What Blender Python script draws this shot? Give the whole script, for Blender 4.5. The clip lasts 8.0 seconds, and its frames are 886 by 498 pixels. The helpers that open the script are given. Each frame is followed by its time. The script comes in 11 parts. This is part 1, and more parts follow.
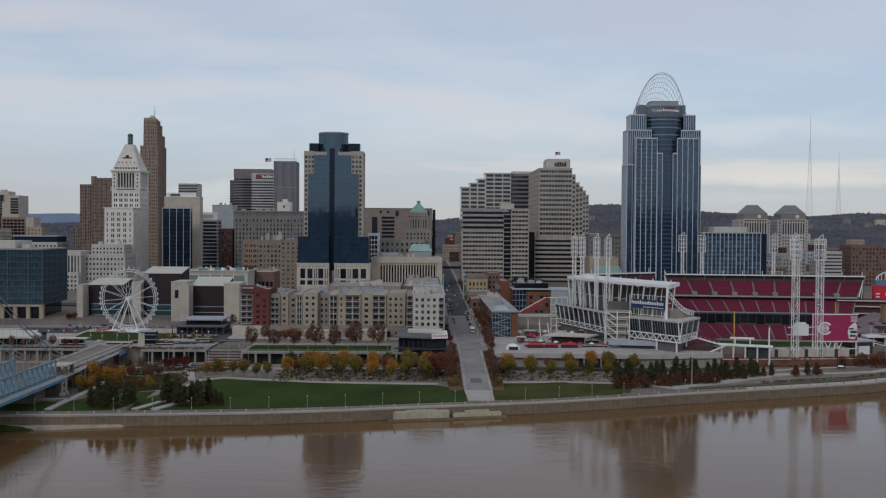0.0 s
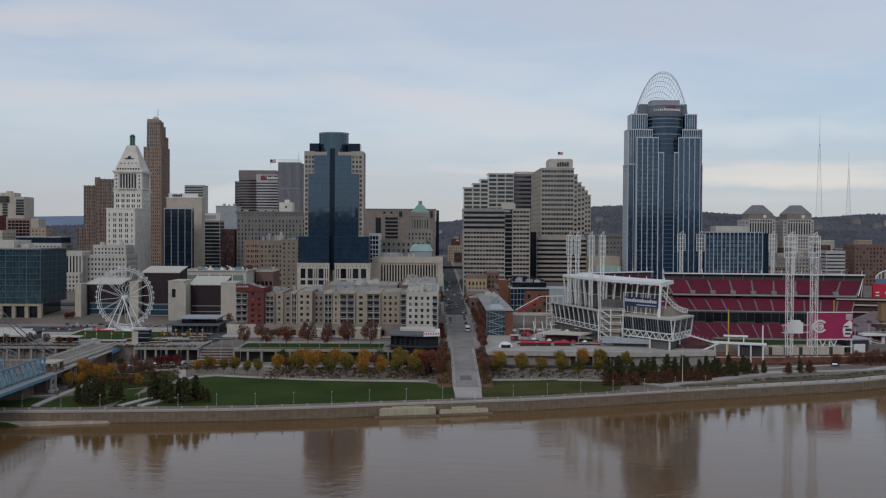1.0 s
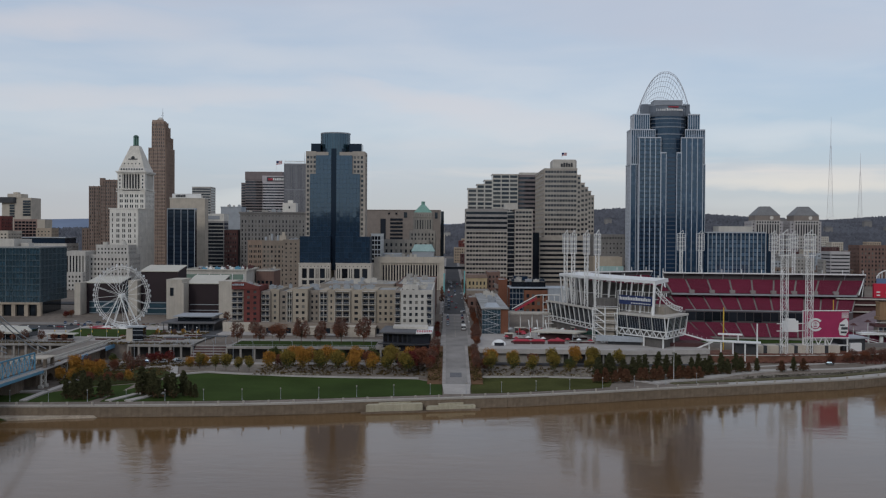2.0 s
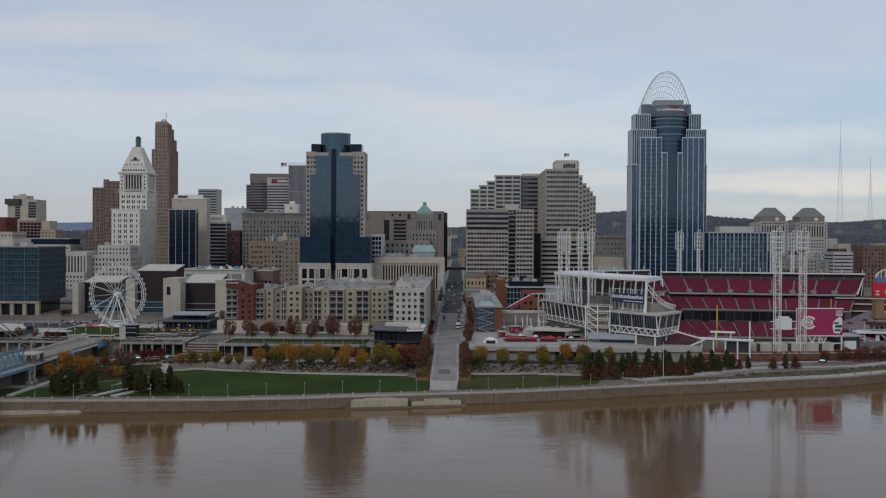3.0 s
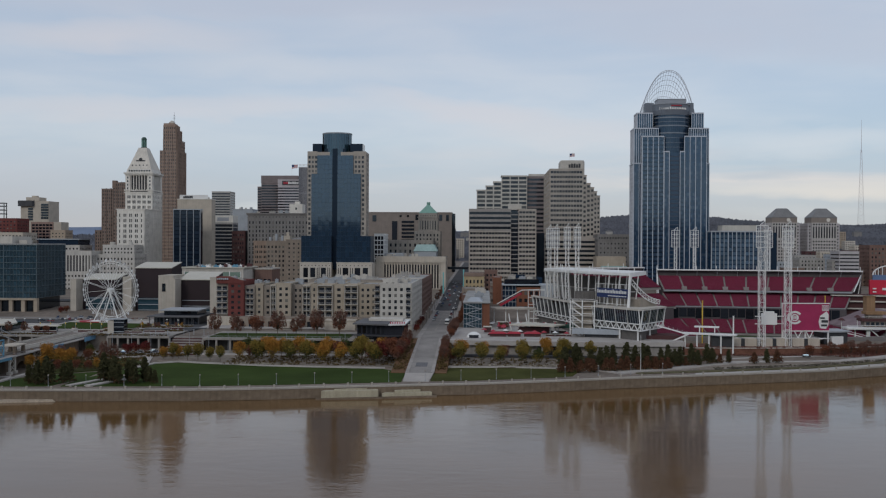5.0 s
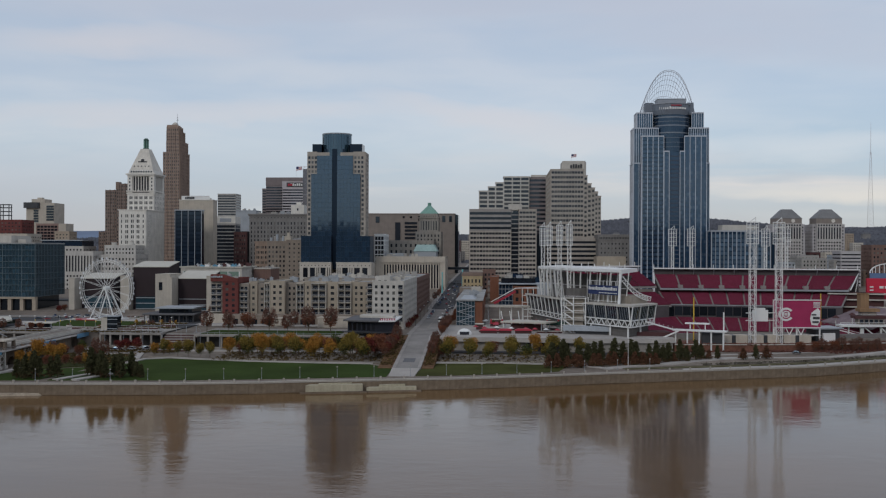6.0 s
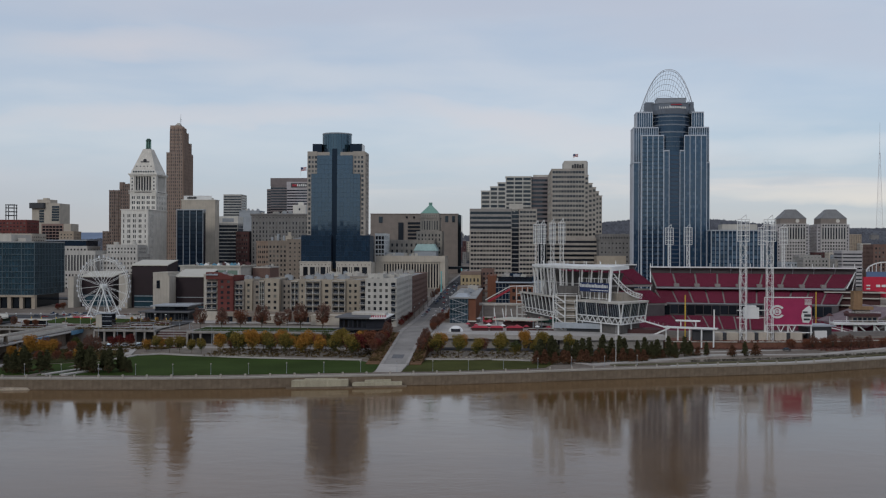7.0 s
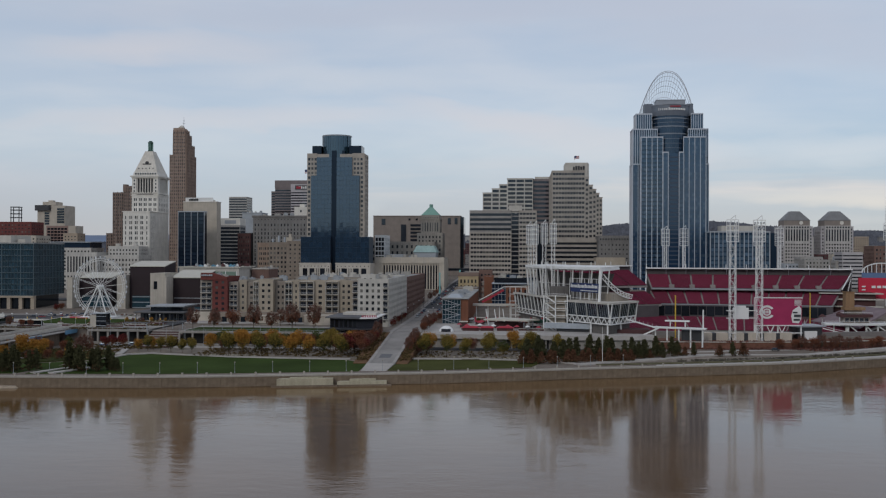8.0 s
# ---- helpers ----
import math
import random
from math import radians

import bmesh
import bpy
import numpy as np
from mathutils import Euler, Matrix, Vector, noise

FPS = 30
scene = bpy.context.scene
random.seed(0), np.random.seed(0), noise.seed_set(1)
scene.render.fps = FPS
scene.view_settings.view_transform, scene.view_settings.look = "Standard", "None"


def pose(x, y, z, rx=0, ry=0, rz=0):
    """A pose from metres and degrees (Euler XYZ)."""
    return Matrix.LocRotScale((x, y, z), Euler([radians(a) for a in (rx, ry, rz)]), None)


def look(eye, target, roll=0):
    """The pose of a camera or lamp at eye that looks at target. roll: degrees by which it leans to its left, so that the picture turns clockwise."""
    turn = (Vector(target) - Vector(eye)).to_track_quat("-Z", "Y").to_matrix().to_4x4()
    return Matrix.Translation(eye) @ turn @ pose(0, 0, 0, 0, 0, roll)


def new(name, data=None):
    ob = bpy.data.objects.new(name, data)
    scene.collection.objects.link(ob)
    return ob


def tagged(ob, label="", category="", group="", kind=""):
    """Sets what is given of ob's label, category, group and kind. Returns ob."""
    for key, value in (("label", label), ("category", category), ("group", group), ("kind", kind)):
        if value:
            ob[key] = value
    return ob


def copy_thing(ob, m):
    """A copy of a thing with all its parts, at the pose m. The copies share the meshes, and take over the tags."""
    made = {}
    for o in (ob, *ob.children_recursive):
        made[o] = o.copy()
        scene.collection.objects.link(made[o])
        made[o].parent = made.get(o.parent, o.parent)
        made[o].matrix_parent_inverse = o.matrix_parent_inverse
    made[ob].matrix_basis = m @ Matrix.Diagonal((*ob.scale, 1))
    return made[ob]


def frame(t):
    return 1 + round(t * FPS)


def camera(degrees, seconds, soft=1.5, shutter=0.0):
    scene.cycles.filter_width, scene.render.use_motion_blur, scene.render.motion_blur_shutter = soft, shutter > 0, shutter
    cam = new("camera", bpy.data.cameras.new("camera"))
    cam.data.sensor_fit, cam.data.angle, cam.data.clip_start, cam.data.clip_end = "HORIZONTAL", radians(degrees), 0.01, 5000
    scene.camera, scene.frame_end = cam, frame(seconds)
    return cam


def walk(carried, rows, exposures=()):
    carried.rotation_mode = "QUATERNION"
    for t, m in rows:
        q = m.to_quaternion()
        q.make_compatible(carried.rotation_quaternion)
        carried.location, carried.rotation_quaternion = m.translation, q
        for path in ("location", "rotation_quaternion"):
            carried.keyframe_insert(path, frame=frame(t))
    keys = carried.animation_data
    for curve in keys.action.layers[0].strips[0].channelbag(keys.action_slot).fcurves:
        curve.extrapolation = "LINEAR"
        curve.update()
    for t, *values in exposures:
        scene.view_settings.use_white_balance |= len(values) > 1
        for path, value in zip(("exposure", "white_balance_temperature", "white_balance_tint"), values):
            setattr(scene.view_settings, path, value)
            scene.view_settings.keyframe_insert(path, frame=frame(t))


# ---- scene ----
cam = camera(48.4, 8.0, soft=1.2)
PATH = [
    (0, (3.245, 0.231, 78.71), (3.285, 2.23, 78.669), 0.4),
    (0.5, (8.61, 0.244, 77.617), (8.639, 2.244, 77.578), 0.3),
    (1, (13.886, 0.363, 76.264), (13.902, 2.362, 76.228), 0.3),
    (1.5, (19.301, 0.52, 74.856), (19.303, 2.519, 74.823), 0.3),
    (3, (35.767, 1.057, 69.723), (35.732, 3.056, 69.702), 0.3),
    (3.5, (41.514, 0.841, 68.486), (41.465, 2.841, 68.467), 0.2),
    (4, (47.296, 0.672, 67.23), (47.233, 2.671, 67.212), 0.3),
    (4.5, (52.963, 0.381, 65.916), (52.888, 2.38, 65.901), 0.3),
    (6, (70.347, -0.568, 60.208), (70.236, 1.429, 60.206), 0.2),
    (6.5, (75.997, -1.203, 58.86), (75.874, 0.794, 58.86), 0.2),
    (7, (81.367, -1.964, 57.759), (81.233, 0.031, 57.761), 0.2),
    (7.5, (87.151, -2.737, 56.974), (87.006, -0.743, 56.979), 0.2),
    (8, (92.964, -3.84, 56.405), (92.807, -1.846, 56.413), 0.2),
]
walk(cam, [(t, look(eye, target, roll)) for t, eye, target, roll in PATH])

# ---- world: overcast late-autumn sky with soft cloud streaks ----
SUN_EL, SUN_AZ = 28.0, 200.0          # degrees; azimuth clockwise from north (+y)
world = bpy.data.worlds.new("world")
scene.world = world
world.use_nodes = True
wt = world.node_tree
wt.nodes.clear()


def wnode(kind, **values):
    n = wt.nodes.new(kind)
    for k, v in values.items():
        n.inputs[k].default_value = v
    return n


def wlink(a, b):
    wt.links.new(a, b)


sky = wt.nodes.new("ShaderNodeTexSky")
sky.sky_type = "NISHITA"
sky.sun_disc = False
sky.sun_elevation, sky.sun_rotation = radians(SUN_EL), radians(SUN_AZ)
sky.altitude, sky.air_density, sky.dust_density = 150, 1.0, 0.2
geo = wt.nodes.new("ShaderNodeTexCoord")
sep = wt.nodes.new("ShaderNodeSeparateXYZ")
wlink(geo.outputs["Generated"], sep.inputs[0])


def cloud_noise(sx, sz, scale, detail, off):
    m = wt.nodes.new("ShaderNodeMapping")
    m.inputs["Scale"].default_value = (sx, sx, sz)
    m.inputs["Location"].default_value = off
    wlink(geo.outputs["Generated"], m.inputs["Vector"])
    n = wnode("ShaderNodeTexNoise", Scale=scale, Detail=detail, Roughness=0.52, Distortion=0.35)
    wlink(m.outputs[0], n.inputs["Vector"])
    return n.outputs["Fac"]


def wmath(op, a, b=None, clamp=False):
    n = wt.nodes.new("ShaderNodeMath")
    n.operation, n.use_clamp = op, clamp
    for i, v in enumerate((a, b)):
        if v is None:
            continue
        if isinstance(v, (int, float)):
            n.inputs[i].default_value = v
        else:
            wlink(v, n.inputs[i])
    return n.outputs[0]


def wmix(f, a, b):
    n = wt.nodes.new("ShaderNodeMix")
    n.data_type = "RGBA"
    for i, v in ((0, f), (6, a), (7, b)):
        if isinstance(v, (int, float, tuple)):
            n.inputs[i].default_value = v
        else:
            wlink(v, n.inputs[i])
    return n.outputs[2]


def wramp(f, *stops):
    n = wt.nodes.new("ShaderNodeValToRGB")
    els = n.color_ramp.elements
    while len(els) < len(stops):
        els.new(0.5)
    for e, (p, c) in zip(els, stops):
        e.position, e.color = p, (*c, 1)
    wlink(f, n.inputs[0])
    return n.outputs[0]


broad = cloud_noise(1.0, 5.0, 2.1, 4, (0.3, 0.0, 0.15))
fine = cloud_noise(1.1, 5.5, 5.0, 6, (1.7, 0.4, 0.0))
cloud = wmath("ADD", wmath("MULTIPLY", broad, 0.6), wmath("MULTIPLY", fine, 0.4))
cover = wramp(cloud, (0.40, (0.1, 0.1, 0.1)), (0.60, (0.9, 0.9, 0.9)))
elev = wmath("MAXIMUM", sep.outputs["Z"], 0.0)
# cloud colour by height: grey haze low down, a pale warm band, then lavender grey
tone = wramp(elev, (0.0, (0.345, 0.365, 0.45)), (0.03, (0.36, 0.372, 0.458)), (0.05, (0.40, 0.413, 0.495)), (0.065, (0.455, 0.467, 0.540)), (0.10, (0.53, 0.558, 0.615)),
             (0.14, (0.535, 0.57, 0.635)), (0.26, (0.505, 0.53, 0.605)), (1.0, (0.54, 0.56, 0.62)))
gap = wramp(elev, (0.0, (0.31, 0.355, 0.45)), (0.05, (0.37, 0.415, 0.505)), (0.10, (0.385, 0.47, 0.575)), (0.15, (0.385, 0.475, 0.60)), (0.3, (0.44, 0.49, 0.595)), (1.0, (0.45, 0.50, 0.60)))
clouds = wmix(cover, gap, tone)
# warm low cloud banks towards the east
bank = cloud_noise(1.0, 9.0, 3.2, 5, (0.9, 0.2, 0.35))
east = wmath("MULTIPLY", wmath("ADD", sep.outputs["X"], 0.15), 0.32)
warm = wmath("MULTIPLY", wmath("SUBTRACT", wmath("ADD", bank, east), 0.50), 5.0, True)
height = wramp(elev, (0.044, (0, 0, 0)), (0.061, (1, 1, 1)), (0.070, (1, 1, 1)), (0.10, (0, 0, 0)))
clouds = wmix(wmath("MULTIPLY", warm, height), clouds, (0.59, 0.538, 0.552, 1))
# long cloud streaks over the city: (east, height, half length, half depth, fall to the east, weight, colour), as slopes from the eye
ahead = wmath("MAXIMUM", sep.outputs["Y"], 0.05)
east_slope, up_slope = wmath("DIVIDE", sep.outputs["X"], ahead), wmath("DIVIDE", sep.outputs["Z"], ahead)
ragged = wmath("SUBTRACT", cloud_noise(1.0, 3.0, 9.0, 6, (2.3, 0.7, 0.1)), 0.5)
rolling = wmath("SUBTRACT", cloud_noise(1.0, 2.2, 3.4, 4, (0.4, 1.9, 0.6)), 0.5)
up_slope = wmath("ADD", up_slope, wmath("ADD", wmath("MULTIPLY", ragged, 0.035), wmath("MULTIPLY", rolling, 0.05)))
PALE, ROSE, CREAM, LILAC, SLATE = (0.545, 0.568, 0.625, 1), (0.575, 0.562, 0.600, 1), (0.60, 0.553, 0.555, 1), (0.475, 0.497, 0.575, 1), (0.40, 0.425, 0.505, 1)
STREAKS = [(-0.37, 0.208, 0.17, 0.022, 0.02, 0.9, ROSE), (-0.20, 0.178, 0.17, 0.020, 0.03, 0.8, PALE), (-0.32, 0.135, 0.28, 0.014, -0.02, 0.8, ROSE), (-0.02, 0.138, 0.13, 0.016, 0.14, 1.0, ROSE),
           (0.10, 0.110, 0.14, 0.018, 0.06, 0.9, ROSE), (0.34, 0.108, 0.16, 0.016, -0.03, 0.7, PALE), (0.27, 0.215, 0.26, 0.040, 0.05, 0.8, LILAC), (-0.05, 0.245, 0.5, 0.020, 0.0, 0.7, LILAC),
           (0.36, 0.063, 0.17, 0.013, 0.02, 1.0, CREAM), (0.33, 0.039, 0.10, 0.008, 0.02, 0.8, SLATE), (0.28, 0.082, 0.05, 0.006, 0.0, 0.7, SLATE), (-0.36, 0.058, 0.16, 0.014, 0.03, 0.6, SLATE),
           (-0.22, 0.030, 0.09, 0.016, -0.12, 0.6, PALE), (0.02, 0.052, 0.10, 0.008, 0.02, 0.5, SLATE)]
for e0, h0, long, deep, fall, weight, colour in STREAKS:
    de = wmath("SUBTRACT", east_slope, e0)
    dh = wmath("ADD", wmath("SUBTRACT", up_slope, h0), wmath("MULTIPLY", de, fall))
    a, b = wmath("DIVIDE", de, long), wmath("DIVIDE", dh, deep)
    off = wmath("ADD", wmath("MULTIPLY", a, a), wmath("MULTIPLY", b, b))
    near = wmath("MULTIPLY", wmath("SUBTRACT", 1.0, off, True), weight)
    clouds = wmix(wmath("MULTIPLY", near, wmath("ADD", wmath("MULTIPLY", ragged, 1.4), 0.95), True), clouds, colour)
low = wnode("ShaderNodeBackground", Strength=0.02)
wlink(sky.outputs[0], low.inputs["Color"])
high = wnode("ShaderNodeBackground", Strength=0.88)
wlink(clouds, high.inputs["Color"])
both = wt.nodes.new("ShaderNodeAddShader")
wlink(low.outputs[0], both.inputs[0])
wlink(high.outputs[0], both.inputs[1])
wout = wt.nodes.new("ShaderNodeOutputWorld")
wlink(both.outputs[0], wout.inputs["Surface"])

sun = new("sun", bpy.data.lights.new("sun", "SUN"))
sun.data.energy, sun.data.angle, sun.data.color = 0.65, radians(14), (1.0, 0.95, 0.88)
sun.matrix_world = look((200 * math.sin(radians(SUN_AZ)), 200 * math.cos(radians(SUN_AZ)), 200 * math.tan(radians(SUN_EL))), (0, 0, 0))
scene.view_settings.exposure = 0.0


# ---- materials ----
def mat(name, color, rough=0.8, metal=0.0, var=0.12, scale=0.15, fine=2.0, bump=0.0, rand=0.0, island=False, spec=None, streak=0.0, ior=1.45):
    """A surface with broad stains, fine grain, optional rain streaks and relief; rand shifts each piece's tone."""
    if spec is None:
        spec = 0.12 if rough >= 0.85 else 0.4
    m = bpy.data.materials.new(name)
    m.use_nodes = True
    nt = m.node_tree
    b = nt.nodes["Principled BSDF"]
    b.inputs["Roughness"].default_value, b.inputs["Metallic"].default_value = rough, metal
    b.inputs["IOR"].default_value, b.inputs["Specular IOR Level"].default_value = ior, spec
    tc = nt.nodes.new("ShaderNodeTexCoord")

    def noise_at(s, det, stretch=None):
        n = nt.nodes.new("ShaderNodeTexNoise")
        n.inputs["Scale"].default_value, n.inputs["Detail"].default_value = s, det
        if stretch:
            mp = nt.nodes.new("ShaderNodeMapping")
            mp.inputs["Scale"].default_value = stretch
            nt.links.new(tc.outputs["Object"], mp.inputs["Vector"])
            nt.links.new(mp.outputs[0], n.inputs["Vector"])
        else:
            nt.links.new(tc.outputs["Object"], n.inputs["Vector"])
        return n.outputs["Fac"]

    def scaled(src, lo, hi):
        r = nt.nodes.new("ShaderNodeMapRange")
        r.inputs["From Min"].default_value, r.inputs["From Max"].default_value = 0.25, 0.75
        r.inputs["To Min"].default_value, r.inputs["To Max"].default_value = lo, hi
        nt.links.new(src, r.inputs["Value"])
        return r.outputs[0]

    def times(a, c):
        n = nt.nodes.new("ShaderNodeMath")
        n.operation = "MULTIPLY"
        nt.links.new(a, n.inputs[0])
        nt.links.new(c, n.inputs[1])
        return n.outputs[0]

    f = times(scaled(noise_at(scale, 3), 1 - var, 1 + var), scaled(noise_at(fine, 4), 1 - var * 0.8, 1 + var * 0.8))
    if streak:
        f = times(f, scaled(noise_at(1.0, 3, (0.9, 0.9, 0.04)), 1 - streak, 1 + streak * 0.4))
    if rand:
        if island:
            src = nt.nodes.new("ShaderNodeNewGeometry").outputs["Random Per Island"]
        else:
            src = nt.nodes.new("ShaderNodeObjectInfo").outputs["Random"]
        r = nt.nodes.new("ShaderNodeMapRange")
        r.inputs["To Min"].default_value, r.inputs["To Max"].default_value = 1 - rand, 1 + rand
        nt.links.new(src, r.inputs["Value"])
        f = times(f, r.outputs[0])
    mul = nt.nodes.new("ShaderNodeVectorMath")
    mul.operation = "SCALE"
    mul.inputs[0].default_value = color
    nt.links.new(f, mul.inputs["Scale"])
    nt.links.new(mul.outputs[0], b.inputs["Base Color"])
    if bump:
        bp = nt.nodes.new("ShaderNodeBump")
        bp.inputs["Strength"].default_value, bp.inputs["Distance"].default_value = 0.6, bump
        nt.links.new(noise_at(fine, 4), bp.inputs["Height"])
        nt.links.new(bp.outputs[0], b.inputs["Normal"])
    return m


def glass(name, color, rough=0.06, ior=1.9, wob=0.0, rand=0.5, island=False, tint=(0.58, 0.80, 1.0), blinds=None):
    """Coated office glazing: dark, glossy, each pane a little different; some panes show drawn blinds."""
    m = mat(name, color, rough, 0.0, 0.10, 0.05, 0.6, wob, rand, island, 0.5, 0.0, ior)
    nt = m.node_tree
    b = nt.nodes["Principled BSDF"]
    b.inputs["Specular Tint"].default_value = (*tint, 1)
    if blinds:
        src = nt.nodes.new("ShaderNodeNewGeometry").outputs["Random Per Island"] if island else nt.nodes.new("ShaderNodeObjectInfo").outputs["Random"]
        ramp = nt.nodes.new("ShaderNodeValToRGB")
        els = ramp.color_ramp.elements
        els[0].position, els[0].color = 0.55, (*color, 1)
        els[1].position, els[1].color = 1.0, (*blinds, 1)
        nt.links.new(src, ramp.inputs[0])
        nt.links.new(ramp.outputs[0], b.inputs["Base Color"])
    return m


M_LIME = mat("limestone", (0.50, 0.46, 0.40), 0.85, streak=0.12)
M_WHITE_STONE = mat("white_glazed_stone", (0.66, 0.63, 0.57), 0.7, streak=0.12)
M_TAN = mat("tan_brick", (0.36, 0.29, 0.22), 0.9, streak=0.12)
M_BROWN = mat("brown_brick", (0.215, 0.16, 0.132), 0.9, streak=0.10)
M_CAREW = mat("warm_brown_brick", (0.30, 0.222, 0.178), 0.9, streak=0.10)
M_DUSTYRED = mat("dusty_red_brown_brick", (0.185, 0.118, 0.098), 0.9, streak=0.15)
M_RED = mat("red_brick", (0.155, 0.052, 0.046), 0.9, streak=0.10)
M_DARKRED = mat("dark_red_brick", (0.090, 0.046, 0.046), 0.9)
M_CONC = mat("grey_concrete", (0.36, 0.345, 0.32), 0.9, streak=0.14, bump=0.01)
M_PALECONC = mat("pale_concrete", (0.50, 0.47, 0.42), 0.9, streak=0.12, bump=0.01)
M_BANDS = mat("beige_precast_panel", (0.385, 0.345, 0.30), 0.85, streak=0.06)
M_BROWNBAND = mat("brown_precast_panel", (0.205, 0.175, 0.172), 0.85, streak=0.06)
M_ROOF = mat("roof_membrane", (0.30, 0.30, 0.29), 0.9, var=0.25, scale=0.08)
M_DARKROOF = mat("dark_roof_gravel", (0.13, 0.13, 0.135), 0.95, var=0.25, scale=0.08)
M_WHITE = mat("white_painted_steel", (0.72, 0.72, 0.70), 0.5, var=0.06)
M_GREY = mat("grey_painted_metal", (0.30, 0.32, 0.34), 0.5, var=0.08)
M_DARKMETAL = mat("dark_metal", (0.045, 0.047, 0.052), 0.45, var=0.15)
M_STEEL = mat("brushed_steel", (0.45, 0.46, 0.48), 0.35, 0.7, var=0.08)
M_COPPER = mat("green_copper", (0.20, 0.36, 0.30), 0.75, var=0.15, streak=0.2)
M_TEAL = mat("teal_paint", (0.16, 0.42, 0.42), 0.6)
M_GLASS = glass("blue_tinted_glass", (0.014, 0.032, 0.062), ior=1.8, rand=0.5)
M_DKGLASS = glass("dark_glass", (0.015, 0.017, 0.022), ior=1.6, rand=0.5)
M_WINDOW = glass("window_glass", (0.021, 0.022, 0.025), 0.12, ior=1.6, rand=0.9, blinds=(0.18, 0.17, 0.15))
M_WINDOWS = glass("window_glass_joined", (0.021, 0.022, 0.025), 0.12, ior=1.6, rand=0.9, island=True, blinds=(0.18, 0.17, 0.15))
M_DKWINDOWS = glass("dark_glass_joined", (0.015, 0.017, 0.022), ior=1.6, rand=0.5, island=True, blinds=(0.085, 0.080, 0.072))
M_TEALGLASS = glass("teal_glass", (0.020, 0.050, 0.066), ior=2.0, rand=0.5)
M_SCRIPPS = glass("blue_curtain_glass", (0.012, 0.028, 0.052), 0.05, ior=2.0, wob=0.012, rand=0.15)
M_ASPHALT = mat("asphalt", (0.075, 0.075, 0.078), 0.9, var=0.2, scale=0.1, bump=0.01)
M_PAVE = mat("pale_paving", (0.385, 0.36, 0.335), 0.9, var=0.15, scale=0.12, bump=0.01)
M_GRASS = mat("lawn_grass", (0.037, 0.058, 0.015), 0.95, spec=0.04, var=0.25, scale=0.04, fine=1.5, bump=0.05)
M_SEAT = mat("red_plastic_seats", (0.145, 0.012, 0.037), 0.65, var=0.12, rand=0.12)
M_REDPAINT = mat("red_paint", (0.34, 0.024, 0.042), 0.5, var=0.08)
M_YELLOW = mat("yellow_paint", (0.62, 0.42, 0.06), 0.5)
M_BLUEPAINT = mat("light_blue_bridge_paint", (0.10, 0.245, 0.345), 0.6, var=0.15)
M_NAVY = mat("navy_paint", (0.02, 0.035, 0.11), 0.5)
M_BARK = mat("bark", (0.10, 0.075, 0.055), 0.95, var=0.25)


# ---- mesh helpers ----
def box(bm, x0, x1, y0, y1, z0, z1, m=None):
    vs = [Vector((x, y, z)) for z in (z0, z1) for x, y in ((x0, y0), (x1, y0), (x1, y1), (x0, y1))]
    if m is not None:
        vs = [m @ v for v in vs]
    vs = [bm.verts.new(v) for v in vs]
    for f in ((0, 3, 2, 1), (4, 5, 6, 7), (0, 1, 5, 4), (1, 2, 6, 5), (2, 3, 7, 6), (3, 0, 4, 7)):
        bm.faces.new([vs[i] for i in f])


def prism(bm, pts, z0, z1, top=None, mid=None):
    """An upright block over a closed outline; top scales the upper outline about mid."""
    k = 1.0 if top is None else top
    cx, cy = mid or (sum(p[0] for p in pts) / len(pts), sum(p[1] for p in pts) / len(pts))
    a = [bm.verts.new((x, y, z0)) for x, y in pts]
    b = [bm.verts.new((cx + (x - cx) * k, cy + (y - cy) * k, z1)) for x, y in pts]
    n = len(pts)
    for i in range(n):
        j = (i + 1) % n
        bm.faces.new((a[i], a[j], b[j], b[i]))
    bm.faces.new(b)
    bm.faces.new(a[::-1])


def ring(cx, cy, r, n=24, ry=None, start=0.0):
    return [(cx + r * math.cos(start + 2 * math.pi * i / n), cy + (ry or r) * math.sin(start + 2 * math.pi * i / n)) for i in range(n)]


def beam(bm, a, b, w, h=None):
    """A bar from a to b, w wide and h deep."""
    a, b = Vector(a), Vector(b)
    d = b - a
    if d.length < 1e-6:
        return
    q = d.to_track_quat("X", "Z").to_matrix().to_4x4()
    h = h or w
    box(bm, 0, d.length, -w / 2, w / 2, -h / 2, h / 2, Matrix.Translation(a) @ q)


def tube(bm, pts, r, n=6):
    """One bent bar through a row of points."""
    prev = None
    for i, p in enumerate(pts):
        d = Vector(pts[min(i + 1, len(pts) - 1)]) - Vector(pts[max(i - 1, 0)])
        q = d.to_track_quat("X", "Z").to_matrix()
        loop = [bm.verts.new(Vector(p) + q @ Vector((0, r * math.cos(2 * math.pi * k / n), r * math.sin(2 * math.pi * k / n)))) for k in range(n)]
        if prev:
            for k in range(n):
                bm.faces.new((prev[k], prev[(k + 1) % n], loop[(k + 1) % n], loop[k]))
        else:
            bm.faces.new(loop[::-1])
        prev = loop
    bm.faces.new(prev)


def thing(name, loc, label="", category="", group="", kind=""):
    e = new(name)
    e.empty_display_size = 1.0
    e.location = loc
    return tagged(e, label, category, group, kind)


def place_of(ob):
    """Where a thing's origin stands; parts keep the world's own origin."""
    return Vector(ob.location) if ob.parent is None else Vector((0, 0, 0))


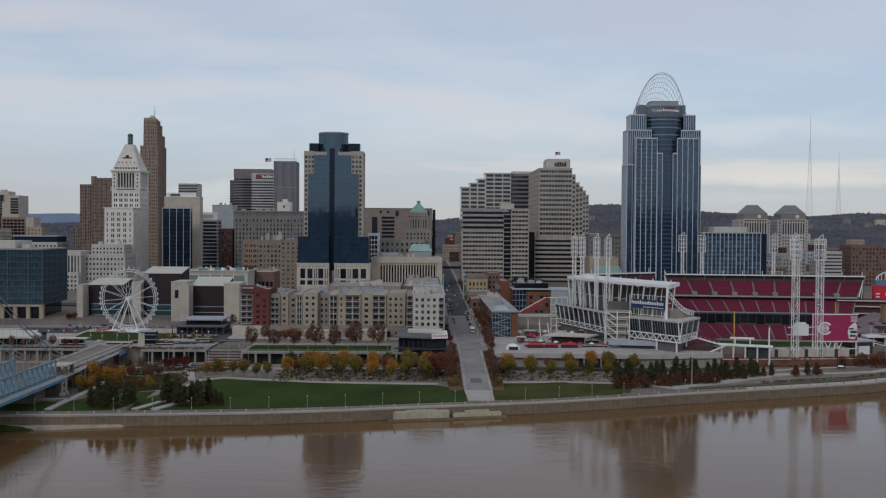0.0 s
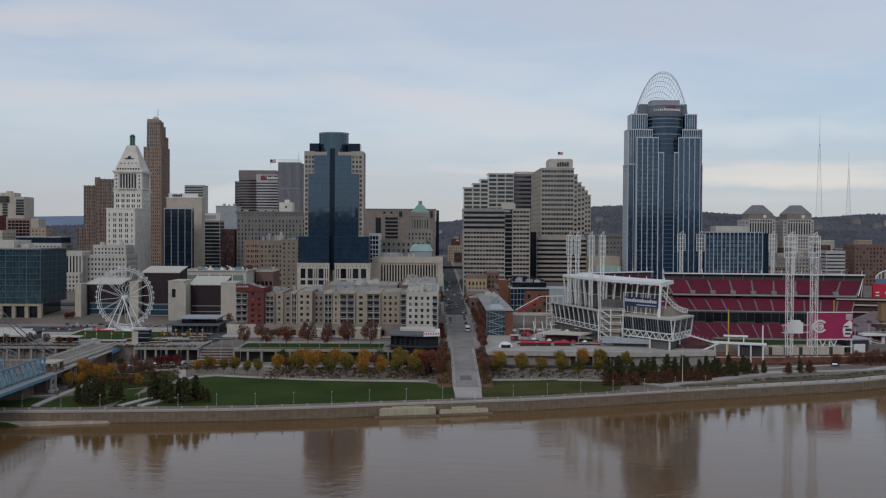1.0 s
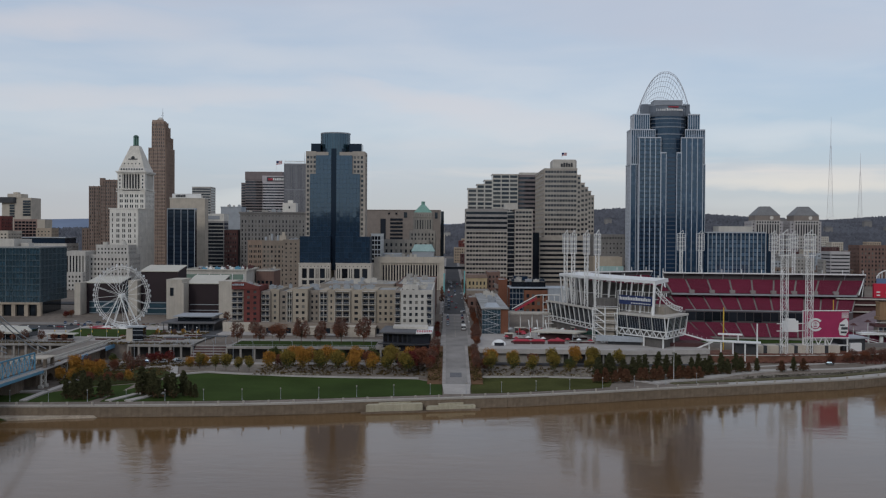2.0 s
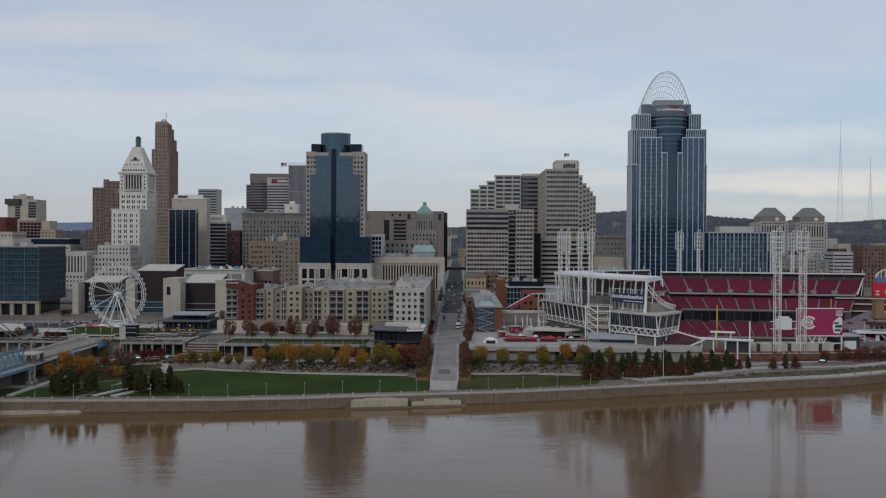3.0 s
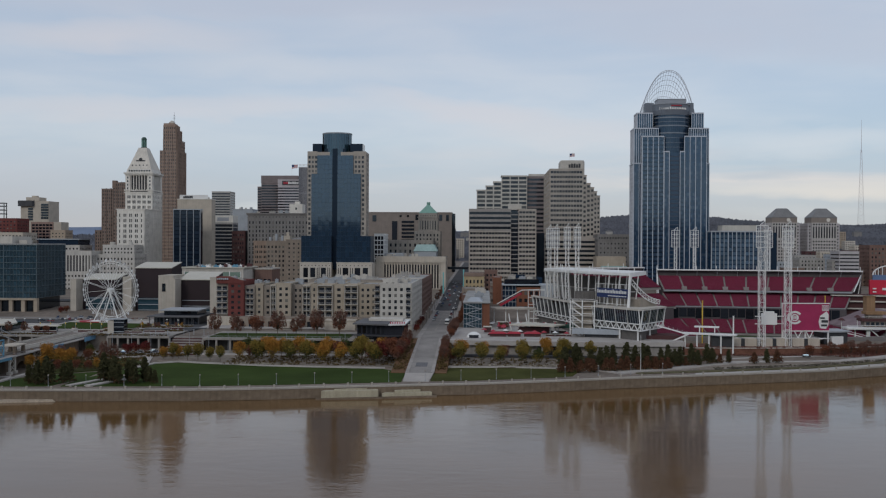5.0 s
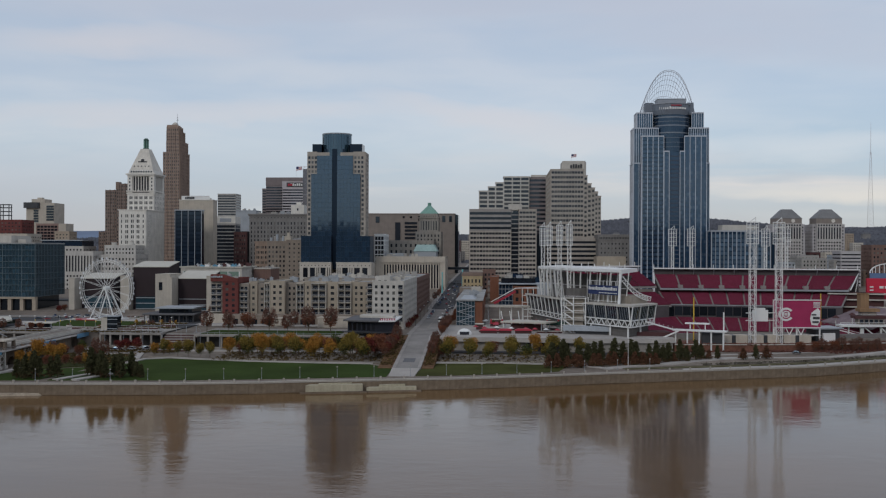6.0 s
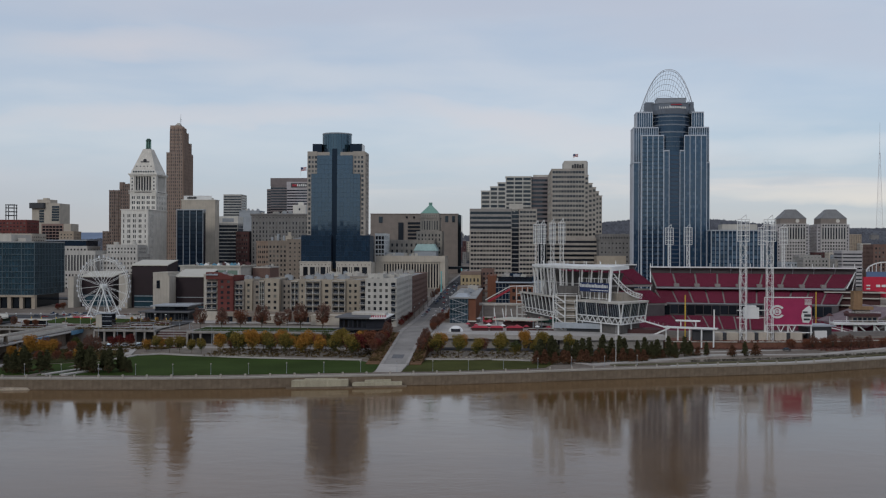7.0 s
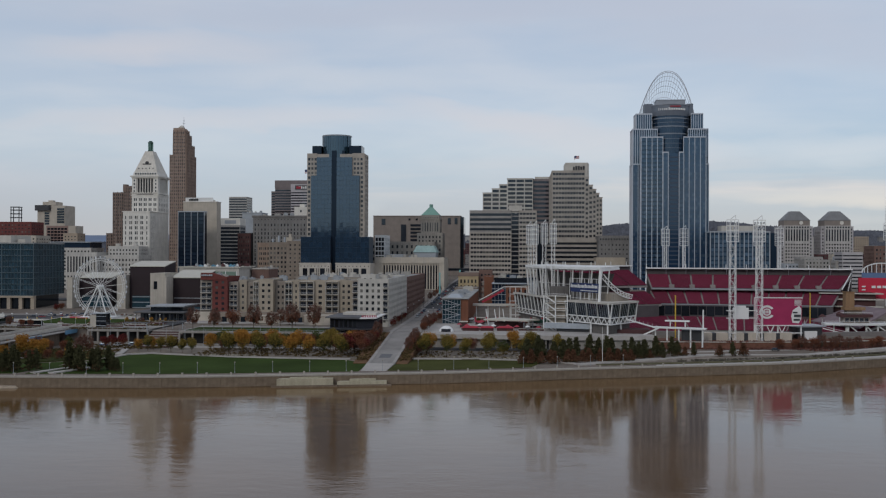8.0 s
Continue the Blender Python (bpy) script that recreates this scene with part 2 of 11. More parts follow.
def part(name, bm, material, parent=None, label="", kind=""):
    """Links a bmesh, given in world places, as one mesh under a thing or a part."""
    me = bpy.data.meshes.new(name)
    bmesh.ops.recalc_face_normals(bm, faces=bm.faces)
    bm.to_mesh(me)
    bm.free()
    me.materials.append(material)
    ob = new(name, me)
    if parent is not None:
        ob.parent = parent
        ob.matrix_parent_inverse = Matrix.Translation(-place_of(parent))
    return tagged(ob, label, kind=kind)


def piece(name, mesh, m, parent, label=""):
    """One more object on a shared mesh, at the world pose m."""
    ob = new(name, mesh)
    ob.parent = parent
    ob.matrix_parent_inverse = Matrix.Translation(-place_of(parent))
    ob.matrix_basis = m
    return tagged(ob, label)


def box_mesh(name, x0, x1, y0, y1, z0, z1, material):
    bm = bmesh.new()
    box(bm, x0, x1, y0, y1, z0, z1)
    me = bpy.data.meshes.new(name)
    bmesh.ops.recalc_face_normals(bm, faces=bm.faces)
    bm.to_mesh(me)
    bm.free()
    me.materials.append(material)
    return me


def smooth(a, b, t):
    t = min(1.0, max(0.0, (t - a) / (b - a)))
    return t * t * (3 - 2 * t)


# ---- ground shape ----
BANK = [(-420, 383), (-300, 384), (-200, 386), (-138, 388), (-107, 390), (-63, 394), (-30, 400), (-8, 406), (15, 411), (36, 416), (52, 419), (70, 425), (91, 432), (119, 442.5), (164, 457), (220, 476), (270, 504), (340, 545), (520, 640), (900, 840)]


def bank_y(x):
    for (xa, ya), (xb, yb) in zip(BANK, BANK[1:]):
        if xa <= x <= xb:
            return ya + (yb - ya) * (x - xa) / (xb - xa)
    return BANK[0][1] if x < BANK[0][0] else BANK[-1][1]


STEPS = [(0, 4.3), (480, 4.7), (531, 5.6), (534, 12.6), (640, 13.2), (720, 15.0), (860, 19.5), (1000, 23.5), (1250, 27.0), (1700, 32.0), (6000, 36.0)]


def ground_z(x, y):
    z = 4.3
    for (ya, za), (yb, zb) in zip(STEPS, STEPS[1:]):
        if ya <= y <= yb:
            z = za + (zb - za) * (y - ya) / (yb - ya)
    # the sunken playing field
    # lower river road below the ballpark's brick terrace
    k = smooth(150, 170, x) * (1 - smooth(536, 566, y))
    z += (4.3 + 2.4 * smooth(6, 36, y - bank_y(x)) - z) * k
    bowl = smooth(152, 162, x) * (1 - smooth(318, 330, x)) * smooth(556, 566, y) * (1 - smooth(705, 716, y))
    return z + (4.0 - z) * bowl


# ---- water, ground, hills ----
def water_material():
    m = bpy.data.materials.new("muddy_river_water")
    m.use_nodes = True
    nt = m.node_tree
    b = nt.nodes["Principled BSDF"]
    b.inputs["Roughness"].default_value, b.inputs["IOR"].default_value = 0.07, 1.333
    tc = nt.nodes.new("ShaderNodeTexCoord")

    def noise_at(scale, detail, stretch, rough=0.55, swirl=0.0):
        mp = nt.nodes.new("ShaderNodeMapping")
        mp.inputs["Scale"].default_value = stretch
        n = nt.nodes.new("ShaderNodeTexNoise")
        n.inputs["Scale"].default_value, n.inputs["Detail"].default_value, n.inputs["Roughness"].default_value = scale, detail, rough
        n.inputs["Distortion"].default_value = swirl
        nt.links.new(tc.outputs["Object"], mp.inputs["Vector"])
        nt.links.new(mp.outputs[0], n.inputs["Vector"])
        return n.outputs["Fac"]

    ramp = nt.nodes.new("ShaderNodeValToRGB")
    ramp.color_ramp.elements[0].position, ramp.color_ramp.elements[0].color = 0.3, (0.116, 0.063, 0.023, 1)
    ramp.color_ramp.elements[1].position, ramp.color_ramp.elements[1].color = 0.7, (0.154, 0.086, 0.034, 1)
    nt.links.new(noise_at(0.02, 4, (0.4, 1.0, 1)), ramp.inputs[0])
    nt.links.new(ramp.outputs[0], b.inputs["Base Color"])
    add = nt.nodes.new("ShaderNodeMath")
    add.operation = "MULTIPLY_ADD"
    add.inputs[1].default_value = 0.35
    nt.links.new(noise_at(0.9, 3, (0.7, 1.0, 1)), add.inputs[0])
    swirls = nt.nodes.new("ShaderNodeMath")
    swirls.operation = "MULTIPLY_ADD"
    swirls.inputs[1].default_value = 0.9
    nt.links.new(noise_at(0.06, 5, (0.7, 1.0, 1), 0.6, 2.5), swirls.inputs[0])
    nt.links.new(noise_at(0.16, 3, (0.6, 1.2, 1)), swirls.inputs[2])
    nt.links.new(swirls.outputs[0], add.inputs[2])
    calm = nt.nodes.new("ShaderNodeMapRange")
    calm.inputs["From Min"].default_value, calm.inputs["From Max"].default_value = 0.38, 0.62
    calm.inputs["To Min"].default_value, calm.inputs["To Max"].default_value = 0.25, 1.0
    nt.links.new(noise_at(0.012, 3, (0.35, 1.0, 1)), calm.inputs["Value"])
    mul = nt.nodes.new("ShaderNodeMath")
    mul.operation = "MULTIPLY"
    nt.links.new(add.outputs[0], mul.inputs[0])
    nt.links.new(calm.outputs[0], mul.inputs[1])
    bp = nt.nodes.new("ShaderNodeBump")
    bp.inputs["Strength"].default_value, bp.inputs["Distance"].default_value = 0.30, 0.24
    nt.links.new(mul.outputs[0], bp.inputs["Height"])
    nt.links.new(bp.outputs[0], b.inputs["Normal"])
    return m


bm = bmesh.new()
vs = [bm.verts.new(p) for p in ((-4000, -500, 0), (4000, -500, 0), (4000, 900, 0), (-4000, 900, 0))]
bm.faces.new(vs)
tagged(part("water", bm, water_material()), "wide muddy brown river with soft ripples", "river", kind="structure")


def hill_z(x, y):
    """Wooded ridges beyond the city."""
    z = ground_z(x, y)
    far = smooth(1700, 2900, y)
    ridge = 62 + 38 * smooth(-200, 500, x) - 12 * smooth(450, 1000, x) - 26 * smooth(-250, -900, -(-x)) * (1 if x < 0 else 0)
    n = noise.noise(Vector((x * 0.0016, y * 0.0012, 0.3))) * 26 + noise.noise(Vector((x * 0.006, y * 0.005, 1.7))) * 9
    return z + far * (ridge + n)


def ground_mesh():
    bm = bmesh.new()
    xs = [-5000, -3500, -2600, -1900, -1400, -1000, -760, -600, -500] + sorted(list(range(-420, 521, 20)) + [152, 157, 162, 318, 324, 330] + [x for x, y in BANK[1:-2] if x % 20]) + [620, 760, 900, 1150, 1500, 2000, 2600, 3500, 5000]
    ts = [0.0, 3, 8, 16, 28, 40, 55, 70, 85, 100, 111, 119, 128, 137, 140, 150, 162, 167, 172, 180, 200, 230, 270, 305, 311, 317, 322, 326, 360, 400, 500, 620, 760, 900, 1100, 1300, 1450, 1600, 1750, 1900, 2050, 2200, 2350, 2500, 2700, 2900, 3200, 3600, 4200, 5000]
    rows = []
    for x in xs:
        col = []
        for t in ts:
            base = bank_y(x)
            k = 1 - smooth(0, 110, t)
            y = max((base + t) * k + (394 + t) * (1 - k), base + 0.3 + 0.05 * t)
            col.append(bm.verts.new((x, y, hill_z(x, y))))
        rows.append(col)
    for a, b in zip(rows, rows[1:]):
        for i in range(len(ts) - 1):
            bm.faces.new((a[i], b[i], b[i + 1], a[i + 1]))
    return bm


M_GROUND = mat("city_ground", (0.185, 0.156, 0.130), 0.95, var=0.3, scale=0.03, fine=0.4, bump=0.03)
def hazed_woods_beyond(m, start, end, colour):
    """Blends a ground material into woodland floor towards the hills, distance haze mixed into its colour."""
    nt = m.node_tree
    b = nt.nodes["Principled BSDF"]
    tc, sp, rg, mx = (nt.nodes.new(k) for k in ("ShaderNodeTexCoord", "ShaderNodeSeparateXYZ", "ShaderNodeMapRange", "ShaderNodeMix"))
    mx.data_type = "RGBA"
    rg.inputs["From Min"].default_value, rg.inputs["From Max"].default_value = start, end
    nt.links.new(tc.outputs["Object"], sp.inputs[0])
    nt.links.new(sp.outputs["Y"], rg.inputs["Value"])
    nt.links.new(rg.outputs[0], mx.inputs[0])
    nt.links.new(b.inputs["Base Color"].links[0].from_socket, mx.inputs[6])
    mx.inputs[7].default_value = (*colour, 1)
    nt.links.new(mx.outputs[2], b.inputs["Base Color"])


hazed_woods_beyond(M_GROUND, 1650, 1900, (0.094, 0.098, 0.112))
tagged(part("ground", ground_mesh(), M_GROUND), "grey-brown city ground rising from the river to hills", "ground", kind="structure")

# opposite shore behind the camera, low wooded hills
bm = bmesh.new()
cols = []
for i in range(41):
    x = -4000 + 200 * i
    cols.append([bm.verts.new((x, y, z)) for y, z in ((-140, 0.5), (-170, 9), (-700, 14), (-1100, 62 + 25 * noise.noise(Vector((x * 0.002, 0.0, 3)))), (-1500, 138 + 30 * noise.noise(Vector((x * 0.003, 4.0, 0)))), (-2600, 140), (-5000, 60))])
for a, b in zip(cols, cols[1:]):
    for i in range(6):
        bm.faces.new((a[i], b[i], b[i + 1], a[i + 1]))
M_WOODS = mat("bare_autumn_woods", (0.080, 0.074, 0.070), 0.95, var=0.35, scale=0.02, fine=0.15)
tagged(part("ground_south_shore", bm, M_WOODS), "wooded far shore with dull autumn hills", "shore", kind="structure")

# woods on the far ridges: many small rounded clumps
bm = bmesh.new()
rnd = random.Random(5)
for _ in range(34000):
    y = rnd.uniform(1780, 3000)
    x = rnd.uniform(-0.52, 0.62) * y
    z = hill_z(x, y)
    r = rnd.uniform(3.2, 6.4)
    top = bm.verts.new((x, y, z + r * rnd.uniform(0.8, 1.3)))
    a0 = rnd.uniform(0, 6)
    rim = [bm.verts.new((x + r * rnd.uniform(0.7, 1.2) * math.cos(a0 + k * 1.05), y + r * math.sin(a0 + k * 1.05), z - 2 + r * rnd.uniform(0.1, 0.5))) for k in range(6)]
    for k in range(6):
        bm.faces.new((rim[k], rim[(k + 1) % 6], top))
# blue-grey base colour carries the haze of distance over dull woods
M_FARWOODS = mat("haze_tinted_woodland", (0.098, 0.102, 0.118), 0.95, var=0.2, scale=0.01, fine=0.1, rand=0.12, island=True)
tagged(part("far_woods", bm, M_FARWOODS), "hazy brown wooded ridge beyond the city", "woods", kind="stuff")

# ridges at the edge of sight; the pale blue is distance haze put into the colour
M_RIDGE = mat("painted_haze_ridge", (0.17, 0.215, 0.30), 0.95, var=0.10, scale=0.002, fine=0.01)
bm = bmesh.new()
prev = None
for i in range(81):
    x = -3200 + 80 * i
    z = 128 + 26 * noise.noise(Vector((x * 0.0011, 0.4, 2.0))) + 7 * noise.noise(Vector((x * 0.006, 1.4, 0.0)))
    sec = [bm.verts.new((x, y, q)) for y, q in ((4000, 30), (4150, z * 0.8), (4300, z), (4600, z - 20), (4700, 20))]
    if prev:
        for a, b, c, e in zip(prev, prev[1:], sec[1:], sec):
            bm.faces.new((a, e, c, b))
    prev = sec
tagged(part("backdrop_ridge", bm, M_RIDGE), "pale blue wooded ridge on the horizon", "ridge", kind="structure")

# ---- river wall with capping and promenade ----
def along_bank(x0, x1, step=6.0):
    pts, x = [], x0
    while x <= x1 + 0.01:
        pts.append(Vector((x, bank_y(x), 0)))
        x += step
    return pts


def strip(pts, inner, outer, z0, z1):
    """A band that follows the bank, from inner to outer metres landward."""
    bm = bmesh.new()
    secs = []
    for i, p in enumerate(pts):
        t = (pts[min(i + 1, len(pts) - 1)] - pts[max(i - 1, 0)]).normalized()
        n = Vector((-t.y, t.x, 0))
        a, b = p + n * inner, p + n * outer
        secs.append([bm.verts.new((q.x, q.y, z)) for q, z in ((a, z0), (b, z0), (b, z1), (a, z1))])
    for s, e in zip(secs, secs[1:]):
        for k in range(4):
            bm.faces.new((s[k], s[(k + 1) % 4], e[(k + 1) % 4], e[k]))
    bm.faces.new(secs[0])
    bm.faces.new(secs[-1][::-1])
    return bm


pts = along_bank(-420, 900)
M_RIVERWALL = mat("stained_river_wall_concrete", (0.195, 0.150, 0.108), 0.9, var=0.30, scale=0.09, streak=0.12, bump=0.03)
M_CAP = mat("wall_capping_stone", (0.36, 0.33, 0.29), 0.85, var=0.12, bump=0.01)
wall = tagged(part("wall_river", strip(pts, -0.6, 1.2, -3, 4.2), M_RIVERWALL), "stained tan concrete river wall along the water", "river wall", kind="structure")
part("capping", strip(pts, -0.9, 1.5, 4.2, 4.9), M_CAP, wall, "pale stone capping")
M_WALLPANEL = mat("weathered_wall_panel", (0.200, 0.156, 0.113), 0.9, var=0.26, scale=0.07, fine=0.5, streak=0.16, bump=0.02, rand=0.06)
panel = box_mesh("wall_panel", 0.02, 11.98, -0.16, 0.1, 0.2, 4.0, M_WALLPANEL)
step = 0.0
a = Vector((-235, bank_y(-235), 0))
while a.x < 345:
    b = Vector((a.x + 11.5, bank_y(a.x + 11.5), 0))
    d = (b - a).normalized()
    b = a + d * 12.0
    b.y = bank_y(b.x)
    n = Vector((-d.y, d.x, 0))
    p = a - n * 0.6
    piece("wall_panel", panel, pose(p.x, p.y, 0, 0, 0, math.degrees(math.atan2(d.y, d.x))), wall)
    a = b
tagged(part("pavement_promenade", strip(pts, 1.5, 8.0, 3.9, 4.6), M_PAVE), "pale paved riverside promenade", "promenade", kind="structure")


# ---- facade helpers ----
def face_at(x, y, z, angle):
    """Local x runs along the face, local -y points outward."""
    return Matrix.Translation((x, y, z)) @ Matrix.Rotation(radians(angle), 4, "Z")


def faces_of(x0, x1, y0, y1, z0):
    return {"S": (face_at(x0, y0, z0, 0), x1 - x0), "E": (face_at(x1, y0, z0, 90), y1 - y0), "W": (face_at(x0, y1, z0, -90), y1 - y0), "N": (face_at(x1, y1, z0, 180), x1 - x0)}


PANE_CACHE = {}


def pane_mesh(w, h, material, name):
    key = (round(w, 2), round(h, 2), material.name, name)
    if key not in PANE_CACHE:
        PANE_CACHE[key] = box_mesh(name, 0, w, -0.08, 0.02, 0, h, material)
    return PANE_CACHE[key]


def facade(bm, owner, m, w, h, nx, nz, fw, fh, glazing, depth=0.35, mx=0.0, mz=(0.0, 0.0), name="window", joined=None, skip=None):
    """One wall plate standing proud of the core, pierced by an opening for each pane, with reveals."""
    end = 0.25
    mx = max(mx, end)
    cw, ch = (w - 2 * mx) / nx, (h - mz[0] - mz[1]) / nz
    pw, ph = cw * fw, ch * fh
    xs, zs = [0.0], [0.0]
    for i in range(nx):
        xs += [mx + i * cw + (cw - pw) / 2, mx + i * cw + (cw + pw) / 2]
    for k in range(nz):
        zs += [mz[0] + k * ch + (ch - ph) / 2, mz[0] + k * ch + (ch + ph) / 2]
    xs.append(w)
    zs.append(h)
    front = [[bm.verts.new(m @ Vector((x, -depth, z))) for z in zs] for x in xs]
    for i in range(len(xs) - 1):
        for k in range(len(zs) - 1):
            corners = (front[i][k], front[i + 1][k], front[i + 1][k + 1], front[i][k + 1])
            if i % 2 == 1 and k % 2 == 1:
                pts = ((xs[i], zs[k]), (xs[i + 1], zs[k]), (xs[i + 1], zs[k + 1]), (xs[i], zs[k + 1]))
                back = [bm.verts.new(m @ Vector((x, 0, z))) for x, z in pts]
                for q in range(4):
                    r = (q + 1) % 4
                    bm.faces.new((corners[q], back[q], back[r], corners[r]))
            else:
                bm.faces.new(corners)
    rim = [(i, 0) for i in range(len(xs))] + [(len(xs) - 1, k) for k in range(1, len(zs))] + [(i, len(zs) - 1) for i in range(len(xs) - 2, -1, -1)] + [(0, k) for k in range(len(zs) - 2, 0, -1)]
    rear = [bm.verts.new(m @ Vector((xs[i], 0, zs[k]))) for i, k in rim]
    for q in range(len(rim)):
        r = (q + 1) % len(rim)
        bm.faces.new((front[rim[q][0]][rim[q][1]], front[rim[r][0]][rim[r][1]], rear[r], rear[q]))
    me = pane_mesh(pw, ph, glazing, name)
    for i in range(nx):
        for k in range(nz):
            if skip and skip(i, k):
                continue
            x, z = xs[1 + 2 * i], zs[1 + 2 * k]
            if joined is not None:
                box(joined, x, x + pw, -0.08, 0.02, z, z + ph, m)
            else:
                piece(name, me, m @ Matrix.Translation((x, 0, z)), owner)


def pierced(bm, owner, m, w, h, files, rows, glazing, depth=0.4, name="window", joined=None):
    """A wall plate with openings where the given files (along) and rows (up) cross, each closed by a pane set back."""
    xs = [0.0] + [v for f in files for v in f] + [w]
    zs = [0.0] + [v for f in rows for v in f] + [h]
    front = [[bm.verts.new(m @ Vector((x, -depth, z))) for z in zs] for x in xs]
    for i in range(len(xs) - 1):
        for k in range(len(zs) - 1):
            ring4 = (front[i][k], front[i + 1][k], front[i + 1][k + 1], front[i][k + 1])
            if i % 2 and k % 2:
                pts = ((xs[i], zs[k]), (xs[i + 1], zs[k]), (xs[i + 1], zs[k + 1]), (xs[i], zs[k + 1]))
                back = [bm.verts.new(m @ Vector((x, 0, z))) for x, z in pts]
                for q in range(4):
                    bm.faces.new((ring4[q], back[q], back[(q + 1) % 4], ring4[(q + 1) % 4]))
                pw, ph = xs[i + 1] - xs[i], zs[k + 1] - zs[k]
                if joined is not None:
                    box(joined, xs[i], xs[i + 1], -0.08, 0.02, zs[k], zs[k + 1], m)
                else:
                    piece(name, pane_mesh(pw, ph, glazing, name), m @ Matrix.Translation((xs[i], 0, zs[k])), owner)
            else:
                bm.faces.new(ring4)
    rim = [(i, 0) for i in range(len(xs))] + [(len(xs) - 1, k) for k in range(1, len(zs))] + [(i, len(zs) - 1) for i in range(len(xs) - 2, -1, -1)] + [(0, k) for k in range(len(zs) - 2, 0, -1)]
    rear = [bm.verts.new(m @ Vector((xs[i], 0, zs[k]))) for i, k in rim]
    for q in range(len(rim)):
        e = (q + 1) % len(rim)
        bm.faces.new((front[rim[q][0]][rim[q][1]], front[rim[e][0]][rim[e][1]], rear[e], rear[q]))


def leaning_pane(bm, x0, x1, z0, z1, m, r, amp):
    """One thin pane whose face leans a hair out of the wall's plane."""
    a, b, c = r.gauss(0, amp), r.gauss(0, amp), -0.10
    f = [bm.verts.new(m @ Vector(p)) for p in ((x0, c, z0), (x1, c + a, z0), (x1, c + a + b, z1), (x0, c + b, z1))]
    k = [bm.verts.new(m @ Vector(p)) for p in ((x0, 0, z0), (x1, 0, z0), (x1, 0, z1), (x0, 0, z1))]
    bm.faces.new(f)
    for i in range(4):
        j = (i + 1) % 4
        bm.faces.new((f[i], k[i], k[j], f[j]))


def rim_block(bm, x0, x1, y0, y1, t, z0, z1):
    """A rectangular ring wall of thickness t."""
    out = ((x0, y0), (x1, y0), (x1, y1), (x0, y1))
    inn = ((x0 + t, y0 + t), (x1 - t, y0 + t), (x1 - t, y1 - t), (x0 + t, y1 - t))
    v = [[bm.verts.new((x, y, z)) for x, y in loop] for z in (z0, z1) for loop in (out, inn)]
    for i in range(4):
        j = (i + 1) % 4
        for a, b in ((v[0], v[2]), (v[2], v[3]), (v[3], v[1]), (v[1], v[0])):
            bm.faces.new((a[i], a[j], b[j], b[i]))


def block(owner, x0, x1, y0, y1, z0, z1, wall, glazing, sides="SE", floor=3.6, bay=3.0, fw=0.5, fh=0.5, depth=0.35, mx=0.8, mz=(0.5, 1.2), name="window",
          single=True, core=None, roof=None, parapet=0.9, wall_name="wall", label=""):
    """A storeyed block: core, lattice walls, panes and a parapet roof."""
    core = core or wall
    bmc = bmesh.new()
    box(bmc, x0, x1, y0, y1, z0, z1)
    body = part(wall_name, bmc, core, owner, label)
    joined = None if single else bmesh.new()
    for s, (m, w) in faces_of(x0, x1, y0, y1, z0).items():
        if s in sides:
            bm = bmesh.new()
            nx = max(1, round((w - 2 * mx) / bay)) if fw < 0.999 else 1
            nz = max(1, round((z1 - z0 - sum(mz)) / floor))
            facade(bm, owner, m, w, z1 - z0, nx, nz, fw, fh, glazing, depth, mx if fw < 0.999 else 0.0, mz, name if fw < 0.999 else "window_band", joined)
            part("facade", bm, wall, owner)
    # parapet: one closed rim
    bm = bmesh.new()
    if parapet > 0.05:
        rim_block(bm, x0 - depth, x1 + depth, y0 - depth, y1 + depth, 0.4 + depth, z1, z1 + parapet)
        part("parapet", bm, wall, owner)
    else:
        bm.free()
    if joined is not None:
        part("glazing", joined, M_WINDOWS if glazing is M_WINDOW else M_DKWINDOWS if glazing is M_DKGLASS else glazing, owner, kind="stuff")
    bm = bmesh.new()
    box(bm, x0 + 0.4, x1 - 0.4, y0 + 0.4, y1 - 0.4, z1 + 0.004, z1 + 0.25)
    part("roof", bm, roof or M_ROOF, owner)
    return body


def rooftop_plant(owner, x0, x1, y0, y1, z, n, seed, material=None):
    """Housings, vents and ducts on a roof."""
    r = random.Random(seed)
    for _ in range(n):
        w, d, h = r.uniform(1.5, 5), r.uniform(1.5, 4), r.uniform(1.0, 3.0)
        x, y = r.uniform(x0, max(x0 + 0.1, x1 - w)), r.uniform(y0, max(y0 + 0.1, y1 - d))
        bm = bmesh.new()
        box(bm, x, x + w, y, y + d, z, z + h)
        box(bm, x - 0.15, x + w + 0.15, y - 0.15, y + d + 0.15, z + h, z + h + 0.15)
        box(bm, x + w * 0.3, x + w * 0.6, y + d * 0.3, y + d * 0.7, z + h + 0.15, z + h + 0.6)
        part("roof_unit", bm, material or r.choice((M_GREY, M_PALECONC, M_CONC)), owner)


def tower(name, x, y, label, category="building", group="downtown buildings"):
    return thing(name, (x, y, ground_z(x, y)), label, category, group)


def gz(x, y):
    return ground_z(x, y) - 2.0


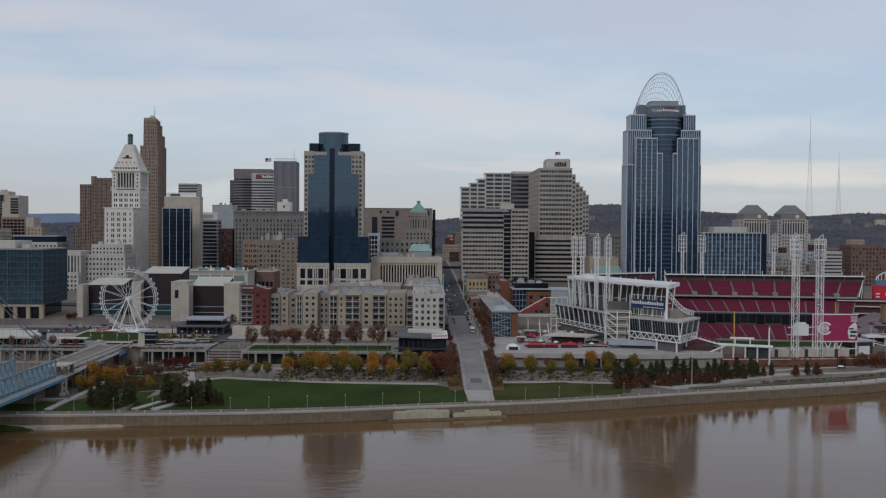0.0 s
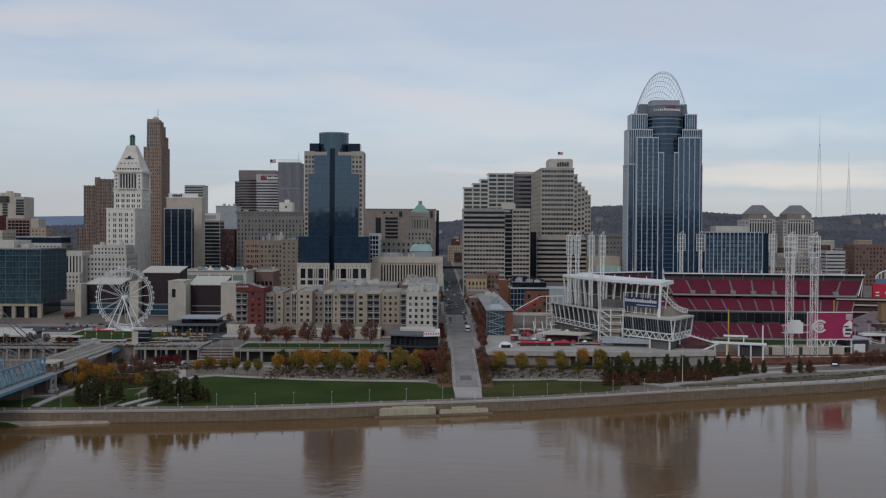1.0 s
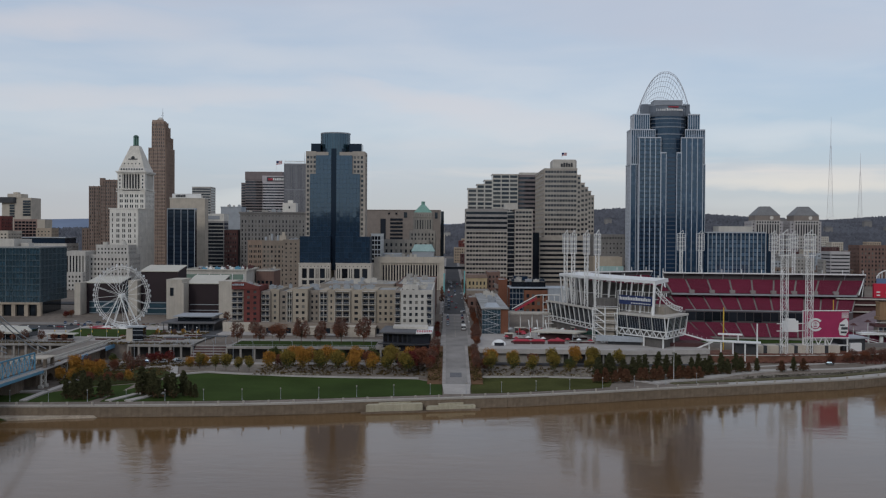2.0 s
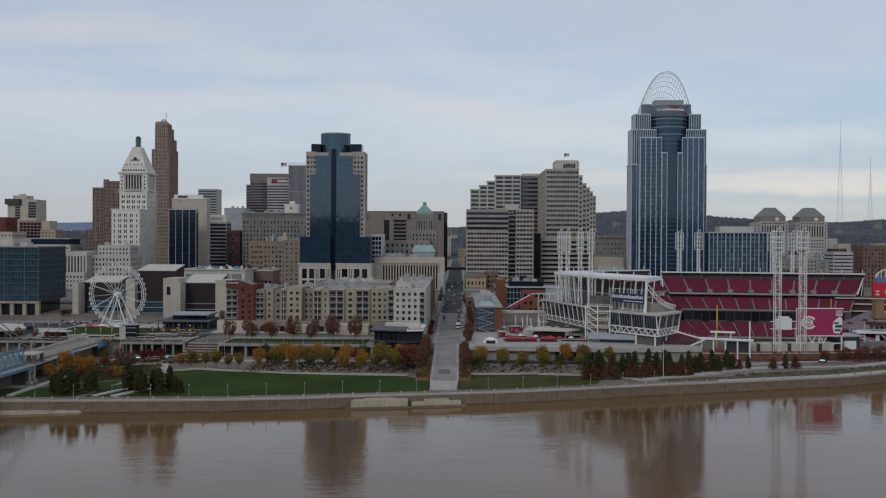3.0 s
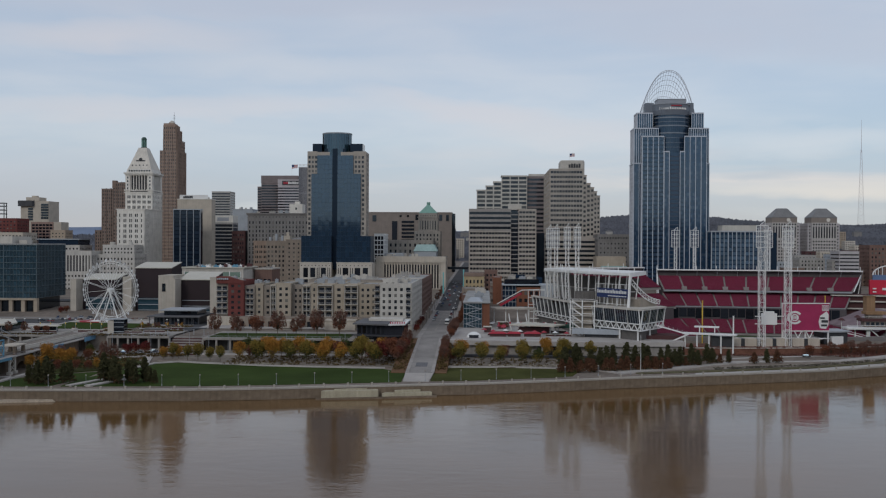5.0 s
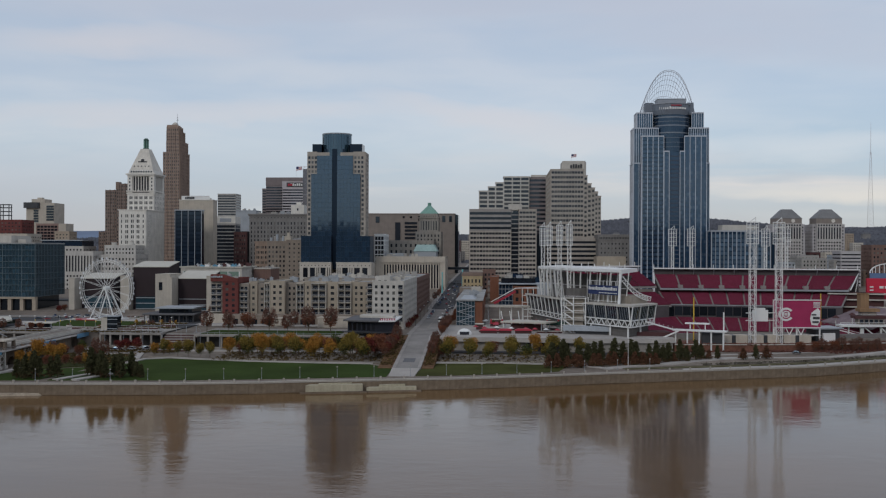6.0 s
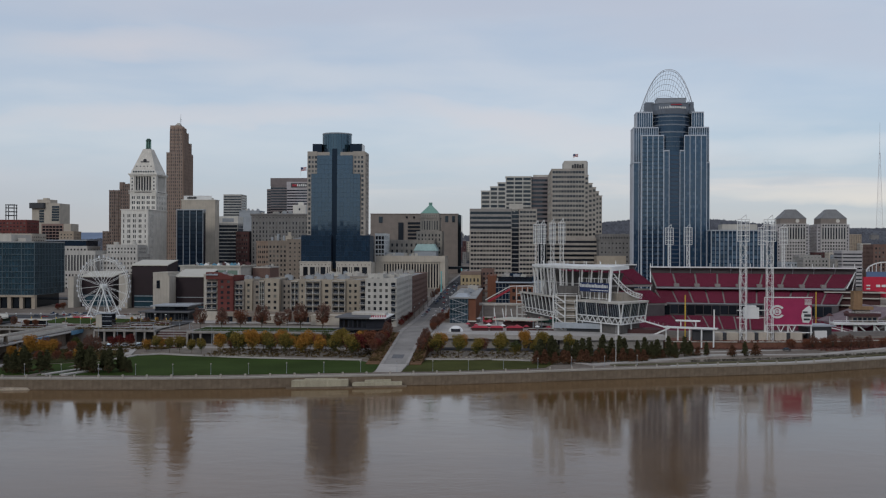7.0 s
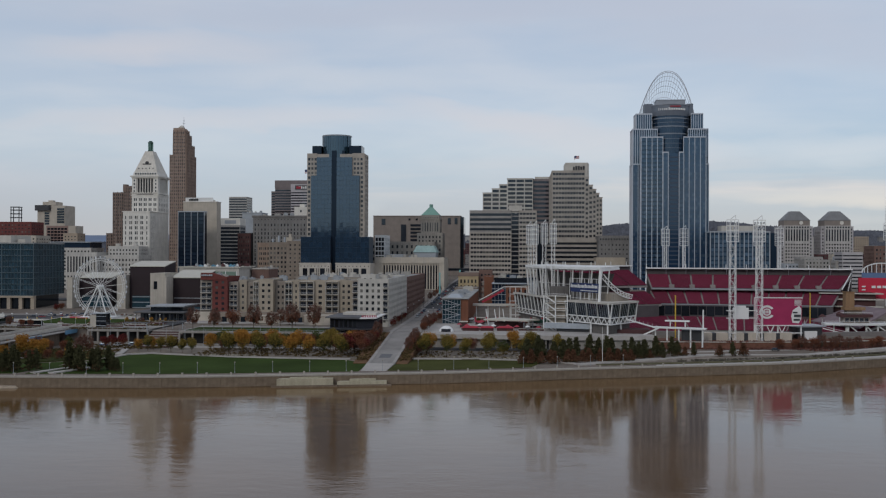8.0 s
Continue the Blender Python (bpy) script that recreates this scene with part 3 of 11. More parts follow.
# ---- blue glass tower with stone corners ----
def glass_tower():
    t = tower("office_tower", -79, 905, "blue mirror-glass office tower with beige stone corner strips and round crown", "skyscraper")
    x0, x1, y0, y1 = -106.2, -52.0, 905, 925
    ra, rb = -82.8, -78.1
    cx = (ra + rb) / 2
    bm = bmesh.new()
    box(bm, x0, x1, y0, y1, 40, 148.4)
    part("wall", bm, M_BANDS, t)
    # stone corners: one file of windows below, three above
    low, high = [71.4 + 4.4 * k for k in range(13)], [128.9 + 4.25 * k for k in range(5)]
    for a, b, files in ((x0, -102.3, (0.9,)), (-56.5, x1, (0.9,))):
        bm = bmesh.new()
        pierced(bm, t, face_at(a, y0, 71, 0), b - a, 57.4, [(f, f + 2.1) for f in files], [(z - 71 + 0.9, z - 71 + 3.4) for z in low], M_WINDOW, 0.45)
        part("corner_strip", bm, M_BANDS, t)
    for a, b, files in ((x0, -96.9, (0.9, 3.95, 7.0)), (-63.5, x1, (1.2, 4.4, 7.6))):
        bm = bmesh.new()
        pierced(bm, t, face_at(a, y0, 128.4, 0), b - a, 20.6, [(f, f + 2.0) for f in files], [(z - 128.4 + 0.6, z - 128.4 + 3.0) for z in high[:4]], M_WINDOW, 0.45)
        part("corner_panel", bm, M_BANDS, t)
    bm, side = bmesh.new(), bmesh.new()
    facade(bm, t, face_at(x1, y0, 72.5, 90), y1 - y0, 76, 6, 17, 0.5, 0.5, M_WINDOW, 0.4, 0.5, (0.2, 0.6), joined=side)
    part("side_facade", bm, M_BANDS, t)
    part("glazing", side, M_WINDOWS, t, kind="stuff")
    # curtain wall: every panel hangs a little out of true, so the reflections break up
    r = random.Random(404)
    for a, b, z0, z1, nx, nz, front in ((-102.3, ra, 71, 128.1, 6, 13, 903.0), (rb, -56.5, 71, 128.1, 7, 13, 903.0), (-96.9, ra, 128.1, 145.2, 4, 4, 903.2), (rb, -63.5, 128.1, 145.2, 4, 4, 903.2),
                                        (-110.8, ra, 46.4, 71, 7, 5, 899.0), (rb, -46.7, 46.4, 71, 8, 5, 899.0)):
        bm = bmesh.new()
        box(bm, a, b, front + 0.15, y0 + (0.5 if z0 > 60 else 20), z0, z1)
        part("curtain_frame", bm, M_CURTAIN, t)
        w, h = (b - a) / nx, (z1 - z0) / nz
        me = box_mesh("glass_panel", -w / 2 + 0.05, w / 2 - 0.05, -0.06, 0.06, -h / 2 + 0.07, h / 2 - 0.07, M_SCRIPPS)
        for i in range(nx):
            for k in range(nz):
                piece("glass_panel", me, pose(a + w * (i + 0.5), front + 0.06, z0 + h * (k + 0.5), r.gauss(0, 0.07), 0, r.gauss(0, 0.05)), t)
    for a, b in ((-101.6, -93.0), (-66.5, -55.2)):
        bm = bmesh.new()
        box(bm, a, b, y0 + 0.6, y0 + 18, 144.7, 156.1)
        part("shoulder", bm, M_DEEP, t)
    bm = bmesh.new()
    box(bm, ra, rb, 903.6, y0 + 0.5, 40, 151.5)
    part("dark_recess", bm, M_DEEP, t)
    bm = bmesh.new()
    prism(bm, ring(cx, y0 + 12.6, 13.6, 48), 144, 165.6)
    part("crown_drum", bm, M_TEALGLASS, t)
    for k in range(16):
        a = math.pi * (1.06 + 0.88 * k / 15)
        bm = bmesh.new()
        box(bm, -0.09, 0.09, -0.14, 0.1, 145, 165.6, Matrix.Translation((cx + 13.6 * math.cos(a), y0 + 12.6 + 13.6 * math.sin(a), 0)) @ Matrix.Rotation(a + math.pi / 2, 4, "Z"))
        part("drum_mullion", bm, M_CURTAIN, t)
    bm = bmesh.new()
    prism(bm, ring(cx, y0 + 12.6, 13.9, 48), 165.6, 166.6)
    part("crown_rim", bm, M_GREY, t)
    for u in (-9.6, 6.0):
        bm = bmesh.new()
        box(bm, cx + u, cx + u + 3.6, y0 + 0.9, y0 + 6, 144.9, 151.6)
        part("recess_window", bm, M_DEEP, t)
    # stone podium with tall windows
    base = gz(0, 890)
    for side, a, b in ((-1, -111.2, -82.3), (1, -77.3, -45.0)):
        bm = bmesh.new()
        box(bm, a, b, y0 - 9, y1 + 4, base, 46.4)
        part("podium", bm, M_LIME, t)
        m, h, w = face_at(a, y0 - 9, base, 0), 46.4 - base, b - a
        spans = [(0.11, 0.26), (0.33, 0.49), (0.54, 0.565), (0.60, 0.625), (0.67, 0.83), (0.88, 0.905), (0.94, 0.965)]
        if side > 0:
            spans = [(1 - v, 1 - u) for u, v in spans][::-1]
        bm = bmesh.new()
        pierced(bm, t, m, w, h, [(w * u, w * v) for u, v in spans], [(h - 19.2, h - 15.2), (h - 13.4, h - 4.6)], M_DKGLASS, 0.7, name="tall_window")
        part("podium_facade", bm, M_LIME, t)
        bm = bmesh.new()
        box(bm, -0.4, w + 0.4, -1.1, 0, h - 0.5, h + 0.5, m)
        part("cornice", bm, M_LIME, t)
        dot = pane_mesh(0.8, 0.8, M_DKGLASS, "small_window")
        for i in range(9):
            piece("small_window", dot, m @ Matrix.Translation((w * (i + 0.5) / 9 - 0.4, -0.68, h - 3.0)), t)


M_DKBLUE = glass("deep_blue_glass", (0.012, 0.024, 0.046), 0.08, 1.7, 0, 0.4)
M_DEEP = glass("near_black_blue_glass", (0.008, 0.014, 0.026), 0.10, 1.35, 0, 0.3)
M_CURTAIN = mat("blue_grey_curtain_frame", (0.055, 0.075, 0.10), 0.5, 0.2, var=0.06)
glass_tower()


# ---- tall tower with steel tiara ----
def tiara_tower():
    t = tower("crowned_skyscraper", 236, 960, "tall blue-grey glass skyscraper with pale fins and steel tiara", "skyscraper")
    cx, y0 = 237.2, 945.0
    panes = bmesh.new()
    r = random.Random(808)
    g = gz(230, 945)

    def stage(x0, x1, ya, yb, z0, z1, fin, sides="SW", spandrel=4.05, name="glass_body", thick=0.22):
        bm = bmesh.new()
        box(bm, x0, x1, ya, yb, z0, z1)
        part(name, bm, M_GLASS, t)
        for s, (m, w) in faces_of(x0, x1, ya, yb, z0).items():
            if s not in sides:
                continue
            n = max(1, round(w / fin))
            fin_mesh = box_mesh("fin", -thick, thick, -0.6, 0, 0, z1 - z0 + 0.5, M_FIN)
            for i in range(n + 1):
                piece("fin", fin_mesh, m @ Matrix.Translation((w * i / n, 0, 0)), t)
            fm = bmesh.new()
            box(fm, -0.25, w + 0.25, -0.72, 0, z1 - z0 - 0.4, z1 - z0 + 0.7, m)
            part("cornice", fm, M_FIN, t)
            nz = max(1, round((z1 - z0) / spandrel))
            for i in range(n):
                half = max(1, round(w / n / 2.4))
                for q in range(half):
                    u0, u1 = w * (i + q / half) / n + 0.25, w * (i + (q + 1) / half) / n - 0.2
                    for k in range(nz):
                        leaning_pane(panes, u0, u1, (z1 - z0) * (k + 0.22) / nz, (z1 - z0) * (k + 0.86) / nz, m, r, 0.014)

    stage(199.6, 271.0, y0 + 5, y0 + 28, g, 141.7, 5.1, name="main_body")
    stage(199.9, 222.6, y0 + 4.5, y0 + 26, 141.7, 175.0, 2.15, "SW", 40, "upper_body", 0.26)
    stage(251.5, 270.3, y0 + 4.5, y0 + 26, 141.7, 175.0, 2.15, "S", 40, "upper_body", 0.26)
    stage(203.2, 217.9, y0 + 8, y0 + 26, 175.0, 190.0, 2.1, "SW", 40, "top_body", 0.26)
    stage(254.9, 266.0, y0 + 8, y0 + 26, 175.0, 190.0, 2.1, "S", 40, "top_body", 0.26)
    for a, b, zz, ya, fin in ((206.9, 227.3, 166.9, y0, 5.1), (246.6, 267.5, 166.9, y0, 5.1), (227.3, 232.2, 152.4, y0 - 1.2, 4.9), (242.3, 246.6, 152.4, y0 - 1.2, 4.3)):
        stage(a, b, ya, y0 + 10, g, zz, fin, "SW" if a in (206.9, 227.3) else "S", name="wing_body", thick=0.3)
    # recessed centre bay with floor bands
    bm = bmesh.new()
    box(bm, 232.2, 242.3, y0 + 0.2, y0 + 10, g, 152.0)
    part("centre_bay", bm, M_CENTRE, t)
    band = box_mesh("bay_band", 0, 10.1, -0.1, 0.05, 0, 1.15, M_BAYBAND)
    for k in range(32):
        piece("bay_band", band, pose(232.2, y0 + 0.2, g + 2 + 4.05 * k), t)
    # bowed upper front with pale bands
    bm = bmesh.new()
    prism(bm, ring(236.4, y0 + 22, 18.9, 48, 20.5), 141, 190)
    part("centre_bow", bm, M_CENTRE, t)
    for z, h in ((157.0, 0.3), (161.4, 0.3), (165.8, 0.4), (170.2, 1.2), (177.2, 1.2), (181.4, 0.4), (185.0, 1.2)):
        bm = bmesh.new()
        prism(bm, ring(236.4, y0 + 22, 19.15, 48, 20.75), z, z + h)
        part("bow_band", bm, M_BOWBAND, t)
    for k in range(26):
        a = math.pi * (1.1 + 0.8 * k / 25)
        bm = bmesh.new()
        box(bm, -0.07, 0.07, -0.12, 0.1, 141, 188, Matrix.Translation((236.4 + 18.95 * math.cos(a), y0 + 22 + 20.55 * math.sin(a), 0)) @ Matrix.Rotation(a + math.pi / 2, 4, "Z"))
        part("bow_mullion", bm, M_CURTAIN, t)
    # crown drum with sign bars
    bm = bmesh.new()
    prism(bm, ring(236.0, y0 + 22, 19.4, 48, 21), 188, 192.4, 1.04)
    prism(bm, ring(236.0, y0 + 22, 20.1, 48, 21.8), 192.4, 198.2)
    part("crown_drum", bm, M_CROWN, t)
    bm = bmesh.new()
    prism(bm, ring(236.0, y0 + 22, 20.6, 48, 22.3), 198.2, 199.0)
    part("crown_rim", bm, M_CROWNPALE, t)
    bm = bmesh.new()
    box(bm, 222.5, 249.5, y0 + 8, y0 + 26, 199, 203.4)
    box(bm, 222.2, 249.8, y0 + 7.7, y0 + 26, 203.4, 203.9)
    part("crown_housing", bm, M_CROWNPALE, t)
    for a, b in ((211.5, 219.5), (251.5, 257.5)):
        bm = bmesh.new()
        box(bm, a, b, y0 + 12, y0 + 24, 189, 200.5)
        part("crown_screen", bm, M_CROWN, t)
    for i in range(15):
        u = -12.2 + i * 1.66 + (0.5 if i > 4 else 0)
        yy = y0 + 22 - 21.8 * math.sqrt(1 - (u / 20.1) ** 2)
        hgt = 2.5 if i in (0, 5) else 1.8
        bm = bmesh.new()
        box(bm, 236 + u, 236 + u + 1.15, yy - 0.35, yy + 0.3, 193.0, 193.0 + hgt)
        part("sign_bar", bm, M_WHITE, t)
    bm = bmesh.new()
    box(bm, 234, 244, y0 - 0.2, y0 + 0.8, 196.0, 197.0)
    part("sign_emblem", bm, M_REDPAINT, t)
    # the steel tiara: arched ribs leaning back, tied by hoops
    mid, half, base, top = 232.9, 27.0, 188.5, 230.9

    def arch(u, s):
        """u from -1 to 1 across, s from 0 to 1 front to back."""
        w = half * (1 - 0.24 * s)
        h = (top - base) * (1 - 0.60 * s)
        return Vector((mid + w * u, y0 + 6 + 34 * s + 10 * abs(u) ** 2 * (1 - s), base + h * (1 - abs(u) ** 2.3)))

    n = 40
    rings = (0.0, 0.045, 0.16, 0.30, 0.46, 0.64, 0.82, 1.0)
    for j, s in enumerate(rings):
        bm = bmesh.new()
        tube(bm, [arch(-1 + 2 * i / n, s) for i in range(n + 1)], 0.28 if j < 2 else 0.19)
        part("tiara_arch", bm, M_TIARA, t, "curved steel arch")
    for i in range(1, 22):
        u = -1 + 2 * i / 22
        bm = bmesh.new()
        tube(bm, [arch(u, s) for s in rings], 0.13, 5)
        part("tiara_tie", bm, M_TIARA, t, "thin steel tie")
    part("glazing", panes, M_GLASS2, t, "pale blue window panes", kind="stuff")


M_GLASS2 = glass("pale_blue_pane", (0.022, 0.044, 0.078), 0.07, 1.9, 0, 0.5, True, blinds=(0.065, 0.095, 0.135))
M_CENTRE = glass("centre_bay_glass", (0.012, 0.030, 0.062), 0.06, 1.75, 0, 0.2)
M_BAYBAND = mat("dull_blue_bay_band", (0.05, 0.068, 0.10), 0.4, var=0.06)
M_BOWBAND = mat("blue_grey_bow_band", (0.19, 0.215, 0.25), 0.5, var=0.06)
M_CROWN = mat("blue_grey_crown_panel", (0.15, 0.172, 0.205), 0.5, var=0.08)
M_CROWNPALE = mat("pale_crown_panel", (0.27, 0.29, 0.32), 0.5, var=0.08)
M_TIARA = mat("pale_painted_steel_tube", (0.60, 0.62, 0.66), 0.5, var=0.05)
M_FIN = mat("pale_aluminium_fins", (0.50, 0.53, 0.58), 0.45, 0.2, var=0.05)
tiara_tower()


# ---- other downtown buildings ----
def bars_sign(owner, m, w, h, n, material, backing=None):
    """A sign of plain bars on a face."""
    if backing is not None:
        bm = bmesh.new()
        box(bm, -w * 0.12, w * 1.12, -0.5, 0, -h * 0.35, h * 1.35, m)
        part("sign_board", bm, backing, owner)
    for i in range(n):
        bm = bmesh.new()
        a = w * i / n
        box(bm, a, a + w / n * 0.72, -0.75, -0.2, 0, h * (1.0 if i % 3 else 0.8), m)
        part("sign_bar", bm, material, owner)


def flag(x, y, z, h, size=7.0):
    f = thing("flagpole", (x, y, z), "thin flagpole with red, white and blue flag on a roof", "flag", "flags")
    bm = bmesh.new()
    prism(bm, ring(x, y, 0.18, 8), z, z + h, 0.6)
    part("pole", bm, M_WHITE, f)
    for i in range(6):
        bm = bmesh.new()
        zz = z + h - size * 0.62 + size * 0.1 * i
        vs = []
        for k in range(9):
            u = k / 8
            yy = y + 0.5 * math.sin(u * 7 + 0.4) * u
            vs.append((x + size * u * 0.95, yy, zz + size * (0.34 - 0.0) * u * 0.55 + 0.25 * math.sin(u * 5)))
        quads = [(bm.verts.new((a, b - 0.04, c)), bm.verts.new((a, b - 0.04, c + size * 0.1)), bm.verts.new((a, b + 0.04, c)), bm.verts.new((a, b + 0.04, c + size * 0.1))) for a, b, c in vs]
        for p, q in zip(quads, quads[1:]):
            bm.faces.new((p[0], q[0], q[1], p[1]))
            bm.faces.new((p[2], p[3], q[3], q[2]))
        part("stripe", bm, M_REDPAINT if i % 2 == 0 else M_WHITE, f)
    bm = bmesh.new()
    box(bm, x, x + size * 0.4, y - 0.14, y + 0.14, z + h - size * 0.32, z + h + size * 0.06)
    part("canton", bm, M_NAVY, f)


def pyramid_tower():
    """White stone tower: shaft, colonnade, pyramid roof, lantern."""
    t = tower("office_tower", -288, 960, "white stone tower with colonnade, pyramid roof and green lantern", "skyscraper")
    g = gz(-300, 950)
    x0, x1, ya, yb, yc = -301.8, -274.7, 950.0, 972.0, 1002.0
    pairs = lambda w, n, edge, gap: [(edge, edge + 1.0)] + [s for k in range(n) for s in ((edge + gap * (k + 1) - 1.35, edge + gap * (k + 1) - 0.2), (edge + gap * (k + 1) + 0.35, edge + gap * (k + 1) + 1.5))] + [(w - edge - 1.0, w - edge)]
    # shaft: a single, three pairs and a single window on each storey
    bm = bmesh.new()
    box(bm, x0, x1, ya, yc, g, 96.7)
    part("shaft", bm, M_WHITE_STONE, t)
    h = 96.7 - g
    rows = [(h - 7.6 - 5.15 * k, h - 4.5 - 5.15 * k) for k in range(14)][::-1]
    bm = bmesh.new()
    pierced(bm, t, face_at(x0, ya, g, 0), x1 - x0, h, pairs(x1 - x0, 3, 2.2, 5.65), rows, M_WINDOW, 0.55)
    part("shaft_facade", bm, M_WHITE_STONE, t)
    bm, joined = bmesh.new(), bmesh.new()
    pierced(bm, t, face_at(x1, ya, g, 90), yc - ya, h, [(4 + 3.2 * k, 5.1 + 3.2 * k) for k in range(3)] + [(20 + 5.6 * k, 20.6 + 5.6 * k) for k in range(6)], rows, M_WINDOW, 0.4, joined=joined)
    part("side_facade", bm, M_WHITE_STONE, t)
    part("glazing", joined, M_PALEWINDOWS, t, kind="stuff")
    for z, d in ((96.2, 1.1), (88.4, 0.5), (60.4, 0.4)):
        bm = bmesh.new()
        rim_block(bm, x0 - d, x1 + d, ya - d, yc + d, d + 0.3, z, z + 0.8)
        part("string_course", bm, M_WHITE_STONE, t)
    # setback storeys
    bm = bmesh.new()
    box(bm, x0, x1, yb, yc, 96.7, 114.2)
    part("setback", bm, M_WHITE_STONE, t)
    w = x1 - x0
    files = [s for k in range(5) for s in ((2.2 + 5.1 * k, 3.5 + 5.1 * k), (4.0 + 5.1 * k, 5.3 + 5.1 * k))]
    bm = bmesh.new()
    pierced(bm, t, face_at(x0, yb, 96.7, 0), w, 17.5, files, [(1.2, 4.2), (6.4, 9.4), (11.6, 14.4)], M_WINDOW, 0.5)
    part("setback_facade", bm, M_WHITE_STONE, t)
    bm, joined = bmesh.new(), bmesh.new()
    pierced(bm, t, face_at(x1, yb, 96.7, 90), yc - yb, 17.5, [(3 + 4.8 * k, 4.6 + 4.8 * k) for k in range(6)], [(1.2, 4.2), (6.4, 9.4), (11.6, 14.4)], M_WINDOW, 0.4, joined=joined)
    part("side_facade", bm, M_WHITE_STONE, t)
    part("glazing", joined, M_PALEWINDOWS, t, kind="stuff")
    for d, z, hh in ((1.0, 113.6, 1.1), (0.4, 115.6, 1.0), (0.6, 131.6, 1.2), (1.5, 132.8, 1.3)):
        bm = bmesh.new()
        box(bm, x0 - d, x1 + d, yb - d, yc + d, z, z + hh)
        part("cornice", bm, M_WHITE_STONE, t)
    for k in range(16):
        bm = bmesh.new()
        box(bm, x0 - 0.9 + k * 1.87, x0 - 0.1 + k * 1.87, yb - 1.2, yb - 0.5, 115.6, 117.2)
        part("balustrade_block", bm, M_WHITE_STONE, t)
    # belfry with dark openings behind the columns
    bm = bmesh.new()
    box(bm, x0 + 2.2, x1 - 2.2, yb + 2.2, yc - 2.2, 114.2, 132)
    part("belfry_core", bm, M_DARKMETAL, t)
    for i in range(7):
        bm = bmesh.new()
        prism(bm, ring(x0 + 5.2 + i * 2.78, yb + 1.3, 0.55, 10), 116.6, 130.6)
        box(bm, x0 + 4.4 + i * 2.78, x0 + 6.0 + i * 2.78, yb + 0.5, yb + 2.1, 130.6, 131.6)
        part("column", bm, M_WHITE_STONE, t)
    for i in range(7):
        bm = bmesh.new()
        prism(bm, ring(x1 - 1.3, yb + 6 + i * 3.0, 0.6, 10), 116.6, 131.6)
        part("column", bm, M_WHITE_STONE, t)
    for qx, qy in ((x0, yb), (x1 - 4.6, yb), (x1 - 4.6, yc - 4.6), (x0, yc - 4.6)):
        bm = bmesh.new()
        box(bm, qx, qx + 4.6, qy, qy + 4.6, 114.2, 131.8)
        part("corner_pier", bm, M_WHITE_STONE, t)
        for k in range(4):
            bm = bmesh.new()
            box(bm, qx + 1.7, qx + 2.9, qy - 0.08, qy + 0.2, 117.4 + 3.6 * k, 119.2 + 3.6 * k)
            part("pier_window", bm, M_DKGLASS, t)
    # attic with dormers, then the steep pyramid
    xm, ym = (x0 + x1) / 2, (yb + yc) / 2
    bm = bmesh.new()
    prism(bm, [(x0 + 0.6, yb + 0.6), (x1 - 0.6, yb + 0.6), (x1 - 0.6, yc - 0.6), (x0 + 0.6, yc - 0.6)], 134.1, 137.6, 0.95)
    part("attic", bm, M_WHITE_STONE, t)
    bm = bmesh.new()
    prism(bm, [(x0 + 1.6, yb + 1.6), (x1 - 1.6, yb + 1.6), (x1 - 1.6, yc - 1.6), (x0 + 1.6, yc - 1.6)], 137.6, 141.6, 0.88)
    prism(bm, [(x0 + 3.0, yb + 3.2), (x1 - 3.0, yb + 3.2), (x1 - 3.0, yc - 3.2), (x0 + 3.0, yc - 3.2)], 141.6, 159.9, 0.38)
    part("pyramid_roof", bm, M_ROOFSTONE, t, "pale stone pyramid roof")
    for i in range(9):
        bm = bmesh.new()
        box(bm, x0 + 3.0 + i * 2.55, x0 + 4.2 + i * 2.55, yb + 0.3, yb + 1.6, 135.2, 136.8)
        part("dormer", bm, M_DKGLASS, t)
    for i in range(5):
        bm = bmesh.new()
        box(bm, xm - 8.0 + i * 3.7, xm - 7.2 + i * 3.7, yb + 2.7, yb + 4.2, 141.0, 142.2)
        part("roof_vent", bm, M_DKGLASS, t)
    bm = bmesh.new()
    bmesh.ops.create_cone(bm, cap_ends=True, segments=18, radius1=1.7, radius2=1.7, depth=1.6, matrix=pose(xm, yb + 5.6, 147.6, 90, 0, 0))
    box(bm, xm - 4.6, xm + 4.6, yb + 4.8, yb + 6.2, 145.6, 146.8)
    part("roof_clock", bm, M_DARKMETAL, t, "dark round clock on the roof")
    bm = bmesh.new()
    prism(bm, ring(xm, ym, 3.0, 12), 159.6, 161, 0.95)
    prism(bm, ring(xm, ym, 2.75, 12), 168.6, 169.6)
    prism(bm, ring(xm, ym, 2.4, 12), 169.6, 170.9, 0.6)
    prism(bm, ring(xm, ym, 1.7, 12), 161, 168.6)
    part("lantern", bm, M_COPPERDK, t, "dark green copper lantern")
    for k in range(8):
        a = 2 * math.pi * (k + 0.5) / 8
        bm = bmesh.new()
        prism(bm, ring(xm + 2.3 * math.cos(a), ym + 2.3 * math.sin(a), 0.32, 6), 161, 168.6)
        part("lantern_column", bm, M_COPPER, t)


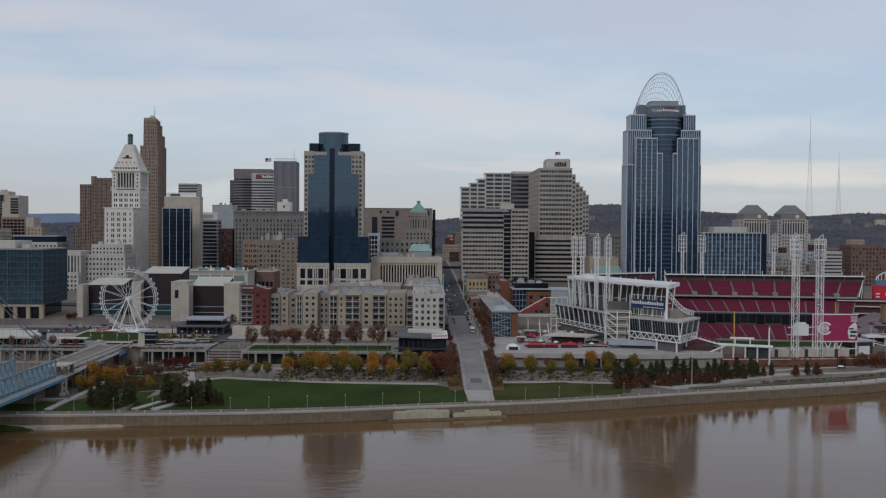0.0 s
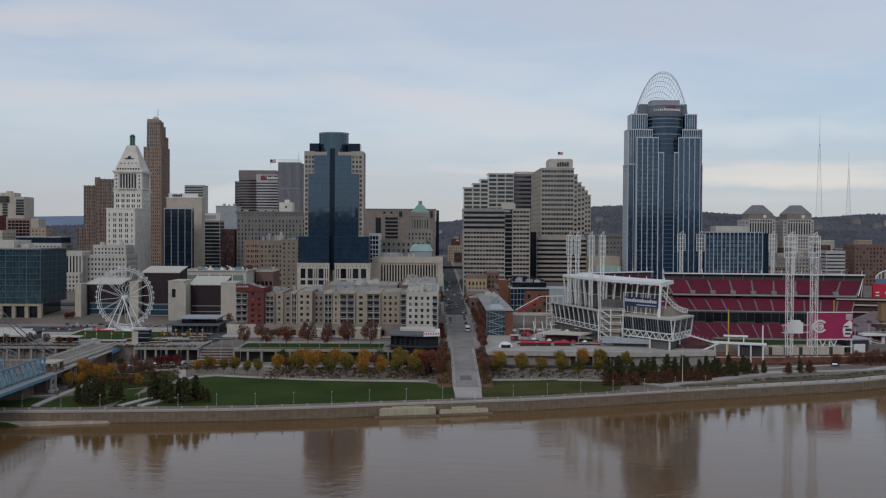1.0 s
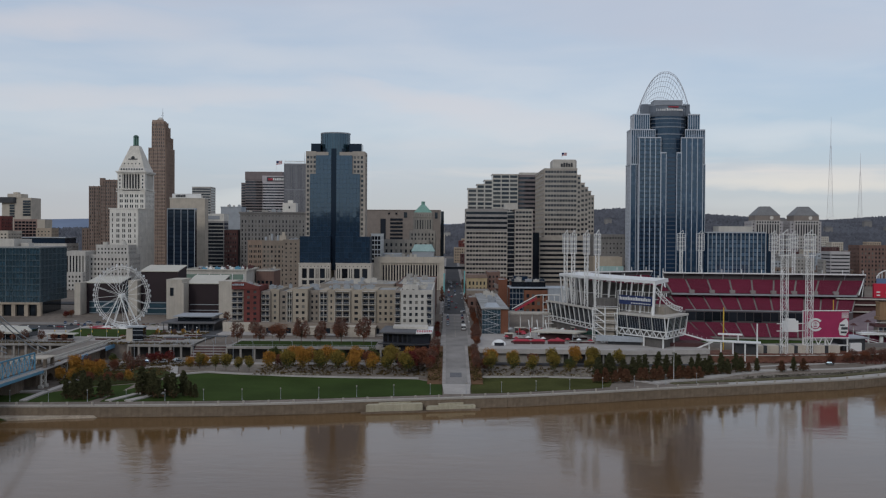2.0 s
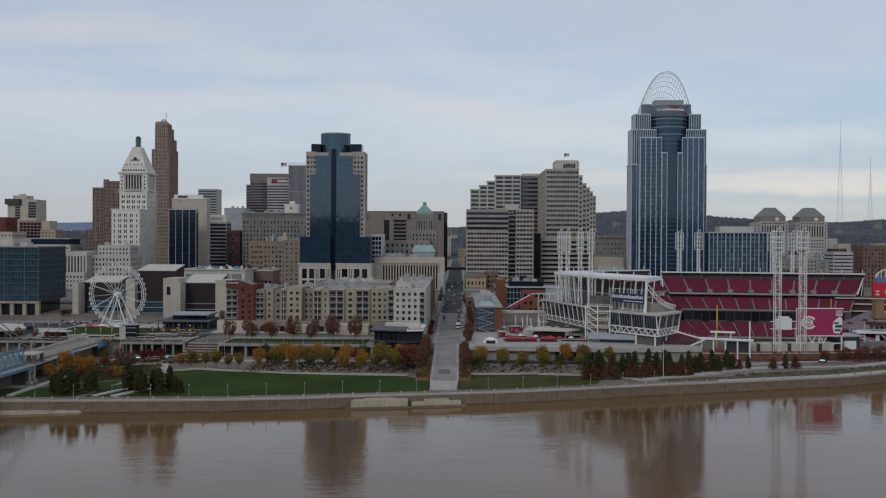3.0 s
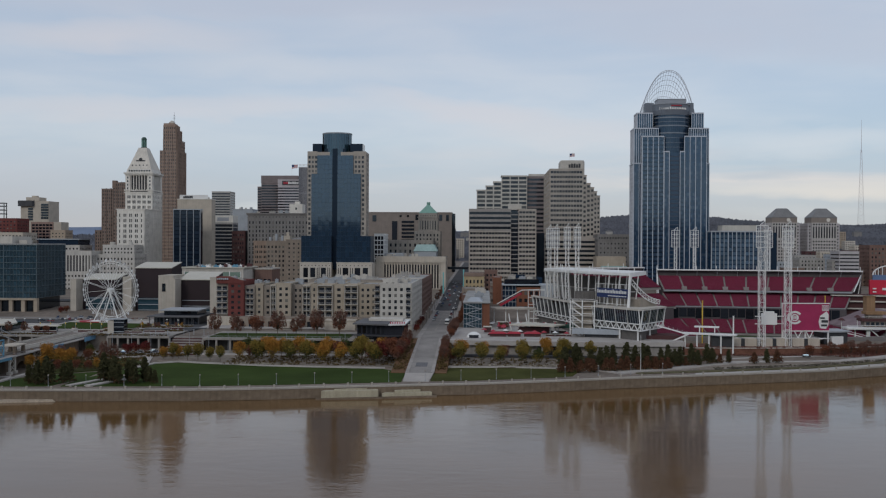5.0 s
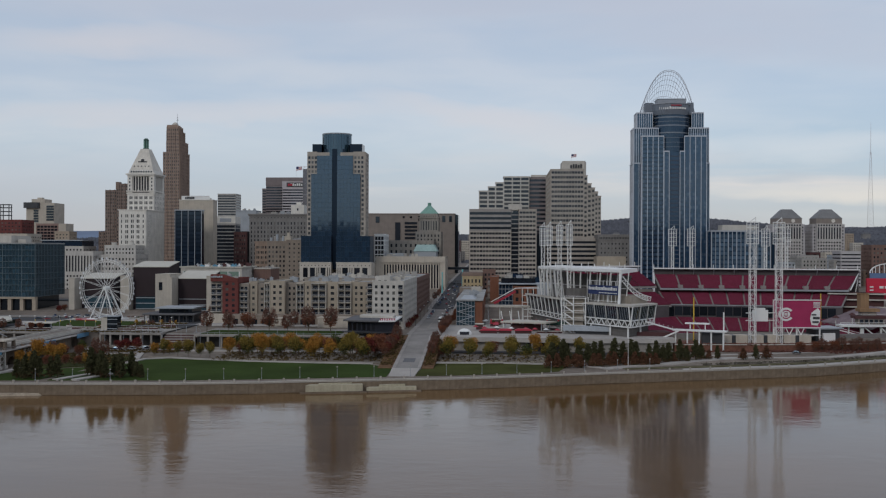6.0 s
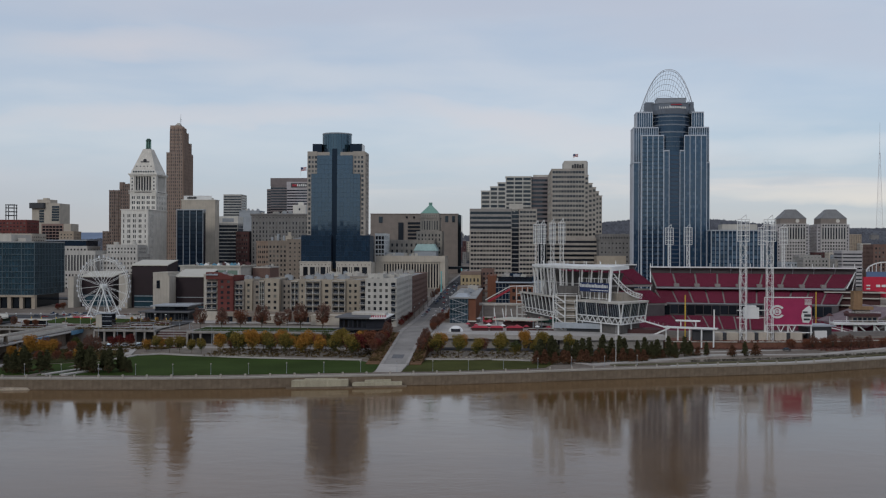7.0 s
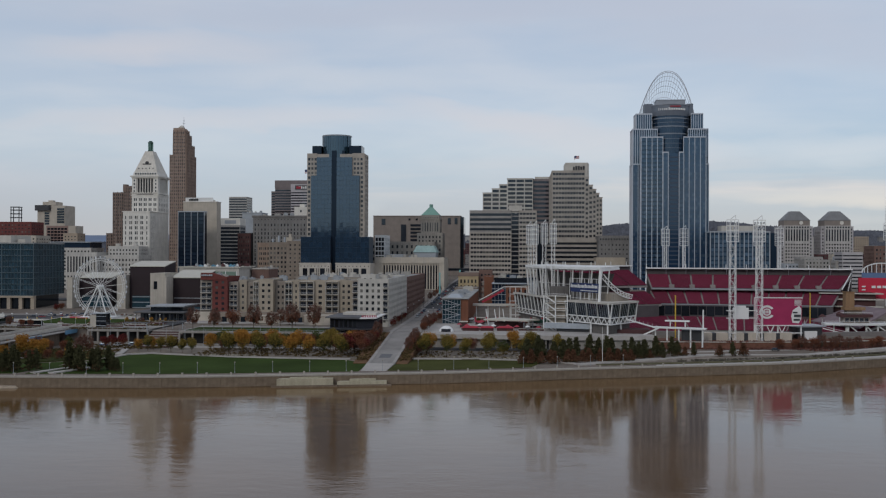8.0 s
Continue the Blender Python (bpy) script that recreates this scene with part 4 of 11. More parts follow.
def ribbed_block(t, x0, x1, y0, y1, z0, z1, wall, pitch=2.6, floor=4.0, sides="SE", fw=0.42, fh=0.55, rib=0.5):
    """A brick block whose piers run unbroken past recessed windows and spandrels."""
    bm = bmesh.new()
    box(bm, x0, x1, y0, y1, z0, z1)
    part("wall", bm, wall, t)
    joined = bmesh.new()
    for s, (m, w) in faces_of(x0, x1, y0, y1, z0).items():
        if s not in sides:
            continue
        n, nz, h = max(1, round(w / pitch)), max(1, round((z1 - z0) / floor)), z1 - z0
        bm = bmesh.new()
        facade(bm, t, m, w, h, n, nz, fw, fh, M_WINDOW, 0.25, 0.4, (0.3, 0.8), joined=joined)
        part("facade", bm, wall, t)
        for i in range(0, n + 1, 2):
            bm = bmesh.new()
            x = w * i / n
            box(bm, max(0, x - rib), min(w, x + rib), -0.75, 0, 0, h + 0.6, m)
            part("pier", bm, wall, t)
    part("glazing", joined, M_WINDOWS, t, kind="stuff")
    bm = bmesh.new()
    box(bm, x0 + 0.4, x1 - 0.4, y0 + 0.4, y1 - 0.4, z1 + 0.004, z1 + 0.3)
    part("roof", bm, M_DARKROOF, t)


def stepped_brown_tower():
    t = tower("art_deco_tower", -306, 1130, "tall stepped brown brick tower with antenna", "skyscraper")
    g = gz(-300, 1120)
    ribbed_block(t, -315.4, -296.0, 1117, 1153, g, 169.6, M_CAREW, 2.4)
    ribbed_block(t, -312.4, -297.0, 1119, 1149, 169.6, 182.3, M_CAREW, 2.5)
    ribbed_block(t, -312.4, -297.4, 1119.5, 1141, 182.3, 193.6, M_CAREW, 2.5)
    ribbed_block(t, -312.4, -298.4, 1120, 1136, 193.6, 198.6, M_CAREW, 2.3)
    bm = bmesh.new()
    prism(bm, [(-312.4, 1120), (-298.6, 1120), (-298.6, 1136), (-312.4, 1136)], 198.6, 201.6, 0.84, (-312.4, 1124))
    part("sloped_top", bm, M_CAREW, t)
    bm = bmesh.new()
    prism(bm, ring(-305, 1128, 3.6, 14), 201.4, 203.2)
    prism(bm, ring(-305, 1128, 3.2, 14), 203.2, 205.2, 0.4)
    part("roof_dome", bm, M_PALECONC, t)
    bm = bmesh.new()
    prism(bm, ring(-302.5, 1128, 0.3, 8), 201.6, 215.5, 0.4)
    for k in range(3):
        box(bm, -304.0 + k * 0.4, -301.0 - k * 0.4, 1127.8, 1128.2, 207.5 + 1.8 * k, 207.8 + 1.8 * k)
    part("antenna", bm, M_GREY, t)
    # the lower hotel slab of the same complex
    h = tower("brown_hotel_slab", -362, 1120, "wide brown brick hotel slab with setbacks")
    ribbed_block(h, -379.6, -366.2, 1108, 1150, g, 125.2, M_BROWN, 2.6)
    ribbed_block(h, -366.0, -330, 1106, 1150, g, 132.4, M_BROWN, 2.6)
    ribbed_block(h, -388, -379.9, 1110, 1140, g, 77.8, M_BROWN, 2.6)
    bm = bmesh.new()
    box(bm, -366.5, -362.3, 1105.2, 1112, 126, 134.6)
    part("stair_head", bm, M_BROWN, h)


M_COPPERDK = mat("dark_green_copper", (0.055, 0.10, 0.085), 0.7, var=0.2)
M_ROOFSTONE = mat("warm_white_roof_stone", (0.62, 0.58, 0.51), 0.75, streak=0.18)
M_PALEWINDOWS = glass("pale_curtained_glass_joined", (0.10, 0.10, 0.10), 0.15, 1.5, 0, 0.6, True, blinds=(0.30, 0.29, 0.27))
pyramid_tower()
stepped_brown_tower()


def left_group():
    g = gz(0, 1000)
    t = tower("glass_slab_tower", -235, 965, "dark blue glass slab with white mullions and tan side wall")
    bm = bmesh.new()
    box(bm, -249.0, -222.4, 960, 968, g, 96.4)
    part("glass_body", bm, M_DEEP, t)
    for i in range(5):
        bm = bmesh.new()
        x = -249.0 + i * 6.65
        box(bm, x - 0.22, x + 0.22, 959.2, 960, g, 97.0)
        part("mullion", bm, M_PALEGREY, t)
    bm = bmesh.new()
    box(bm, -249.4, -222.0, 959.1, 968.4, 96.4, 97.4)
    part("roof_edge", bm, M_PALEGREY, t)
    pm = pane_mesh(5.8, 2.7, M_SLABPANE, "window")
    for i in range(4):
        for k in range(18):
            piece("window", pm, face_at(-248.58 + i * 6.65, 959.95, 26 + k * 3.9, 0), t)
    bm = bmesh.new()
    box(bm, -258, -222.4, 1000, 1014, g, 108.4)
    part("side_wall", bm, M_PALETAN, t, "blank tan side wall")
    bm = bmesh.new()
    box(bm, -258.4, -222.0, 999.6, 1014.4, 108.4, 109.2)
    part("coping", bm, M_WHITE_STONE, t)
    bm = bmesh.new()
    box(bm, -256, -226.5, 1001, 1001.6, 109.2, 113.2)
    part("sign_board", bm, M_WHITE, t)
    bars_sign(t, face_at(-252, 1000.9, 110.0, 0), 10, 2.2, 6, M_DARKMETAL)
    rooftop_plant(t, -250, -224, 1003, 1012, 109.2, 5, 17)
    t = tower("office_block", -386, 1640, "far grey ribbed office block behind a tan tower")
    block(t, -402, -371, 1640, 1672, gz(0, 1640), 150, M_CONC, M_DKGLASS, "SE", 4.4, 3, 1.0, 0.5, core=M_DKGLASS, parapet=0.6)
    t = tower("dark_banded_block", -231, 1090, "dark glass office block with pale floor bands")
    block(t, -246.6, -223.8, 1090, 1112, g, 86.7, M_CONC, M_DKGLASS, "SE", 4.0, 3, 1.0, 0.72, core=M_DKGLASS, parapet=0.2)
    bm = bmesh.new()
    box(bm, -247.0, -223.4, 1089.5, 1112.5, 87.0, 94.9)
    part("top_screen", bm, M_WHITE_STONE, t)
    bm = bmesh.new()
    box(bm, -241, -228, 1089.2, 1089.6, 88.6, 92.6)
    part("louvre", bm, M_GREY, t)
    t = tower("pale_blank_tower", -232, 1200, "pale grey blank-walled building")
    bm = bmesh.new()
    box(bm, -252, -227, 1198, 1225, g, 105)
    box(bm, -252.4, -226.6, 1197.6, 1225.4, 105, 105.8)
    part("wall", bm, M_PALEGREY, t)
    rooftop_plant(t, -250, -230, 1200, 1220, 105.8, 4, 18)
    t = tower("narrow_brick_building", -204, 1040, "narrow dark red brick building")
    block(t, -211.6, -197.8, 1040, 1043, g, 75.8, M_BRICKDARK, M_WINDOW, "SE", 4.3, 2.6, 0.5, 0.5)
    bm = bmesh.new()
    box(bm, -211.6, -197.4, 1043.6, 1052, g, 77.4)
    part("party_wall", bm, M_DARKMETAL, t)
    # banded brown bank tower with white face
    t = tower("bank_tower", -240, 1440, "brown banded bank tower with pale front and dark sign", "skyscraper")
    g2 = gz(0, 1440)
    block(t, -280.5, -273.6, 1452, 1490, g2, 147.5, M_BROWNBAND, M_DKGLASS, "SE", 4.0, 3, 1.0, 0.5, core=M_DKGLASS, parapet=0.5)
    block(t, -273.4, -219, 1446, 1490, g2, 152, M_BROWNBAND, M_DKGLASS, "SE", 4.0, 3, 1.0, 0.5, core=M_DKGLASS, parapet=0.2)
    bm = bmesh.new()
    box(bm, -273.8, -219, 1445.6, 1490, 152.4, 164)
    part("plant_screen", bm, M_BROWNBAND, t)
    block(t, -243, -205, 1420, 1470, g2, 147, M_BANKFRONT, M_DKGLASS, "S", 4.0, 3, 1.0, 0.5, core=M_DKGLASS, parapet=0.2)
    bm = bmesh.new()
    box(bm, -205, -190.5, 1421, 1470, g2, 156.6)
    box(bm, -243.4, -205, 1419.6, 1470, 147.2, 156.6)
    part("pale_wall", bm, M_BANKFRONT, t)
    bars_sign(t, face_at(-234, 1419.4, 149.8, 0), 24, 3.6, 8, M_WHITE, M_DARKMETAL)
    bm = bmesh.new()
    box(bm, -235, -228, 1418.5, 1419.2, 149.8, 153)
    part("sign_emblem", bm, M_REDPAINT, t)
    flag(-227, 1440, 164, 15, 9)
    t = tower("grey_ribbed_tower", -195, 1400, "grey ribbed tower with roof trusses")
    block(t, -209, -178, 1400, 1440, g2, 172, M_GREYRIB, M_DKGLASS, "SE", 40, 1.6, 0.45, 0.97, mx=0.2, mz=(0, 0), single=False)
    bm = bmesh.new()
    for k in range(7):
        beam(bm, (-209 + 5 * k, 1400, 172.5), (-206.5 + 5 * k, 1400, 176), 0.5)
        beam(bm, (-206.5 + 5 * k, 1400, 176), (-204 + 5 * k, 1400, 172.5), 0.5)
    box(bm, -209, -178, 1399.6, 1400.4, 175.8, 176.6)
    part("roof_truss", bm, M_WHITE, t)
    bm = bmesh.new()
    prism(bm, ring(-182, 1415, 0.4, 6), 172, 190, 0.3)
    part("antenna", bm, M_GREY, t)
    # long grey old building
    t = tower("old_grey_building", -160, 1045, "long grey stone building with cornice and many windows")
    h = 95.0 - g
    bm = bmesh.new()
    box(bm, -196.0, -122, 1045, 1075, g, 95.0)
    part("wall", bm, M_OLDGREY, t)
    joined = bmesh.new()
    bm = bmesh.new()
    pierced(bm, t, face_at(-196.0, 1045, g, 0), 74, h, [(1.6 + 3.6 * k + d, 3.0 + 3.6 * k + d) for k in range(20) for d in (0,)], [(h - 10.4 - 4.6 * k, h - 7.6 - 4.6 * k) for k in range(14)][::-1] + [(h - 4.0, h - 2.6)], M_WINDOW, 0.5, joined=joined)
    part("facade", bm, M_OLDGREY, t)
    part("glazing", joined, M_WINDOWS, t, kind="stuff")
    for z, d, hh in ((95.0, 1.5, 1.3), (91.0, 0.7, 0.6), (82.0, 0.6, 0.5), (58.0, 0.6, 0.6)):
        bm = bmesh.new()
        box(bm, -196.0 - d, -122, 1045 - d, 1075, z, z + hh)
        part("cornice", bm, M_OLDGREY, t)
    for k in range(28):
        bm = bmesh.new()
        box(bm, -197.0 + 2.65 * k, -195.9 + 2.65 * k, 1043.7, 1044.6, 93.8, 95.0)
        part("bracket", bm, M_OLDGREY, t)
    bm = bmesh.new()
    box(bm, -152, -138, 1050, 1066, 96, 106)
    box(bm, -147, -142, 1054, 1060, 106, 109)
    part("roof_house", bm, M_WHITE_STONE, t, "white roof house")
    bm = bmesh.new()
    box(bm, -145.6, -144.0, 1049.8, 1050.1, 100, 102.4)
    part("roof_window", bm, M_DKGLASS, t)
    rooftop_plant(t, -193, -155, 1047, 1070, 96.3, 10, 3)
    # two tan brick buildings in front, and a dark one beside the blue tower
    t = tower("tan_brick_building", -170, 1000, "small tan brick building beside a taller one")
    h = 65.4 - gz(0, 1000)
    bm = bmesh.new()
    box(bm, -178.8, -160, 1000, 1022, gz(0, 1000), 65.4)
    part("wall", bm, M_TANROSE, t)
    bm = bmesh.new()
    pierced(bm, t, face_at(-178.8, 1000, gz(0, 1000), 0), 18.8, h, [(1.6 + 4.4 * k + d, 2.9 + 4.4 * k + d) for k in range(4) for d in (0, 1.8)], [(h - 6.4 - 5.2 * k, h - 3.8 - 5.2 * k) for k in range(8)][::-1], M_WINDOW, 0.35)
    part("facade", bm, M_TANROSE, t)
    bm = bmesh.new()
    rim_block(bm, -179.3, -159.6, 999.4, 1022, 0.9, 65.4, 66.5)
    part("parapet", bm, M_TANROSE, t)
    t = tower("beige_brick_building", -145, 960, "beige brick building with regular windows and roof house")
    h = 65.2 - gz(0, 960)
    bm = bmesh.new()
    box(bm, -156.6, -133.3, 960, 985, gz(0, 960), 65.2)
    part("wall", bm, M_DUSKBRICK, t)
    bm = bmesh.new()
    pierced(bm, t, face_at(-156.6, 960, gz(0, 960), 0), 23.3, h, [(1.4 + 3.6 * k, 3.2 + 3.6 * k) for k in range(6)], [(h - 42.0, h - 37.5)] + [(h - 6.0 - 4.55 * k, h - 3.7 - 4.55 * k) for k in range(7)][::-1], M_WINDOW, 0.35)
    part("facade", bm, M_DUSKBRICK, t)
    bm = bmesh.new()
    rim_block(bm, -157.1, -132.8, 959.4, 985.4, 0.8, 65.2, 66.6)
    part("parapet", bm, M_DUSKBRICK, t)
    bm = bmesh.new()
    box(bm, -141, -134.6, 966, 976, 66, 71.5)
    box(bm, -138.5, -136, 968, 972, 71.5, 75)
    part("roof_house", bm, M_PALETAN, t)
    for k in range(5):
        bm = bmesh.new()
        prism(bm, ring(-154 + 3 * k, 966 + (k % 2) * 5, 1.2, 12), 65.4, 70.0 + (k % 3) * 1.6)
        part("roof_tank", bm, M_CONC if k % 2 else M_PALEGREY, t)
    t = tower("dark_brick_building", -120, 935, "dusky beige brick building beside the blue glass tower")
    block(t, -132.0, -108, 935, 960, gz(0, 930), 66.8, M_DUSKBRICK, M_WINDOW, "SE", 4.2, 4.2, 0.34, 0.4, single=False)
    rooftop_plant(t, -131, -112, 937, 955, 67, 4, 19, M_GREY)
    # white low blocks far left beyond the wheel
    t = tower("white_terrace_building", -320, 905, "white stone building with tall ribbed windows")
    block(t, -339, -309, 905, 948, gz(0, 900), 55, M_PALEFRONT, M_WINDOW, "SE", 30, 2.9, 0.5, 0.93, mx=0.5, mz=(1, 2))
    block(t, -309, -272, 915, 948, gz(0, 900), 52, M_PALEFRONT, M_WINDOW, "SE", 4.3, 3.2, 0.45, 0.5)
    block(t, -306, -276, 925, 948, 52.2, 61, M_PALEFRONT, M_WINDOW, "SE", 4.3, 3.2, 0.45, 0.5)
    bm = bmesh.new()
    prism(bm, ring(-285, 938, 4, 14), 61.5, 66, 0.5)
    prism(bm, ring(-300, 934, 2.6, 14), 61.5, 64.5)
    part("roof_dome", bm, M_PALECONC, t)
    block(t, -339, -309, 898, 905, gz(0, 900), 36, M_PALEFRONT, M_WINDOW, "SE", 4.3, 3.0, 0.5, 0.5)
    # hotel with dark top band, and neighbours at the far left
    t = tower("beige_hotel_tower", -522, 1255, "beige tower with dark glass corner panels")
    bm = bmesh.new()
    box(bm, -542.4, -505.1, 1250, 1280, g, 117)
    box(bm, -535.1, -517.5, 1249.6, 1270, 117, 122)
    box(bm, -530, -524, 1255, 1262, 122, 124.2)
    part("wall", bm, M_PALETAN, t)
    bm = bmesh.new()
    prism(bm, [(-545, 1247.6), (-543.6, 1246.4), (-526, 1246.4), (-524.4, 1247.6), (-524.4, 1252), (-545, 1252)], 110.4, 117.6)
    part("dark_cap", bm, M_DARKMETAL, t)
    for a, b, z0, z1 in ((-532.4, -526.2, 92, 110.4), (-515.4, -505.7, 94, 116)):
        for k in range(int((z1 - z0) / 3.4)):
            bm = bmesh.new()
            box(bm, a, b, 1249.5, 1250.1, z0 + 3.4 * k, z0 + 3.4 * k + 2.6)
            part("window_band", bm, M_DKGLASS, t)
    t = tower("brown_grid_block", -485, 1205, "brown gridded office slab with pale end wall")
    block(t, -505, -476.9, 1200, 1222, g, 88.2, M_ROSEGRID, M_DKGLASS, "S", 3.9, 4.6, 0.86, 0.68, core=M_DARKRED)
    bm = bmesh.new()
    box(bm, -476.7, -467.1, 1200, 1222, g, 89)
    part("end_wall", bm, M_PALETAN, t)
    t = tower("red_roof_house", -520, 1120, "long brick building with red-brown roof")
    block(t, -540, -489, 1130, 1160, g, 91, M_RED, M_WINDOW, "SE", 4, 4, 0.5, 0.4, single=False)
    block(t, -540, -463, 1090, 1125, g, 74, M_PALETAN, M_WINDOW, "SE", 4, 4, 0.5, 0.4, single=False)
    bm = bmesh.new()
    for x in (-515.5, -505.5):
        for y in (1132, 1138):
            beam(bm, (x, y, 91), (x, y, 110), 0.8)
    for z in (97, 101.5, 106, 109.6):
        for y in (1132, 1138):
            beam(bm, (-516.3, y, z), (-504.7, y, z), 0.9, 1.1)
    part("roof_frame", bm, M_DARKMETAL, t, "dark steel frame on the roof")
    t = tower("low_dark_office", -425, 1110, "low dark glass office with flat roof")
    block(t, -452, -402, 1100, 1135, g, 60, M_PALEFRONT, M_WINDOW, "SE", 4, 4, 0.5, 0.5, single=False)
    bm = bmesh.new()
    box(bm, -450, -404, 1101, 1134, 60.9, 67.0)
    part("attic_storey", bm, M_DKBLUE, t)
    bm = bmesh.new()
    box(bm, -452, -402, 1099, 1135, 67.0, 68.0)
    part("attic_roof", bm, M_PALEGREY, t)
    block(t, -440, -423, 1110, 1130, 68, 77, M_TAN, M_WINDOW, "SE", 4, 4, 0.4, 0.4)


M_TANWALL = mat("tan_plaster_wall", (0.38, 0.32, 0.25), 0.9, streak=0.1)
M_PALETAN = mat("pale_tan_panel", (0.48, 0.43, 0.36), 0.9, streak=0.1)
M_PALEGREY = mat("pale_grey_panel", (0.36, 0.39, 0.42), 0.8, streak=0.05)
M_PALEBAND = mat("pale_grey_stone_panel", (0.42, 0.40, 0.40), 0.85, streak=0.05)
M_BANKFRONT = mat("pale_rose_stone_panel", (0.46, 0.43, 0.44), 0.85, streak=0.05)
M_GREYRIB = mat("grey_metal_rib", (0.24, 0.235, 0.25), 0.7)
M_WEATHERED = mat("weathered_beige_stone", (0.31, 0.285, 0.25), 0.9, streak=0.25)
M_OLDGREY = mat("weathered_grey_stone", (0.225, 0.215, 0.205), 0.9, streak=0.18)
M_DUSKBRICK = mat("dusky_beige_brick", (0.27, 0.225, 0.185), 0.9, streak=0.15)
M_PALEFRONT = mat("weathered_white_stone", (0.50, 0.475, 0.435), 0.8, streak=0.2)
M_SLABPANE = glass("dark_slab_pane", (0.014, 0.022, 0.036), 0.08, 1.5, 0, 0.35)
M_BRICKDARK = mat("dusky_red_brick", (0.095, 0.050, 0.047), 0.9, streak=0.12)
M_TANROSE = mat("rosy_tan_brick", (0.30, 0.225, 0.175), 0.9, streak=0.15)
M_ROSEGRID = mat("rosy_brown_grid_panel", (0.30, 0.21, 0.18), 0.9, streak=0.08)
left_group()


def middle_group():
    g = gz(0, 1000)
    # courthouse with vertical fins
    t = tower("courthouse", -12, 930, "beige stone courthouse with close vertical fins")
    gg = gz(0, 920)
    bm = bmesh.new()
    box(bm, -44.2, 20.5, 925, 985, gg, 51.2)
    part("wall", bm, M_PALETAN, t)
    pm = pane_mesh(1.35, 51 - gg - 9.5, M_DKGLASS, "slot_window")
    for i in range(20):
        piece("slot_window", pm, face_at(-36.6 + i * 2.62, 924.9, gg + 3, 0), t)
    for i in range(21):
        bm = bmesh.new()
        box(bm, -37.8 + i * 2.62, -36.7 + i * 2.62, 923.6, 925, gg, 48)
        part("fin", bm, M_PALETAN, t)
    bm = bmesh.new()
    box(bm, -44.8, 21.1, 923.4, 925, 46.5, 52.2)
    box(bm, -44.8, -38, 923.8, 925, gg, 46.5)
    box(bm, 16.2, 21.1, 923.8, 925, gg, 46.5)
    part("frieze", bm, M_PALETAN, t)
    bm = bmesh.new()
    box(bm, -43.5, 20, 925.6, 984, 51.3, 51.7)
    part("roof", bm, M_ROOF, t)
    bm = bmesh.new()
    box(bm, -10, 11, 947, 975, 51.7, 57)
    box(bm, -38, -20, 940, 970, 51.7, 55)
    part("roof_house", bm, M_GREY, t)
    bm = bmesh.new()
    prism(bm, [(-11, 946), (12, 946), (12, 976), (-11, 976)], 57, 63.5, 0.72)
    part("copper_roof", bm, M_COPPERPALE, t, "pale green copper roof")
    rooftop_plant(t, -42, 10, 927, 945, 51.7, 14, 11)
    t = tower("stone_hall", -40, 1000, "pale stone hall with flat roof")
    block(t, -66, 5, 1000, 1040, g, 67, M_WEATHERED, M_WINDOW, "SE", 6, 5, 0.4, 0.5, single=False)
    t = tower("white_parking_frame", -43, 960, "white concrete parking block")
    block(t, -50.5, -41, 962, 1000, g, 73, M_WHITE, M_DKGLASS, "SE", 4.5, 3.1, 0.84, 0.78, mx=0.3, core=M_DKGLASS, single=False)
    # brown slab behind
    t = tower("brown_slab_building", -35, 1280, "wide brown stone slab with few dark window groups")
    bm = bmesh.new()
    box(bm, -100, 14.4, 1280, 1320, g, 104.2)
    part("wall", bm, M_GREYBROWN, t)
    bm = bmesh.new()
    box(bm, -100.4, 14.8, 1279.5, 1320.4, 104.2, 105.2)
    part("coping", bm, M_GREYBROWN, t)
    bm = bmesh.new()
    box(bm, 14.9, 18.8, 1283, 1320, g, 103.5)
    part("side_glass", bm, M_DKGLASS, t)
    bm = bmesh.new()
    box(bm, -63.4, -56.6, 1279.3, 1280.2, 60, 93.5)
    part("tall_window", bm, M_DKGLASS, t)
    for k in range(7):
        bm = bmesh.new()
        box(bm, -50.9, -34.6, 1279.3, 1280.2, 62 + 4.85 * k, 64.8 + 4.85 * k)
        part("window_band", bm, M_DKGLASS, t)
    for x, z0, z1, wd in ((-89, 93, 101, 5), (-53.5, 99, 101.5, 2.4), (-44, 99, 101.5, 2.4), (-33.0, 95, 102, 4), (-2, 94, 102, 4), (7, 94, 102, 3.6)):
        bm = bmesh.new()
        box(bm, x, x + wd, 1279.4, 1280.2, z0, z1)
        part("window", bm, M_DKGLASS, t)
    # small tower with copper pyramid
    t = tower("copper_roof_tower", -2, 1026, "small stone tower with green copper pyramid roof")
    block(t, -15.7, 11.0, 1028, 1056, g, 76.5, M_WEATHERED, M_WINDOW, "SE", 4.6, 3.6, 0.4, 0.55, single=False)
    block(t, -12.0, 8.0, 1030, 1052, 76.7, 91.4, M_WEATHERED, M_WINDOW, "SE", 13, 2.5, 0.42, 0.72)
    block(t, -11.4, 7.4, 1031, 1051, 92.4, 95.4, M_WEATHERED, M_WINDOW, "SE", 3, 2.5, 0.42, 0.5)
    bm = bmesh.new()
    prism(bm, [(-13.0, 1029), (9.0, 1029), (9.0, 1053), (-13.0, 1053)], 91.4, 92.4)
    part("cornice", bm, M_WEATHERED, t)
    bm = bmesh.new()
